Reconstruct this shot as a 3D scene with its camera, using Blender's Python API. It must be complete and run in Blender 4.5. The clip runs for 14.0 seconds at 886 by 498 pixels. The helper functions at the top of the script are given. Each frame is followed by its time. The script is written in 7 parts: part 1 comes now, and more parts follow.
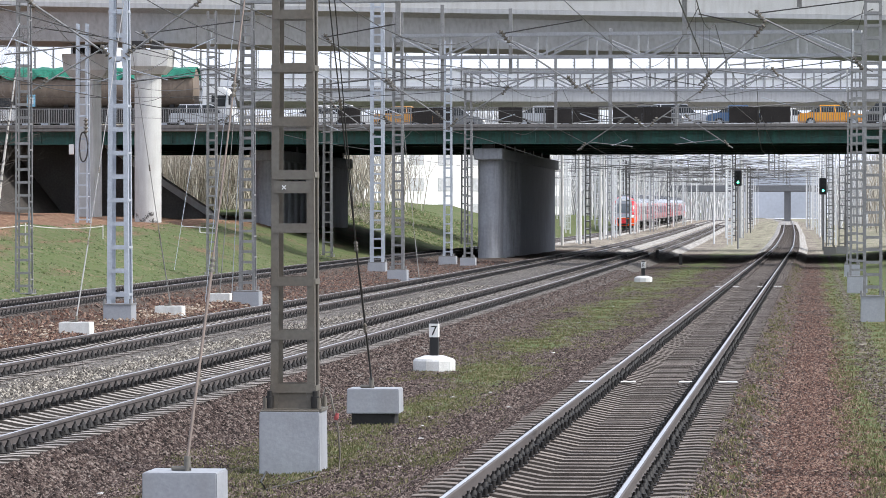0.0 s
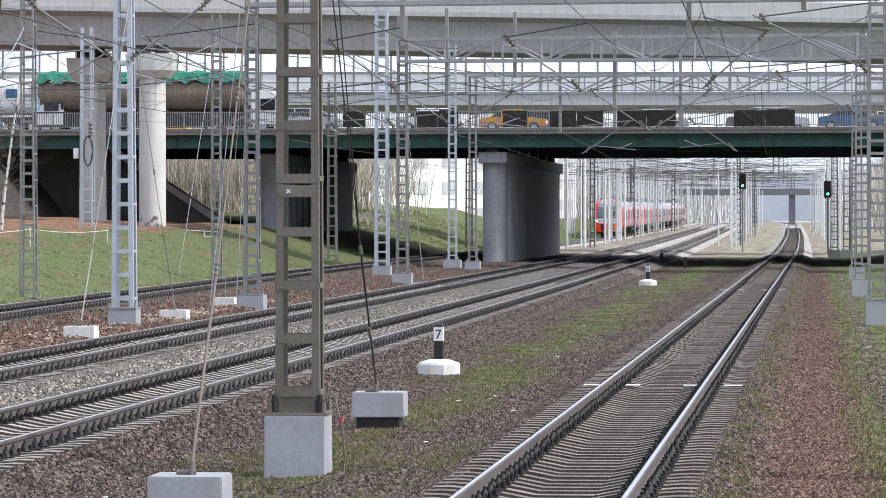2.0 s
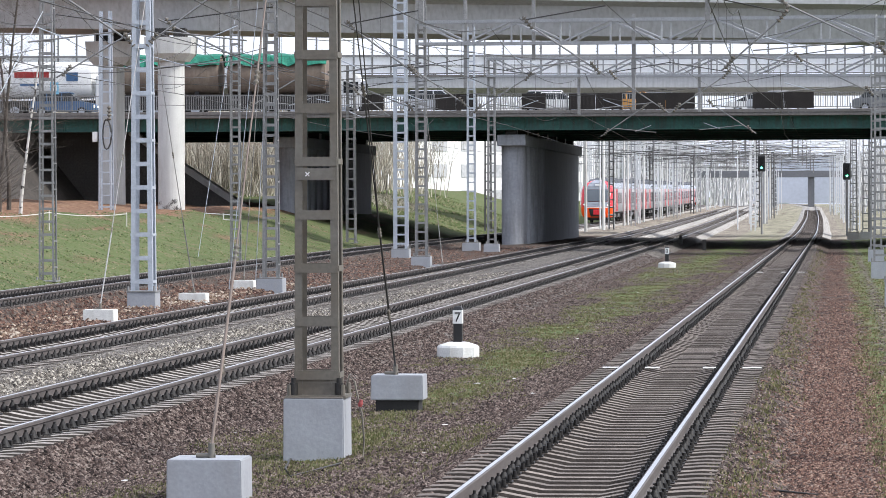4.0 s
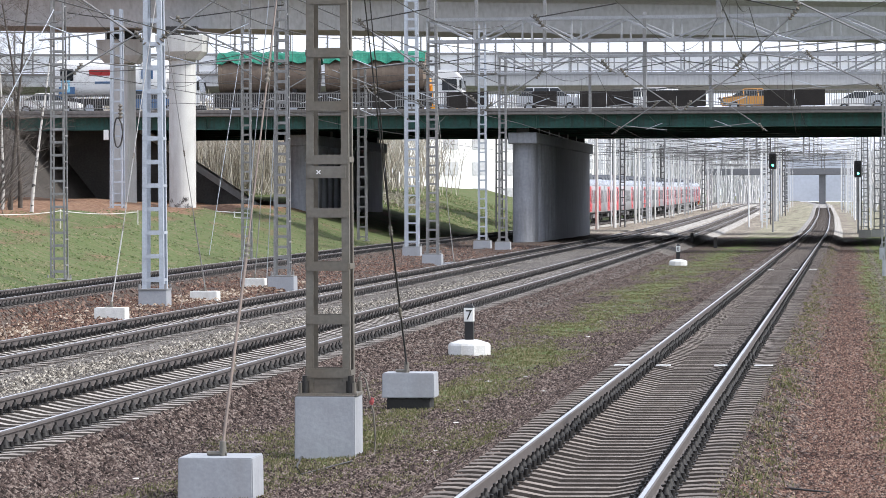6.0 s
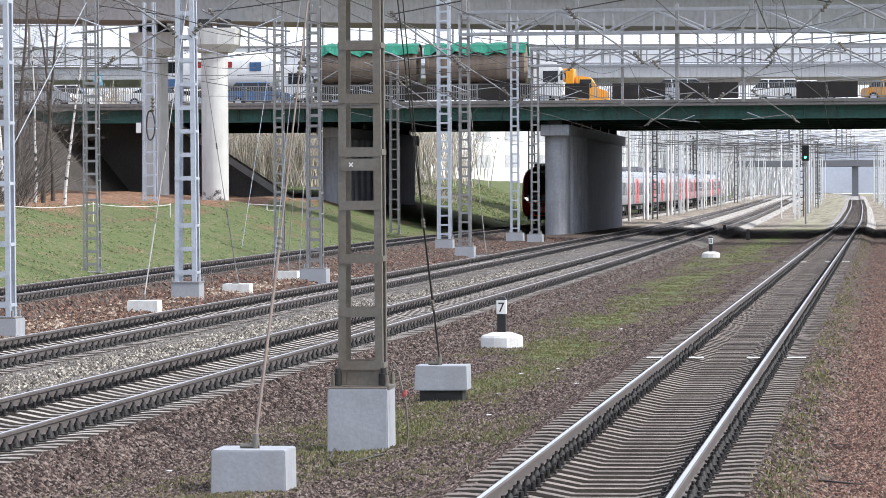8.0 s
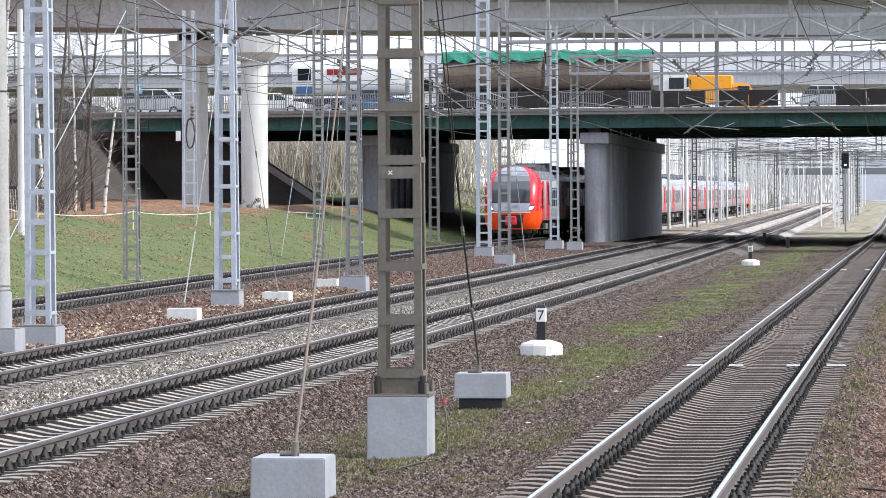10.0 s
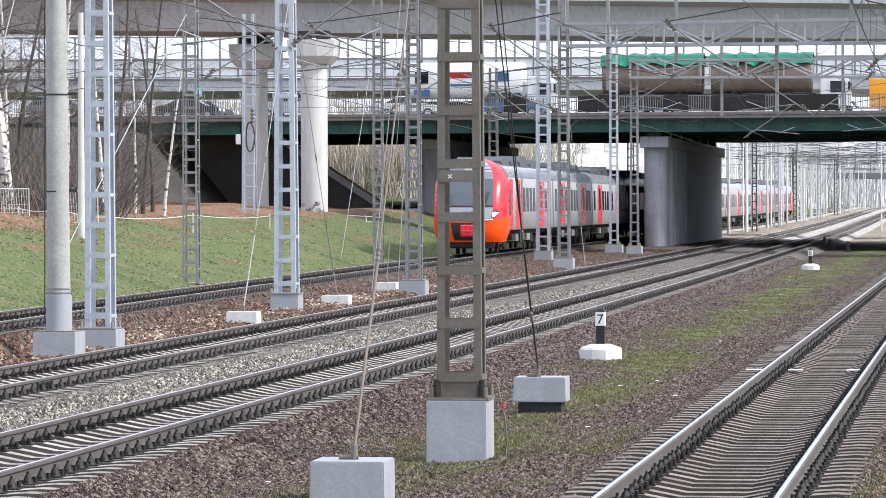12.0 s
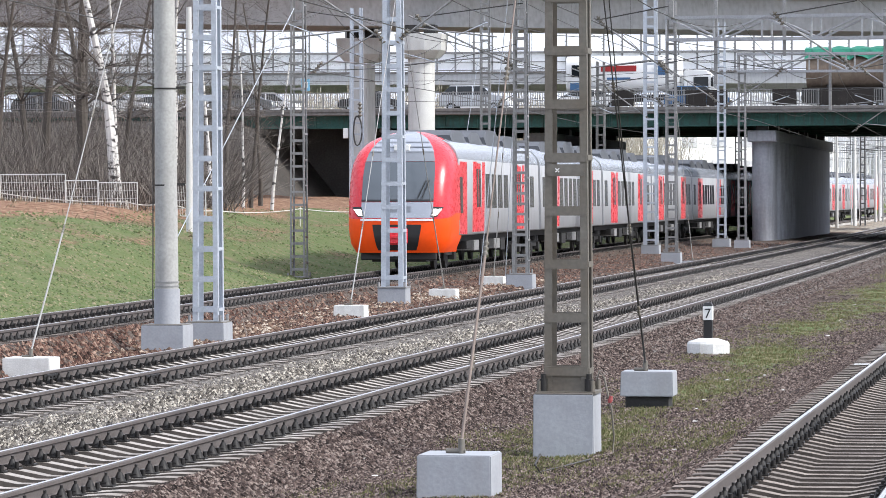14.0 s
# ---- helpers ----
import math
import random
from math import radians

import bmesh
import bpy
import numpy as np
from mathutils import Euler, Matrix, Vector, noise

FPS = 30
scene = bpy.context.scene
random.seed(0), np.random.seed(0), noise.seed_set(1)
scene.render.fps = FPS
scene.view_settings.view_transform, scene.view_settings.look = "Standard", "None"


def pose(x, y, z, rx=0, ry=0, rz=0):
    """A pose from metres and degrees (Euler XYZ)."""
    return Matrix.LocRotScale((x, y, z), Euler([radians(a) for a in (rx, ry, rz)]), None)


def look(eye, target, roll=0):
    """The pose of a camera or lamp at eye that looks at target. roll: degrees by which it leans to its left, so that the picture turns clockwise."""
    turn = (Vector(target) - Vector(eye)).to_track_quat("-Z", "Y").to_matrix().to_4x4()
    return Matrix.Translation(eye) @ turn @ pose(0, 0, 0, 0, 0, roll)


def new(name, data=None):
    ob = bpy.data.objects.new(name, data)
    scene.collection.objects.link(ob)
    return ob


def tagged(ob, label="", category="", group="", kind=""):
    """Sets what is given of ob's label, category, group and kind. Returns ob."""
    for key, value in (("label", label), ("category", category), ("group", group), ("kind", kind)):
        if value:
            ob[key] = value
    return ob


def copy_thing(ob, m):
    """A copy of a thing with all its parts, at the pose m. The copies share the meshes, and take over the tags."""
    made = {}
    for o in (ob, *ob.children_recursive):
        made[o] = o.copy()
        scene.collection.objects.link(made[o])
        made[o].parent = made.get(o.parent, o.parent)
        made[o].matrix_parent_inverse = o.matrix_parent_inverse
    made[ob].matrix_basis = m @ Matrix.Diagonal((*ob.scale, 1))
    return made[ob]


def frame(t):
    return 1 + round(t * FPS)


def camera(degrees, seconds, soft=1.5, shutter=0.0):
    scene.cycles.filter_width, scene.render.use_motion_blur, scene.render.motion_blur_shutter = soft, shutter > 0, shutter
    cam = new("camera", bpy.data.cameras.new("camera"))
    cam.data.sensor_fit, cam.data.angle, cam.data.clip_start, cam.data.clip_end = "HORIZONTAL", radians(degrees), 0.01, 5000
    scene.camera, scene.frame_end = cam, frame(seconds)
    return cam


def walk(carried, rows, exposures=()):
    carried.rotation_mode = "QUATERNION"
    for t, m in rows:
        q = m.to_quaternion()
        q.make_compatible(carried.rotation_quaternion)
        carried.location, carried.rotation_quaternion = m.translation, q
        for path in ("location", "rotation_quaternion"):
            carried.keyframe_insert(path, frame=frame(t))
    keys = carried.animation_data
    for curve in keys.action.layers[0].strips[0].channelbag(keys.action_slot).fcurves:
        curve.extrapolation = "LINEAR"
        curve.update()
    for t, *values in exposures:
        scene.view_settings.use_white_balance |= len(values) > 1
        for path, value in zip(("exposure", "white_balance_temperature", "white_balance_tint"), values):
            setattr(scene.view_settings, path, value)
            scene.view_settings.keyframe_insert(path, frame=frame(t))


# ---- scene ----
# Camera: a long lens on a tripod-height stand beside the line, panning left
LENS = 2 * math.degrees(math.atan(784 / 6500))
EYE = 2.56
cam = camera(LENS, 14.0, soft=0.55)
TURNS = [  # seconds, yaw to the left, pitch, lean
    (0.0, 5.763, -0.485, 0.000),
    (0.5, 5.743, -0.404, -0.016),
    (1.0, 5.727, -0.342, -0.010),
    (1.5, 5.758, -0.387, -0.075),
    (2.0, 5.834, -0.428, -0.054),
    (2.5, 5.888, -0.502, -0.047),
    (3.0, 5.980, -0.587, -0.102),
    (5.5, 6.256, -0.737, -0.172),
    (6.0, 6.305, -0.729, -0.204),
    (6.5, 6.406, -0.773, -0.235),
    (7.0, 6.509, -0.804, -0.153),
    (7.5, 6.653, -0.815, -0.204),
    (8.0, 6.812, -0.845, -0.276),
    (10.5, 7.639, -0.678, -0.304),
    (11.0, 7.878, -0.649, -0.286),
    (11.5, 8.087, -0.647, -0.240),
    (12.0, 8.354, -0.657, -0.209),
    (12.5, 8.717, -0.667, -0.193),
    (13.0, 9.109, -0.691, -0.182),
    (13.5, 9.559, -0.735, -0.121),
    (14.0, 10.027, -0.746, -0.178),
]
walk(cam, [(t, pose(0, 0, EYE, 90 + p, 0, w) @ pose(0, 0, 0, 0, 0, r)) for t, w, p, r in TURNS], exposures=[(0.0, 0.45), (5.0, 0.52), (8.0, 0.63), (11.0, 0.72), (14.0, 0.68)])

# World and sun: a bright, thinly clouded spring sky
world = bpy.data.worlds.new("sky")
scene.world = world
world.use_nodes = True
_n = world.node_tree.nodes
_bg = _n["Background"]
_sky = _n.new("ShaderNodeTexSky")
_sky.sky_type = "NISHITA"
_sky.sun_disc = False
_sky.sun_elevation, _sky.sun_rotation = radians(41), radians(100)
_sky.air_density, _sky.dust_density, _sky.ozone_density = 1.0, 4.0, 1.0
_mix = _n.new("ShaderNodeMixRGB")
_mix.inputs[0].default_value = 0.75
_mix.inputs[2].default_value = (9.0, 9.7, 11.6, 1)
world.node_tree.links.new(_sky.outputs[0], _mix.inputs[1])
world.node_tree.links.new(_mix.outputs[0], _bg.inputs[0])
_bg.inputs[1].default_value = 0.108
sun = new("sun", bpy.data.lights.new("sun", "SUN"))
sun.data.energy, sun.data.angle, sun.data.color = 2.8, radians(6), (1, 0.985, 0.955)
sun.matrix_basis = look((80, -14, 72), (0, 0, 0))

# ---------------------------------------------------------------- materials
MATS = {}


def material(name, color, rough=0.8, metal=0.0, var=0.25, scale=3.0, fine=40.0, bump=0.2, tint=None, spec=0.5, rand=0.0, dirt=None, dirt_amount=0.35):
    """A procedural surface: two scales of variation, a second tint in patches, fine relief."""
    if name in MATS:
        return MATS[name]
    m = bpy.data.materials.new(name)
    m.use_nodes = True
    nt = m.node_tree
    n, ln = nt.nodes, nt.links
    b = n["Principled BSDF"]
    b.inputs["Metallic"].default_value = metal
    b.inputs["Specular IOR Level"].default_value = spec
    tc = n.new("ShaderNodeTexCoord")
    geo = n.new("ShaderNodeNewGeometry")
    big = n.new("ShaderNodeTexNoise")
    big.inputs["Scale"].default_value, big.inputs["Detail"].default_value = scale, 6
    small = n.new("ShaderNodeTexNoise")
    small.inputs["Scale"].default_value, small.inputs["Detail"].default_value = fine, 4
    for tex in (big, small):
        ln.new(geo.outputs["Position"] if rand == 0 else tc.outputs["Object"], tex.inputs["Vector"])
    ramp = n.new("ShaderNodeMapRange")
    ramp.inputs[1].default_value, ramp.inputs[2].default_value = 0.3, 0.7
    ln.new(big.outputs[0], ramp.inputs[0])
    mix = n.new("ShaderNodeMixRGB")
    t = tint or tuple(c * (1 - var) for c in color)
    mix.inputs[1].default_value, mix.inputs[2].default_value = (*color, 1), (*t, 1)
    ln.new(ramp.outputs[0], mix.inputs[0])
    ramp2 = n.new("ShaderNodeMapRange")
    ramp2.inputs[1].default_value, ramp2.inputs[2].default_value = 0.25, 0.75
    ramp2.inputs[3].default_value, ramp2.inputs[4].default_value = 1 - var, 1 + var * 0.6
    ln.new(small.outputs[0], ramp2.inputs[0])
    mul = n.new("ShaderNodeMixRGB")
    mul.blend_type = "MULTIPLY"
    mul.inputs[0].default_value = 1
    ln.new(mix.outputs[0], mul.inputs[1])
    ln.new(ramp2.outputs[0], mul.inputs[2])
    last = mul.outputs[0]
    if rand:
        info = n.new("ShaderNodeObjectInfo")
        rr = n.new("ShaderNodeMapRange")
        rr.inputs[3].default_value, rr.inputs[4].default_value = 1 - rand, 1 + rand
        ln.new(info.outputs["Random"], rr.inputs[0])
        mm = n.new("ShaderNodeMixRGB")
        mm.blend_type = "MULTIPLY"
        mm.inputs[0].default_value = 1
        ln.new(last, mm.inputs[1])
        ln.new(rr.outputs[0], mm.inputs[2])
        last = mm.outputs[0]
    if dirt:
        streak = n.new("ShaderNodeTexNoise")
        streak.inputs["Scale"].default_value, streak.inputs["Detail"].default_value = 1.0, 5
        mp = n.new("ShaderNodeMapping")
        mp.inputs["Scale"].default_value = (5, 5, 0.6)
        ln.new(geo.outputs["Position"], mp.inputs[0])
        ln.new(mp.outputs[0], streak.inputs["Vector"])
        sr = n.new("ShaderNodeMapRange")
        sr.inputs[1].default_value, sr.inputs[2].default_value, sr.inputs[4].default_value = 0.45, 0.75, dirt_amount
        ln.new(streak.outputs[0], sr.inputs[0])
        dm = n.new("ShaderNodeMixRGB")
        dm.inputs[2].default_value = (*dirt, 1)
        ln.new(sr.outputs[0], dm.inputs[0])
        ln.new(last, dm.inputs[1])
        last = dm.outputs[0]
    ln.new(last, b.inputs["Base Color"])
    rm = n.new("ShaderNodeMapRange")
    rm.inputs[3].default_value, rm.inputs[4].default_value = max(0.03, rough - 0.08), min(1, rough + 0.08)
    ln.new(small.outputs[0], rm.inputs[0])
    ln.new(rm.outputs[0], b.inputs["Roughness"])
    if bump:
        bp = n.new("ShaderNodeBump")
        bp.inputs["Strength"].default_value, bp.inputs["Distance"].default_value = bump, 0.02
        ln.new(small.outputs[0], bp.inputs["Height"])
        ln.new(bp.outputs[0], b.inputs["Normal"])
    MATS[name] = m
    return m


def glowing(name, color, power):
    m = bpy.data.materials.new(name)
    m.use_nodes = True
    b = m.node_tree.nodes["Principled BSDF"]
    b.inputs["Base Color"].default_value = (*color, 1)
    b.inputs["Emission Color"].default_value = (*color, 1)
    b.inputs["Emission Strength"].default_value = power
    return m


def island_material(name, colors, rough=0.95, bump=0.3, fine=60):
    """Pieces joined in one mesh, each with its own shade from a ramp of colours."""
    m = bpy.data.materials.new(name)
    m.use_nodes = True
    n, ln = m.node_tree.nodes, m.node_tree.links
    b = n["Principled BSDF"]
    b.inputs["Roughness"].default_value = rough
    b.inputs["Specular IOR Level"].default_value = 0.2
    geo = n.new("ShaderNodeNewGeometry")
    r = n.new("ShaderNodeValToRGB")
    r.color_ramp.elements[0].color = (*colors[0], 1)
    r.color_ramp.elements[1].color = (*colors[-1], 1)
    for i, c in enumerate(colors[1:-1]):
        e = r.color_ramp.elements.new((i + 1) / (len(colors) - 1))
        e.color = (*c, 1)
    ln.new(geo.outputs["Random Per Island"], r.inputs[0])
    tex = n.new("ShaderNodeTexNoise")
    tex.inputs["Scale"].default_value = fine
    ln.new(geo.outputs["Position"], tex.inputs["Vector"])
    mr = n.new("ShaderNodeMapRange")
    mr.inputs[3].default_value, mr.inputs[4].default_value = 0.6, 1.35
    ln.new(tex.outputs[0], mr.inputs[0])
    mm = n.new("ShaderNodeMixRGB")
    mm.blend_type = "MULTIPLY"
    mm.inputs[0].default_value = 1
    ln.new(r.outputs[0], mm.inputs[1])
    ln.new(mr.outputs[0], mm.inputs[2])
    ln.new(mm.outputs[0], b.inputs["Base Color"])
    return m


CONCRETE = material("pale_concrete", (0.6, 0.6, 0.585), 0.9, var=0.12, scale=1.2, fine=22, bump=0.2, dirt=(0.36, 0.34, 0.31), dirt_amount=0.35)
BLOCK = material("painted_concrete", (0.345, 0.36, 0.39), 0.85, var=0.12, scale=2.5, fine=25, bump=0.1, dirt=(0.28, 0.27, 0.26), dirt_amount=0.25)
WHITE_BLOCK = material("whitewashed_concrete", (0.72, 0.72, 0.7), 0.9, var=0.15, scale=6, fine=40, bump=0.3, dirt=(0.4, 0.38, 0.34), dirt_amount=0.4)
DARK_CONCRETE = material("dark_grey_concrete", (0.16, 0.155, 0.15), 0.95, var=0.3, scale=0.5, fine=8, bump=0.3)
PIER_CONCRETE = material("grey_pier_concrete", (0.37, 0.385, 0.42), 0.9, var=0.15, scale=0.6, fine=6, bump=0.2, dirt=(0.2, 0.2, 0.2), dirt_amount=0.6)
FASCIA = material("weathered_fascia", (0.19, 0.18, 0.175), 0.9, var=0.22, scale=0.5, fine=5, bump=0.2, dirt=(0.12, 0.11, 0.1), dirt_amount=0.6)
GIRDER = material("grey_girder_concrete", (0.49, 0.495, 0.505), 0.9, var=0.1, scale=0.15, fine=4, bump=0.1, dirt=(0.22, 0.21, 0.2), dirt_amount=0.4)
GREEN_STEEL = material("green_painted_steel", (0.035, 0.14, 0.115), 0.55, var=0.3, scale=0.7, fine=6, bump=0.1, dirt=(0.05, 0.05, 0.045), dirt_amount=0.7)
SILVER = material("aluminium_painted_steel", (0.50, 0.54, 0.60), 0.5, 0.25, var=0.15, scale=3, fine=20, bump=0.05)
GREY_STEEL = material("dull_grey_steel", (0.27, 0.27, 0.27), 0.65, 0.1, var=0.25, scale=2, fine=15, bump=0.1)
RUST_STEEL = material("old_brown_painted_steel", (0.135, 0.115, 0.09), 0.6, 0.15, var=0.2, scale=2, fine=18, bump=0.15, tint=(0.16, 0.15, 0.13))
DARK_STEEL = material("dark_oily_steel", (0.035, 0.033, 0.032), 0.55, 0.4, var=0.3, scale=3, fine=20, bump=0.1)
WIRE = material("dark_wire", (0.07, 0.068, 0.066), 0.6, 0.4, var=0.1, bump=0)
GUY = material("weathered_guy_rod", (0.22, 0.175, 0.15), 0.7, 0.2, var=0.2, scale=2, fine=30, bump=0)
PALE_GUY = material("galvanised_guy", (0.34, 0.335, 0.325), 0.6, 0.2, var=0.15, scale=2, fine=30, bump=0)
RAIL_SIDE = material("rusty_rail_side", (0.092, 0.078, 0.073), 0.7, 0.1, var=0.25, scale=2, fine=30, bump=0.2, tint=(0.12, 0.105, 0.1))
RAIL_TOP = material("polished_rail_head", (0.62, 0.62, 0.64), 0.33, 0.85, var=0.1, scale=1.0, fine=20, bump=0.02)
# Both flank colours are darkened to stand for shade in the sleeper gaps
SHADED_FLANK = material("shaded_sleeper_flank", (0.085, 0.073, 0.064), 0.95, var=0.3, scale=4, fine=25, bump=0.3)
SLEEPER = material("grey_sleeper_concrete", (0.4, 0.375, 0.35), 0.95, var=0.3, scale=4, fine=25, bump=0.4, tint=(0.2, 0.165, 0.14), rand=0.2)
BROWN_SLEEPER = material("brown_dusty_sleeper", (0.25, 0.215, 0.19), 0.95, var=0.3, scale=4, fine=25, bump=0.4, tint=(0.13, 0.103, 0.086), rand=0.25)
SHADED_BROWN_FLANK = material("shaded_brown_flank", (0.06, 0.049, 0.042), 0.95, var=0.3, scale=4, fine=25, bump=0.3)
CLIP = material("black_fastening", (0.022, 0.02, 0.019), 0.6, 0.3, var=0.3, bump=0)
BLACK = material("black_paint", (0.012, 0.012, 0.013), 0.4, var=0.1, bump=0)
WHITE = material("white_paint", (0.8, 0.8, 0.79), 0.5, var=0.08, bump=0.05)
RUBBER = material("rubber", (0.02, 0.02, 0.02), 0.9, var=0.1, bump=0)
POLE = material("mottled_pole_concrete", (0.4, 0.4, 0.385), 0.9, var=0.18, scale=2.5, fine=18, bump=0.2, dirt=(0.25, 0.24, 0.22), dirt_amount=0.5)
PLINTH_BLACK = material("near_black_concrete", (0.025, 0.024, 0.024), 0.8, var=0.3, scale=3, fine=20, bump=0.2)
SCREEN = material("rusty_dark_screen", (0.032, 0.027, 0.025), 0.85, 0.0, var=0.35, scale=1.5, fine=12, bump=0.1)
FROSTED = material("frosted_pale_panel", (0.86, 0.87, 0.88), 0.6, var=0.06, scale=0.4, fine=5, bump=0)

# ---------------------------------------------------------------- geometry helpers
def mesh_of(name, bm, mats, smooth=False):
    me = bpy.data.meshes.new(name)
    bmesh.ops.recalc_face_normals(bm, faces=bm.faces)
    bm.to_mesh(me)
    bm.free()
    for m in (mats if isinstance(mats, (list, tuple)) else [mats]):
        me.materials.append(m)
    if smooth:
        for p in me.polygons:
            p.use_smooth = True
    return me


def thing(name, label, category, group="", kind="", at=None):
    ob = new(name)
    ob.empty_display_size = 0.3
    if at is not None:
        ob.matrix_basis = at
    return tagged(ob, label, category, group, kind)


def part(name, bm, mats, parent, label="", m=None, smooth=False):
    """Links a bmesh, or a finished mesh, as one mesh object under a thing or part."""
    me = bm if isinstance(bm, bpy.types.Mesh) else mesh_of(name, bm, mats, smooth)
    ob = new(name, me)
    ob.parent = parent
    if m is not None:
        ob.matrix_basis = m
    return tagged(ob, label)


def solid(name, bm, mats, label, category, group="", kind="", m=None, smooth=False):
    ob = new(name, mesh_of(name, bm, mats, smooth))
    if m is not None:
        ob.matrix_basis = m
    return tagged(ob, label, category, group, kind)


def box(bm, x0, y0, z0, x1, y1, z1, bevel=0.0, mat=0, m=None):
    vs = [bm.verts.new((x, y, z)) for z in (z0, z1) for x, y in ((x0, y0), (x1, y0), (x1, y1), (x0, y1))]
    fs = [bm.faces.new([vs[i] for i in f]) for f in ((3, 2, 1, 0), (4, 5, 6, 7), (0, 1, 5, 4), (1, 2, 6, 5), (2, 3, 7, 6), (3, 0, 4, 7))]
    for f in fs:
        f.material_index = mat
    if bevel:
        es = list({e for f in fs for e in f.edges})
        r = bmesh.ops.bevel(bm, geom=es, offset=bevel, segments=1, affect="EDGES")
        for f in r["faces"]:
            f.material_index = mat
        vs = list({v for v in vs if v.is_valid} | {v for f in r["faces"] for v in f.verts})
    if m is not None:
        bmesh.ops.transform(bm, matrix=m, verts=vs)
    return vs


def frustum(bm, base, top, z0, z1, bevel=0.0, mat=0):
    """A block whose footprint (half x, half y) narrows from base to top."""
    (a, b), (c, d) = base, top
    vs = [bm.verts.new(p) for p in ((-a, -b, z0), (a, -b, z0), (a, b, z0), (-a, b, z0), (-c, -d, z1), (c, -d, z1), (c, d, z1), (-c, d, z1))]
    fs = [bm.faces.new([vs[i] for i in f]) for f in ((3, 2, 1, 0), (4, 5, 6, 7), (0, 1, 5, 4), (1, 2, 6, 5), (2, 3, 7, 6), (3, 0, 4, 7))]
    for f in fs:
        f.material_index = mat
    if bevel:
        r = bmesh.ops.bevel(bm, geom=list({e for f in fs for e in f.edges}), offset=bevel, segments=2, affect="EDGES")
        for f in r["faces"]:
            f.material_index = mat


def tube(bm, a, b, r0, r1=None, sides=8, mat=0, caps=True):
    a, b = Vector(a), Vector(b)
    r1 = r0 if r1 is None else r1
    q = (b - a).to_track_quat("Z", "Y").to_matrix()
    rings = []
    for c, r in ((a, r0), (b, r1)):
        rings.append([bm.verts.new(c + q @ Vector((r * math.cos(2 * math.pi * i / sides), r * math.sin(2 * math.pi * i / sides), 0))) for i in range(sides)])
    for i in range(sides):
        j = (i + 1) % sides
        f = bm.faces.new((rings[0][i], rings[0][j], rings[1][j], rings[1][i]))
        f.material_index = mat
        f.smooth = True
    if caps:
        for ring, rev in ((rings[0], True), (rings[1], False)):
            ring = [bm.verts.new(v.co) for v in ring]
            f = bm.faces.new(ring[::-1] if rev else ring)
            f.material_index = mat


def chain(bm, pts, r, sides=5, mat=0):
    """One connected thin tube through the points."""
    pts = [Vector(p) for p in pts]
    rings = []
    for i, p in enumerate(pts):
        d = (pts[min(i + 1, len(pts) - 1)] - pts[max(i - 1, 0)]).normalized()
        u = d.cross(Vector((0.03, 0.02, 1))).normalized()
        v = d.cross(u)
        rings.append([bm.verts.new(p + u * (r * math.cos(2 * math.pi * k / sides)) + v * (r * math.sin(2 * math.pi * k / sides))) for k in range(sides)])
    for r0, r1 in zip(rings[:-1], rings[1:]):
        for k in range(sides):
            j = (k + 1) % sides
            f = bm.faces.new((r0[k], r0[j], r1[j], r1[k]))
            f.smooth, f.material_index = True, mat


def beam(bm, a, b, w, h, mat=0):
    """A square bar from a to b."""
    a, b = Vector(a), Vector(b)
    d = (b - a)
    q = d.to_track_quat("Z", "Y").to_matrix().to_4x4()
    box(bm, -w / 2, -h / 2, 0, w / 2, h / 2, d.length, mat=mat, m=Matrix.Translation(a) @ q)


def loft(bm, sections, mat=0, smooth=True, cap=True, closed=True):
    """Skins a row of equal point loops."""
    rings = [[bm.verts.new(p) for p in s] for s in sections]
    n = len(rings[0])
    for r0, r1 in zip(rings[:-1], rings[1:]):
        for i in range(n if closed else n - 1):
            j = (i + 1) % n
            f = bm.faces.new((r0[i], r0[j], r1[j], r1[i]))
            f.smooth, f.material_index = smooth, mat
    if cap:
        for r in (rings[0][::-1], rings[-1]):
            f = bm.faces.new([bm.verts.new(v.co) for v in r] if smooth else r)
            f.material_index = mat
    return rings


def ribbed(bm, a, b, core, rib, n, sides=8):
    """One insulator string: a core with n discs turned on it."""
    a, b = Vector(a), Vector(b)
    q = (b - a).to_track_quat("Z", "Y").to_matrix()
    prof = [(0.0, core)]
    for i in range(n):
        for f, r in ((0.15, core), (0.35, rib), (0.6, rib * 0.8), (0.75, core)):
            prof.append(((i + f) / n, r))
    prof.append((1.0, core))
    loft(bm, [[a.lerp(b, f) + q @ Vector((r * math.cos(2 * math.pi * k / sides), r * math.sin(2 * math.pi * k / sides), 0)) for k in range(sides)] for f, r in prof])


def sag(a, b, drop, n=8):
    a, b = Vector(a), Vector(b)
    return [a.lerp(b, i / n) - Vector((0, 0, drop * 4 * (i / n) * (1 - i / n))) for i in range(n + 1)]

# ---------------------------------------------------------------- the lie of the land
def knots(y, table):
    ys, xs = zip(*table)
    return float(np.interp(y, ys, xs))


def smooth_knots(y, table):
    return sum(knots(y + d, table) * w for d, w in ((-24, 1), (-12, 2), (0, 3), (12, 2), (24, 1))) / 9


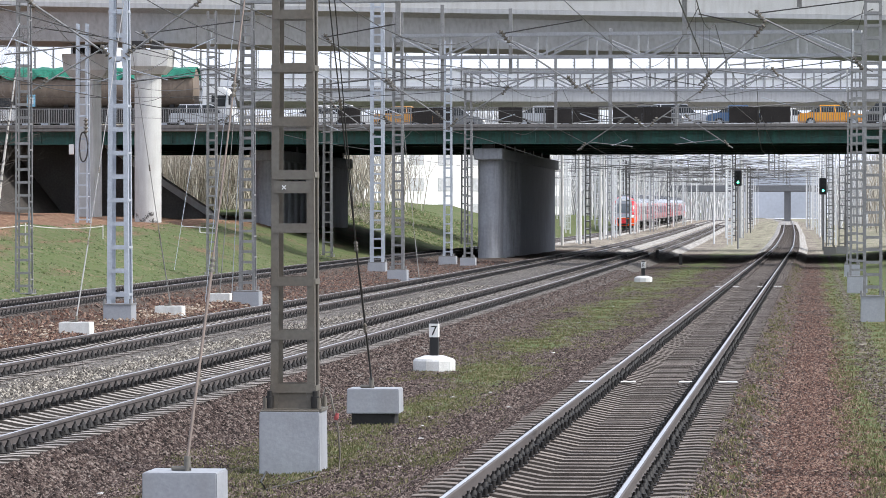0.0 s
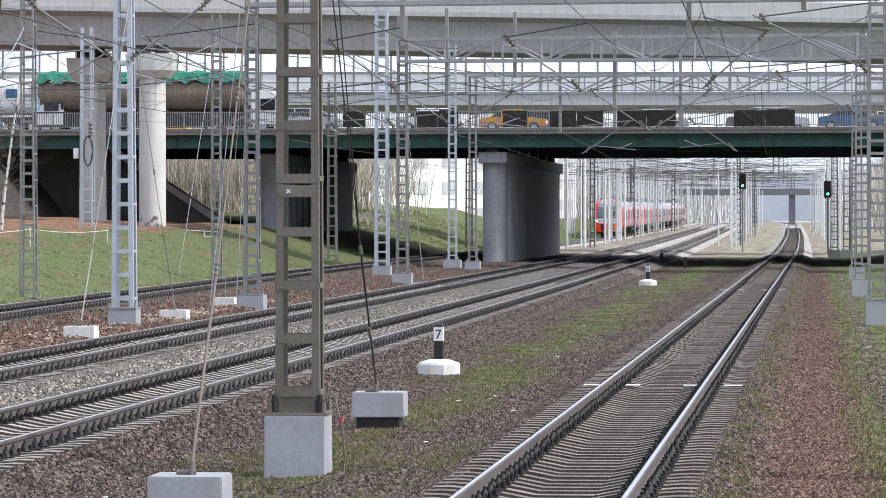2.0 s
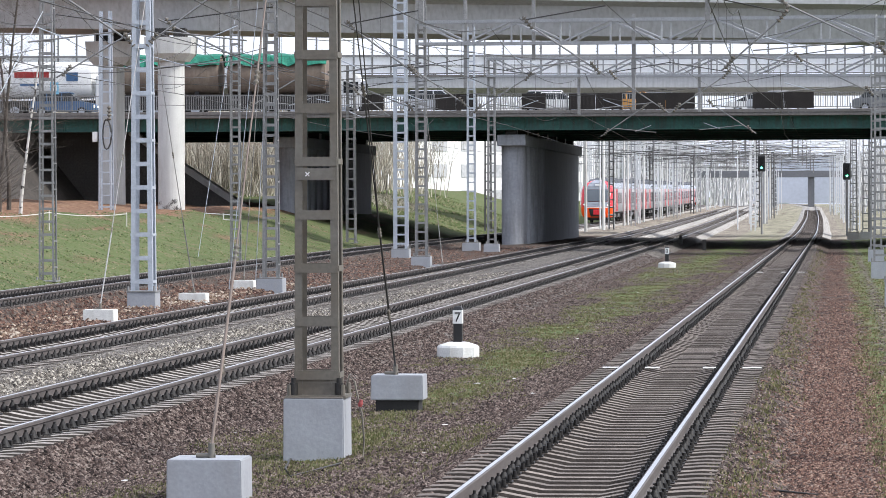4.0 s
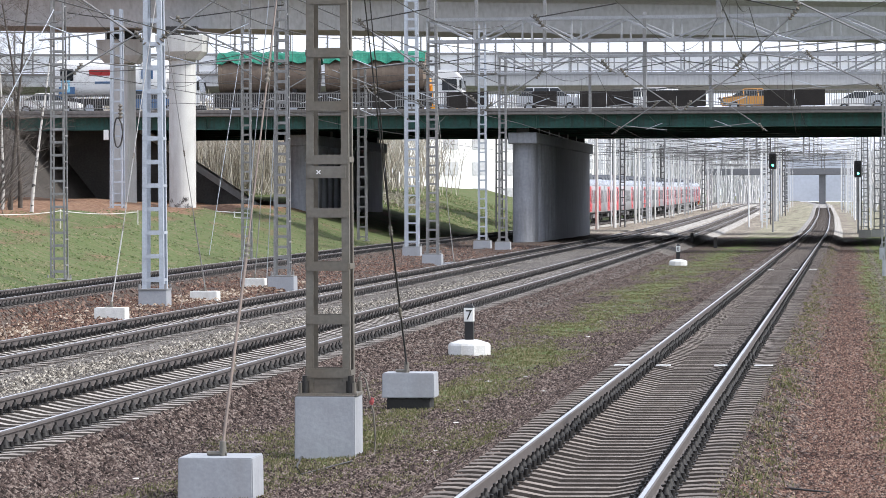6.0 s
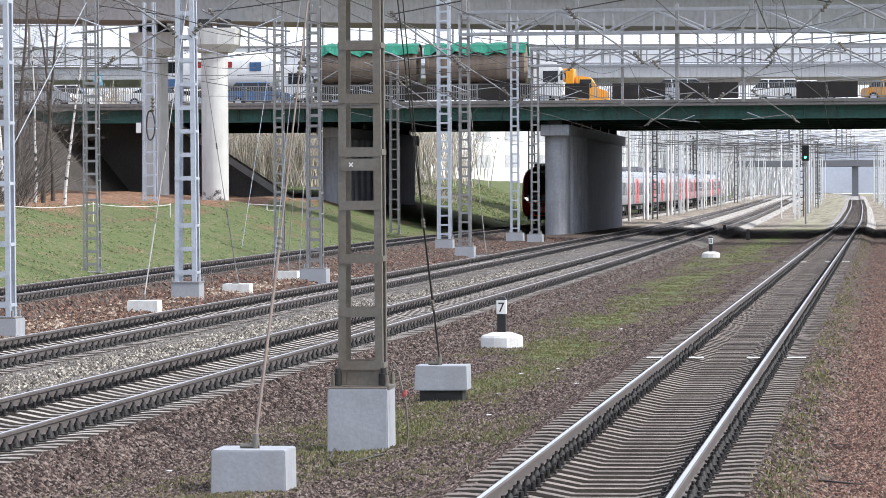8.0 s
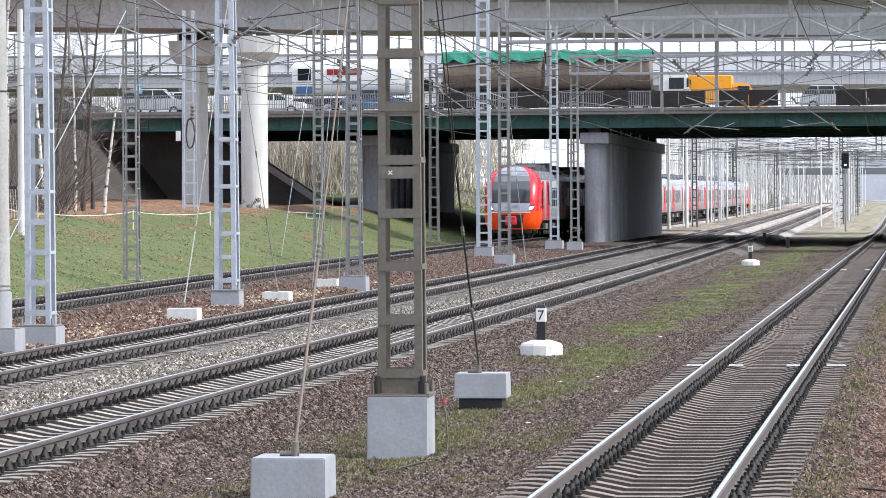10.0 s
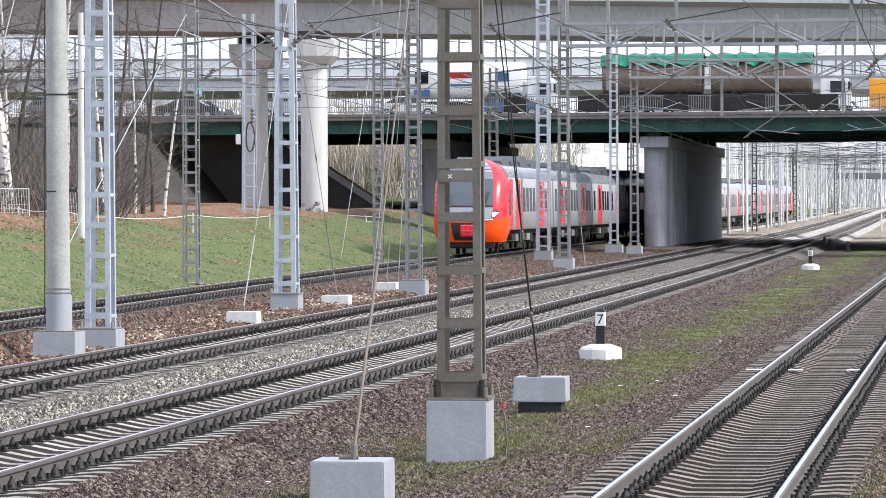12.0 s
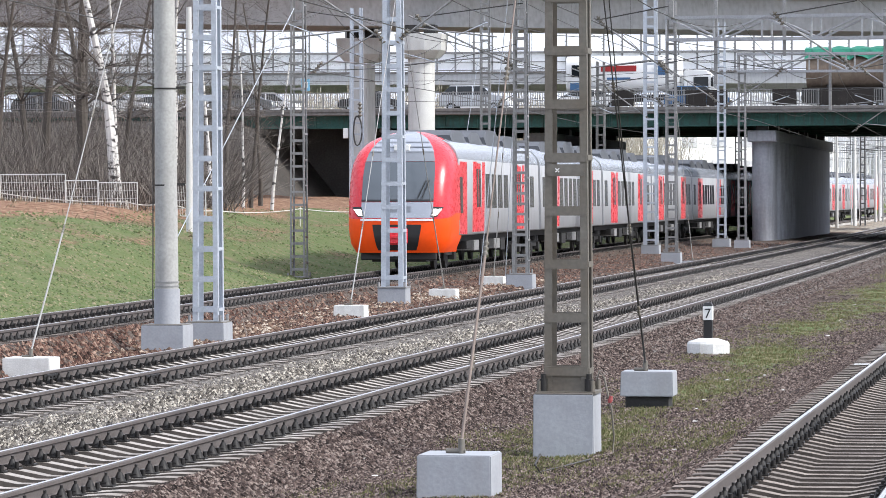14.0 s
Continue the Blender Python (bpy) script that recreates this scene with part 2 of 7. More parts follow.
TRACKS = {
    "a": [(-60, -2.58), (330, -2.60), (500, -3.3), (875, -6.0), (1500, -14.0), (2600, -30)],
    "b": [(-60, -9.9), (40, -10.28), (70, -10.42), (100, -10.65), (150, -11.1), (190, -11.6), (270, -12.6), (489, -15.0), (1190, -22.8), (2600, -40)],
    "c": [(-60, -14.3), (40, -14.75), (70, -14.95), (100, -15.25), (150, -15.7), (190, -16.25), (270, -17.2), (489, -19.6), (1190, -27.4), (2600, -45)],
    "d": [(-60, -14.8), (40, -18.8), (62, -19.9), (84.6, -21.0), (102, -21.75), (120.4, -22.45), (160, -23.8), (200, -24.9), (260, -25.9), (310, -25.9), (420, -25.45), (500, -25.8), (700, -28.0), (1190, -36), (2600, -55)],
}


LIFT = {"a": 0.0, "b": 0.0, "c": 0.0, "d": 0.28}


LINES = {k: [smooth_knots(y, t) for y in range(-60, 2602)] for k, t in TRACKS.items()}


def track_x(k, y):
    u = min(max(y + 60.0, 0.0), 2660.0)
    i = int(u)
    a = LINES[k]
    return a[i] + (a[i + 1] - a[i]) * (u - i)


def grade(y):
    """The line is level up to the bridges and climbs gently behind them."""
    u = min(1.0, max(0.0, (y - 290) / 600))
    return 2.0 * u * u * (3 - 2 * u) * 0.5 + 1.0 * u


def land(x, y):
    z = -0.44 + grade(y)
    edge = track_x("d", y) - 2.7
    if x < edge:
        s = edge - x
        z += max(0, min(s - 9, 60)) * 0.045
        cap = 2.35 + 1.3 * min(1, max(0, (y - 285) / 40))
        rise = min(s * 0.26, cap)
        z += rise * (0.55 + 0.45 * min(1, s / 5)) + 0.3
        z += (noise.noise((x * 0.25, y * 0.12, 0)) * 0.35) * min(1, s / 4)
    elif x < track_x("c", y) - 1.5:
        # the strip between the main and the side track lies a little higher
        k = min(1, max(0, (track_x("c", y) - 1.5 - x) / 0.5))
        z += k * (0.08 + 0.26 * min(1, max(0, (y - 60) / 35)))
    elif x > 2.5:
        s = x - 2.5
        z += min(s * 0.1, 2.0)
    z += noise.noise((x * 0.9, y * 0.5, 3.0)) * 0.05
    return z


def cover(x, y):
    """Grass, bare soil and worn path, each 0 to 1; far off, path stands for sunlit ground."""
    n1 = noise.noise((x * 0.8, y * 0.12, 7.0)) * 0.9
    n2 = noise.noise((x * 2.3, y * 0.5, 11.0)) * 0.6
    k = n1 * 0.6 + n2 * 0.5
    dx = x - track_x("a", y)
    edge = track_x("d", y) - 2.7
    grass = soil = path = 0.0
    if x < edge:
        s = edge - x
        grass = 1.0 if s > 0.4 else s / 0.4
        top = (s - 7.8 + k * 1.6) / 1.2
        if y < 285:
            soil = max(min(1, max(0, top)), min(0.75, max(0, k * 1.9 - 0.2 + 0.07 * s)))
            grass *= 1 - soil * 0.85
        else:
            grass, path = 0.95 + k * 0.4, 0.1
    elif dx < -1.4:
        mid = (track_x("a", y) + track_x("b", y)) / 2
        w = min(1.9, 1.0 + 0.5 * max(0, (y - 55) / 60))
        g = 1 - abs(x - mid - 0.15) / (w + 0.9)
        grass = min(0.8, max(0, g * 0.82 + k * 1.15 - 0.1))
        if x < track_x("b", y):
            grass = max(0, k * 0.3)
    else:
        e = dx + k * 0.45
        if e < 2.2:
            grass = min(1, max(0, 0.6 + k - abs(dx - 1.65) * 1.2))
        if e >= 2.95:
            grass = min(0.95, 0.45 + (e - 2.95) * 0.9 + k * 0.4)
        if 3.5 < e < 4.05:
            path, grass = 0.34, 0.35
    # Behind the bridge the path tone paints sunlit, hazy ground
    if y > 296 and x >= edge:
        path = min(0.5, (y - 296) / 12 * 0.5) + k * 0.3
        grass = 0.62 + k * 0.9 if dx < -1.8 and dx > -6 else grass * 0.7
    return grass, soil, path


def ground():
    xs = sorted(set(np.concatenate([np.array([-900, -500, -300, -200, -140, -110, -90, -75, -65, -58, -53, -49]), np.arange(-46, 5.01, 0.4), np.array([6, 8, 11, 15, 22, 35, 60, 100, 200, 500, 900])]).round(3)))
    ys = list(np.arange(24, 110, 0.6)) + list(np.arange(110, 300, 2.0)) + list(np.arange(300, 620, 8)) + [650, 700, 780, 900, 1100, 1400, 1800, 2400, 3200, 4500]
    ys = [-300, -100, -30, 0, 12, 20] + ys
    verts = [(x, y, land(x, y)) for y in ys for x in xs]
    n = len(xs)
    faces = [(j * n + i, j * n + i + 1, (j + 1) * n + i + 1, (j + 1) * n + i) for j in range(len(ys) - 1) for i in range(n - 1)]
    me = bpy.data.meshes.new("ground")
    me.from_pydata(verts, [], faces)
    att = me.color_attributes.new("cover", "FLOAT_COLOR", "POINT")
    att.data.foreach_set("color", [c for x, y, z in verts for c in (*cover(x, y), 1.0)])
    for p in me.polygons:
        p.use_smooth = True
    me.materials.append(ground_material())
    tagged(new("ground", me), "brown gravelly soil with sparse spring grass beside the tracks", "ground", kind="structure")


def ground_material():
    m = bpy.data.materials.new("soil_and_grass")
    m.use_nodes = True
    n, ln = m.node_tree.nodes, m.node_tree.links
    b = n["Principled BSDF"]
    b.inputs["Roughness"].default_value = 0.97
    b.inputs["Specular IOR Level"].default_value = 0.1
    geo = n.new("ShaderNodeNewGeometry")
    att = n.new("ShaderNodeAttribute")
    att.attribute_name = "cover"
    sep = n.new("ShaderNodeSeparateColor")
    ln.new(att.outputs["Color"], sep.inputs[0])

    def tex(scale, detail=5, stretch=None):
        t = n.new("ShaderNodeTexNoise")
        t.inputs["Scale"].default_value, t.inputs["Detail"].default_value = scale, detail
        ln.new(geo.outputs["Position"], t.inputs["Vector"])
        return t.outputs[0]

    def ramp(src, pts):
        r = n.new("ShaderNodeValToRGB")
        e = r.color_ramp.elements
        e[0].position, e[0].color = pts[0][0], (*pts[0][1], 1)
        e[1].position, e[1].color = pts[-1][0], (*pts[-1][1], 1)
        for p, c in pts[1:-1]:
            q = e.new(p)
            q.color = (*c, 1)
        ln.new(src, r.inputs[0])
        return r.outputs[0]

    def mix(f, a, c):
        x = n.new("ShaderNodeMixRGB")
        ln.new(f, x.inputs[0])
        ln.new(a, x.inputs[1])
        ln.new(c, x.inputs[2])
        return x.outputs[0]

    def threshold(value, noisy, width=0.22):
        a = n.new("ShaderNodeMath")
        a.operation = "ADD"
        ln.new(value, a.inputs[0])
        ln.new(noisy, a.inputs[1])
        r = n.new("ShaderNodeMapRange")
        r.inputs[1].default_value, r.inputs[2].default_value = 1.0 - width, 1.0 + width
        ln.new(a.outputs[0], r.inputs[0])
        return r.outputs[0]

    vor = n.new("ShaderNodeTexVoronoi")
    vor.inputs["Scale"].default_value = 16
    ln.new(geo.outputs["Position"], vor.inputs["Vector"])
    vsep = n.new("ShaderNodeSeparateColor")
    ln.new(vor.outputs["Color"], vsep.inputs[0])
    # Darkest gravel and earth tones stand in for shaded crevices
    gravel = ramp(vsep.outputs[0], [(0.0, (0.015, 0.012, 0.011)), (0.45, (0.055, 0.042, 0.036)), (0.8, (0.11, 0.085, 0.072)), (1.0, (0.32, 0.28, 0.25))])
    fine = tex(9, 8)
    earth = ramp(fine, [(0.32, (0.016, 0.012, 0.01)), (0.5, (0.06, 0.044, 0.037)), (0.68, (0.17, 0.13, 0.105))])
    half = tex(2.2)
    base = mix(half, gravel, earth)
    g1 = ramp(tex(14, 8), [(0.25, (0.05, 0.062, 0.026)), (0.45, (0.088, 0.118, 0.045)), (0.6, (0.12, 0.145, 0.062)), (0.78, (0.21, 0.19, 0.12))])
    clay = ramp(tex(3.0, 8), [(0.25, (0.09, 0.05, 0.032)), (0.5, (0.20, 0.115, 0.075)), (0.75, (0.36, 0.25, 0.17))])
    # Pale tone of the worn path, also painted sunlight on the far ground
    worn_sunlit = ramp(tex(6.0, 6), [(0.3, (0.3, 0.26, 0.2)), (0.7, (0.52, 0.47, 0.39))])
    c = mix(threshold(sep.outputs[1], fine, 0.3), base, clay)
    g2 = ramp(tex(1.1, 8), [(0.35, (0.08, 0.115, 0.045)), (0.5, (0.115, 0.132, 0.062)), (0.65, (0.18, 0.145, 0.095))])
    half2 = ramp(tex(2.6, 6), [(0.35, (0, 0, 0)), (0.65, (1, 1, 1))])
    g1 = mix(half2, g1, g2)
    c = mix(threshold(sep.outputs[0], tex(5.0, 7)), c, g1)
    c = mix(threshold(sep.outputs[2], tex(3.0, 6)), c, worn_sunlit)
    ln.new(c, b.inputs["Base Color"])
    bp = n.new("ShaderNodeBump")
    bp.inputs["Strength"].default_value, bp.inputs["Distance"].default_value = 0.9, 0.06
    ln.new(fine, bp.inputs["Height"])
    ln.new(bp.outputs[0], b.inputs["Normal"])
    return m


def ballast_bed(key, left, right, top, label, colors, y0=26, y1=300):
    """The raised bed of crushed stone under a track; it buries the sleepers' ends."""
    me = bpy.data.meshes.new("ballast_bed")
    ys = [y for y in list(np.arange(26, 100, 0.5)) + list(np.arange(100, 300, 2.5)) + list(np.arange(300, 900, 20)) + [1000, 1200, 1500, 2000] if y0 <= y <= y1]
    off = [-left - 0.75, -left - 0.35, -left, -1.38, -1.2, -0.75, -0.4, 0, 0.4, 0.75, 1.2, 1.38, right, right + 0.35, right + 0.75]
    low = -0.5 - LIFT[key]
    edge = -0.185
    hs = [low, (low + edge) / 2, edge - 0.03, edge, top + 0.03, top, top - 0.05, top - 0.06, top - 0.05, top, top + 0.03, edge, edge - 0.03, (low + edge) / 2, low]
    verts = []
    for y in ys:
        c = track_x(key, y)
        for o, h in zip(off, hs):
            verts.append((c + o + noise.noise((o * 3, y * 1.3, 1)) * 0.06, y, h + LIFT[key] + grade(y) + noise.noise((o * 5, y * 3, 5)) * 0.025))
    n = len(off)
    faces = [(j * n + i, j * n + i + 1, (j + 1) * n + i + 1, (j + 1) * n + i) for j in range(len(ys) - 1) for i in range(n - 1)]
    me.from_pydata(verts, [], faces)
    for p in me.polygons:
        p.use_smooth = True
    me.materials.append(stone_material("ballast_" + key, colors))
    tagged(new("ballast_bed", me), label, "ballast", kind="structure")


def stone_material(name, colors):
    m = bpy.data.materials.new(name)
    m.use_nodes = True
    n, ln = m.node_tree.nodes, m.node_tree.links
    b = n["Principled BSDF"]
    b.inputs["Roughness"].default_value = 0.95
    b.inputs["Specular IOR Level"].default_value = 0.15
    geo = n.new("ShaderNodeNewGeometry")
    vor = n.new("ShaderNodeTexVoronoi")
    vor.inputs["Scale"].default_value = 17
    ln.new(geo.outputs["Position"], vor.inputs["Vector"])
    sep = n.new("ShaderNodeSeparateColor")
    ln.new(vor.outputs["Color"], sep.inputs[0])
    r = n.new("ShaderNodeValToRGB")
    r.color_ramp.elements[0].color = (*colors[0], 1)
    r.color_ramp.elements[1].color = (*colors[2], 1)
    e = r.color_ramp.elements.new(0.5)
    e.color = (*colors[1], 1)
    ln.new(sep.outputs[0], r.inputs[0])
    big = n.new("ShaderNodeTexNoise")
    big.inputs["Scale"].default_value, big.inputs["Detail"].default_value = 0.8, 6
    ln.new(geo.outputs["Position"], big.inputs["Vector"])
    mr = n.new("ShaderNodeMapRange")
    mr.inputs[1].default_value, mr.inputs[2].default_value, mr.inputs[3].default_value, mr.inputs[4].default_value = 0.3, 0.7, 0.65, 1.25
    ln.new(big.outputs[0], mr.inputs[0])
    mm = n.new("ShaderNodeMixRGB")
    mm.blend_type = "MULTIPLY"
    mm.inputs[0].default_value = 1
    ln.new(r.outputs[0], mm.inputs[1])
    ln.new(mr.outputs[0], mm.inputs[2])
    ln.new(mm.outputs[0], b.inputs["Base Color"])
    bp = n.new("ShaderNodeBump")
    bp.inputs["Strength"].default_value, bp.inputs["Distance"].default_value = 0.6, 0.03
    ln.new(vor.outputs["Distance"], bp.inputs["Height"])
    ln.new(bp.outputs[0], b.inputs["Normal"])
    return m


ground()
GREYISH = ((0.04, 0.035, 0.031), (0.1, 0.088, 0.079), (0.26, 0.24, 0.22))
BROWNISH = ((0.03, 0.024, 0.02), (0.07, 0.052, 0.043), (0.15, 0.12, 0.1))
# Sunlight and veiling haze behind the bridges are put into these stone colours
HAZE_PALED = ((0.16, 0.147, 0.13), (0.35, 0.33, 0.3), (0.58, 0.55, 0.52))
ballast_bed("a", 1.45, 1.45, -0.26, "brown soil-choked ballast of a straight single track", BROWNISH)
ballast_bed("b", 2.2, 1.45, -0.25, "grey crushed-stone ballast of a main-line track", GREYISH)
ballast_bed("c", 1.6, 2.2, -0.24, "grey crushed-stone ballast of a main-line track", GREYISH)
ballast_bed("d", 1.45, 1.45, -0.23, "rusty brown ballast of a side track below a grass bank", BROWNISH)
for _k in "abcd":
    ballast_bed(_k, 1.5, 1.5, -0.24, "ballast behind the bridges, paled to stand for sun and haze", HAZE_PALED, 300, 2000)

# ---------------------------------------------------------------- tracks
GAUGE = 0.795
RAIL_PROFILE = [(-0.075, -0.18), (0.075, -0.18), (0.075, -0.17), (0.02, -0.15), (0.009, -0.13), (0.009, -0.055), (0.036, -0.04), (0.037, -0.008), (0.031, 0.0), (0.021, 0.0016), (-0.021, 0.0016), (-0.031, 0.0), (-0.037, -0.008), (-0.036, -0.04), (-0.009, -0.055), (-0.009, -0.13), (-0.02, -0.15), (-0.075, -0.17)]


def sleeper_mesh(mats):
    bm = bmesh.new()
    # x along the sleeper, thinner waist in the middle
    prof = [(-1.36, 0.15, -0.17), (-1.2, 0.15, -0.165), (-0.98, 0.15, -0.18), (-0.62, 0.14, -0.183), (-0.3, 0.12, -0.245), (0.3, 0.12, -0.245), (0.62, 0.14, -0.183), (0.98, 0.15, -0.18), (1.2, 0.15, -0.165), (1.36, 0.15, -0.17)]
    loft(bm, [[(x, -w, -0.36), (x, w, -0.36), (x, w * 0.82, z), (x, -w * 0.82, z)] for x, w, z in prof], smooth=False)
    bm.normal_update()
    # Every face but the tops takes the colour with shade in it
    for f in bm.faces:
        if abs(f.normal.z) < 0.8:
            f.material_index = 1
    return mesh_of("sleeper", bm, mats)


def fastening_mesh():
    bm = bmesh.new()
    box(bm, -0.19, -0.085, -0.185, 0.19, 0.085, -0.165)
    for s in (-1, 1):
        box(bm, s * 0.065 - 0.05, -0.05, -0.165, s * 0.065 + 0.05, 0.05, -0.135)
        tube(bm, (s * 0.1, 0, -0.16), (s * 0.1, 0, -0.045), 0.016, sides=5)
        tube(bm, (s * 0.1, 0, -0.165), (s * 0.1, 0, -0.075), 0.065, 0.022, sides=6)
        tube(bm, (s * 0.16, 0.05, -0.165), (s * 0.16, 0.05, -0.1), 0.024, sides=5)
    return mesh_of("fastening", bm, CLIP)


SLEEPER_MESH, BROWN_SLEEPER_MESH, FASTENING_MESH = sleeper_mesh([SLEEPER, SHADED_FLANK]), sleeper_mesh([BROWN_SLEEPER, SHADED_BROWN_FLANK]), fastening_mesh()
BOX_FACES = ((0, 1, 2, 3), (4, 5, 1, 0), (5, 6, 2, 1), (6, 7, 3, 2), (7, 4, 0, 3))


def railway_track(key, y0, y_parts, y1, label):
    t = thing("railway_track", label, "railway track", "parallel tracks", "structure")
    ys = list(np.arange(y0 - 6, 240, 4.0)) + list(np.arange(240, 1000, 20.0)) + [1100, 1300, 1600, 2000]
    for s in (-1, 1):
        bm = bmesh.new()
        rings = loft(bm, [[(track_x(key, y) + s * GAUGE + px, y, grade(y) + LIFT[key] + pz) for px, pz in RAIL_PROFILE] for y in ys], smooth=False)
        for f in bm.faces:
            c = f.calc_center_median()
            if c.z - grade(c.y) - LIFT[key] > 0.001:
                f.material_index = 1
        part("rail", bm, [RAIL_SIDE, RAIL_TOP], t, "rusty steel rail with a polished running surface")
    n = int((y_parts - y0) / 0.545)
    for i in range(n):
        y = y0 + i * 0.545
        c = track_x(key, y)
        ang = -math.degrees(math.atan(track_x(key, y + 1) - c))
        jit = random.uniform(-1.0, 1.0)
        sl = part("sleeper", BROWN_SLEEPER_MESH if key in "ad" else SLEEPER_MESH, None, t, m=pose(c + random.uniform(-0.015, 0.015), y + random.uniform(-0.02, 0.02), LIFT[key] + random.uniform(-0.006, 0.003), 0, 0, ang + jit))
        for s in (-1, 1):
            part("fastening", FASTENING_MESH, None, sl, m=pose(s * GAUGE, 0, 0, 0, 0, 0 if s > 0 else 180))
    for ym in ((54.0, 79.0) if key == "c" else ()):
        for s in (-1, 1):
            bm = bmesh.new()
            for e in (-1, 1):
                box(bm, e * 0.03 - 0.016, -0.4, -0.13, e * 0.03 + 0.016, 0.4, -0.05, 0.006)
                for q in (-0.3, -0.1, 0.1, 0.3):
                    tube(bm, (e * 0.045, q, -0.09), (e * 0.075, q, -0.09), 0.02, sides=6)
            part("fishplate", bm, DARK_STEEL, t, "dark bolted rail joint", m=pose(track_x(key, ym) + s * GAUGE, ym, 0))
    for ym in ((61.0, 146.0) if key == "a" else ()):
        for a, b in ((-1.3, -1.02), (-0.6, -0.36), (0.36, 0.6), (1.02, 1.33)):
            bm = bmesh.new()
            box(bm, a, -0.1, -0.172, b, 0.1, -0.155, 0.004)
            part("painted_mark", bm, WHITE, t, "white paint mark on a sleeper", m=pose(track_x(key, ym), y0 + round((ym - y0) / 0.545) * 0.545, 0))
    verts, faces = [], []
    y = y0 + n * 0.545
    while y < y1:
        c, g = track_x(key, y), grade(y) + LIFT[key]
        for x0, x1, z in ((-1.36, -0.45, -0.18), (-0.45, 0.45, -0.24), (0.45, 1.36, -0.18)):
            k = len(verts)
            for zz, w in ((z, 0.1), (-0.36, 0.15)):
                verts += [(c + x0, y - w, zz + g), (c + x1, y - w, zz + g), (c + x1, y + w, zz + g), (c + x0, y + w, zz + g)]
            faces += [tuple(k + i for i in f) for f in BOX_FACES]
        y += 0.545
    me = bpy.data.meshes.new("far_sleepers")
    me.from_pydata(verts, [], faces)
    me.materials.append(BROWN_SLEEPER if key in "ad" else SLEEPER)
    me.materials.append(SHADED_BROWN_FLANK if key in "ad" else SHADED_FLANK)
    # Painted shade on the side faces, as on the near sleepers
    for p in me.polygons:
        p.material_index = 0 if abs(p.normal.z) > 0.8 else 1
    tagged(part("far_sleepers", me, None, t), kind="stuff")
    verts, faces = [], []
    y = y0 + n * 0.545
    while y < min(y1, 260):
        c = track_x(key, y)
        for s in (-1, 1):
            for e in (-1, 1):
                k = len(verts)
                x = c + s * GAUGE + e * 0.1
                for zz, w in ((-0.05 + LIFT[key], 0.03), (-0.18 + LIFT[key], 0.06)):
                    verts += [(x - w, y - w, zz), (x + w, y - w, zz), (x + w, y + w, zz), (x - w, y + w, zz)]
                faces += [tuple(k + i for i in f) for f in BOX_FACES]
        y += 0.545
    me = bpy.data.meshes.new("far_fastenings")
    me.from_pydata(verts, [], faces)
    me.materials.append(CLIP)
    tagged(part("far_fastenings", me, None, t), kind="stuff")
    return t


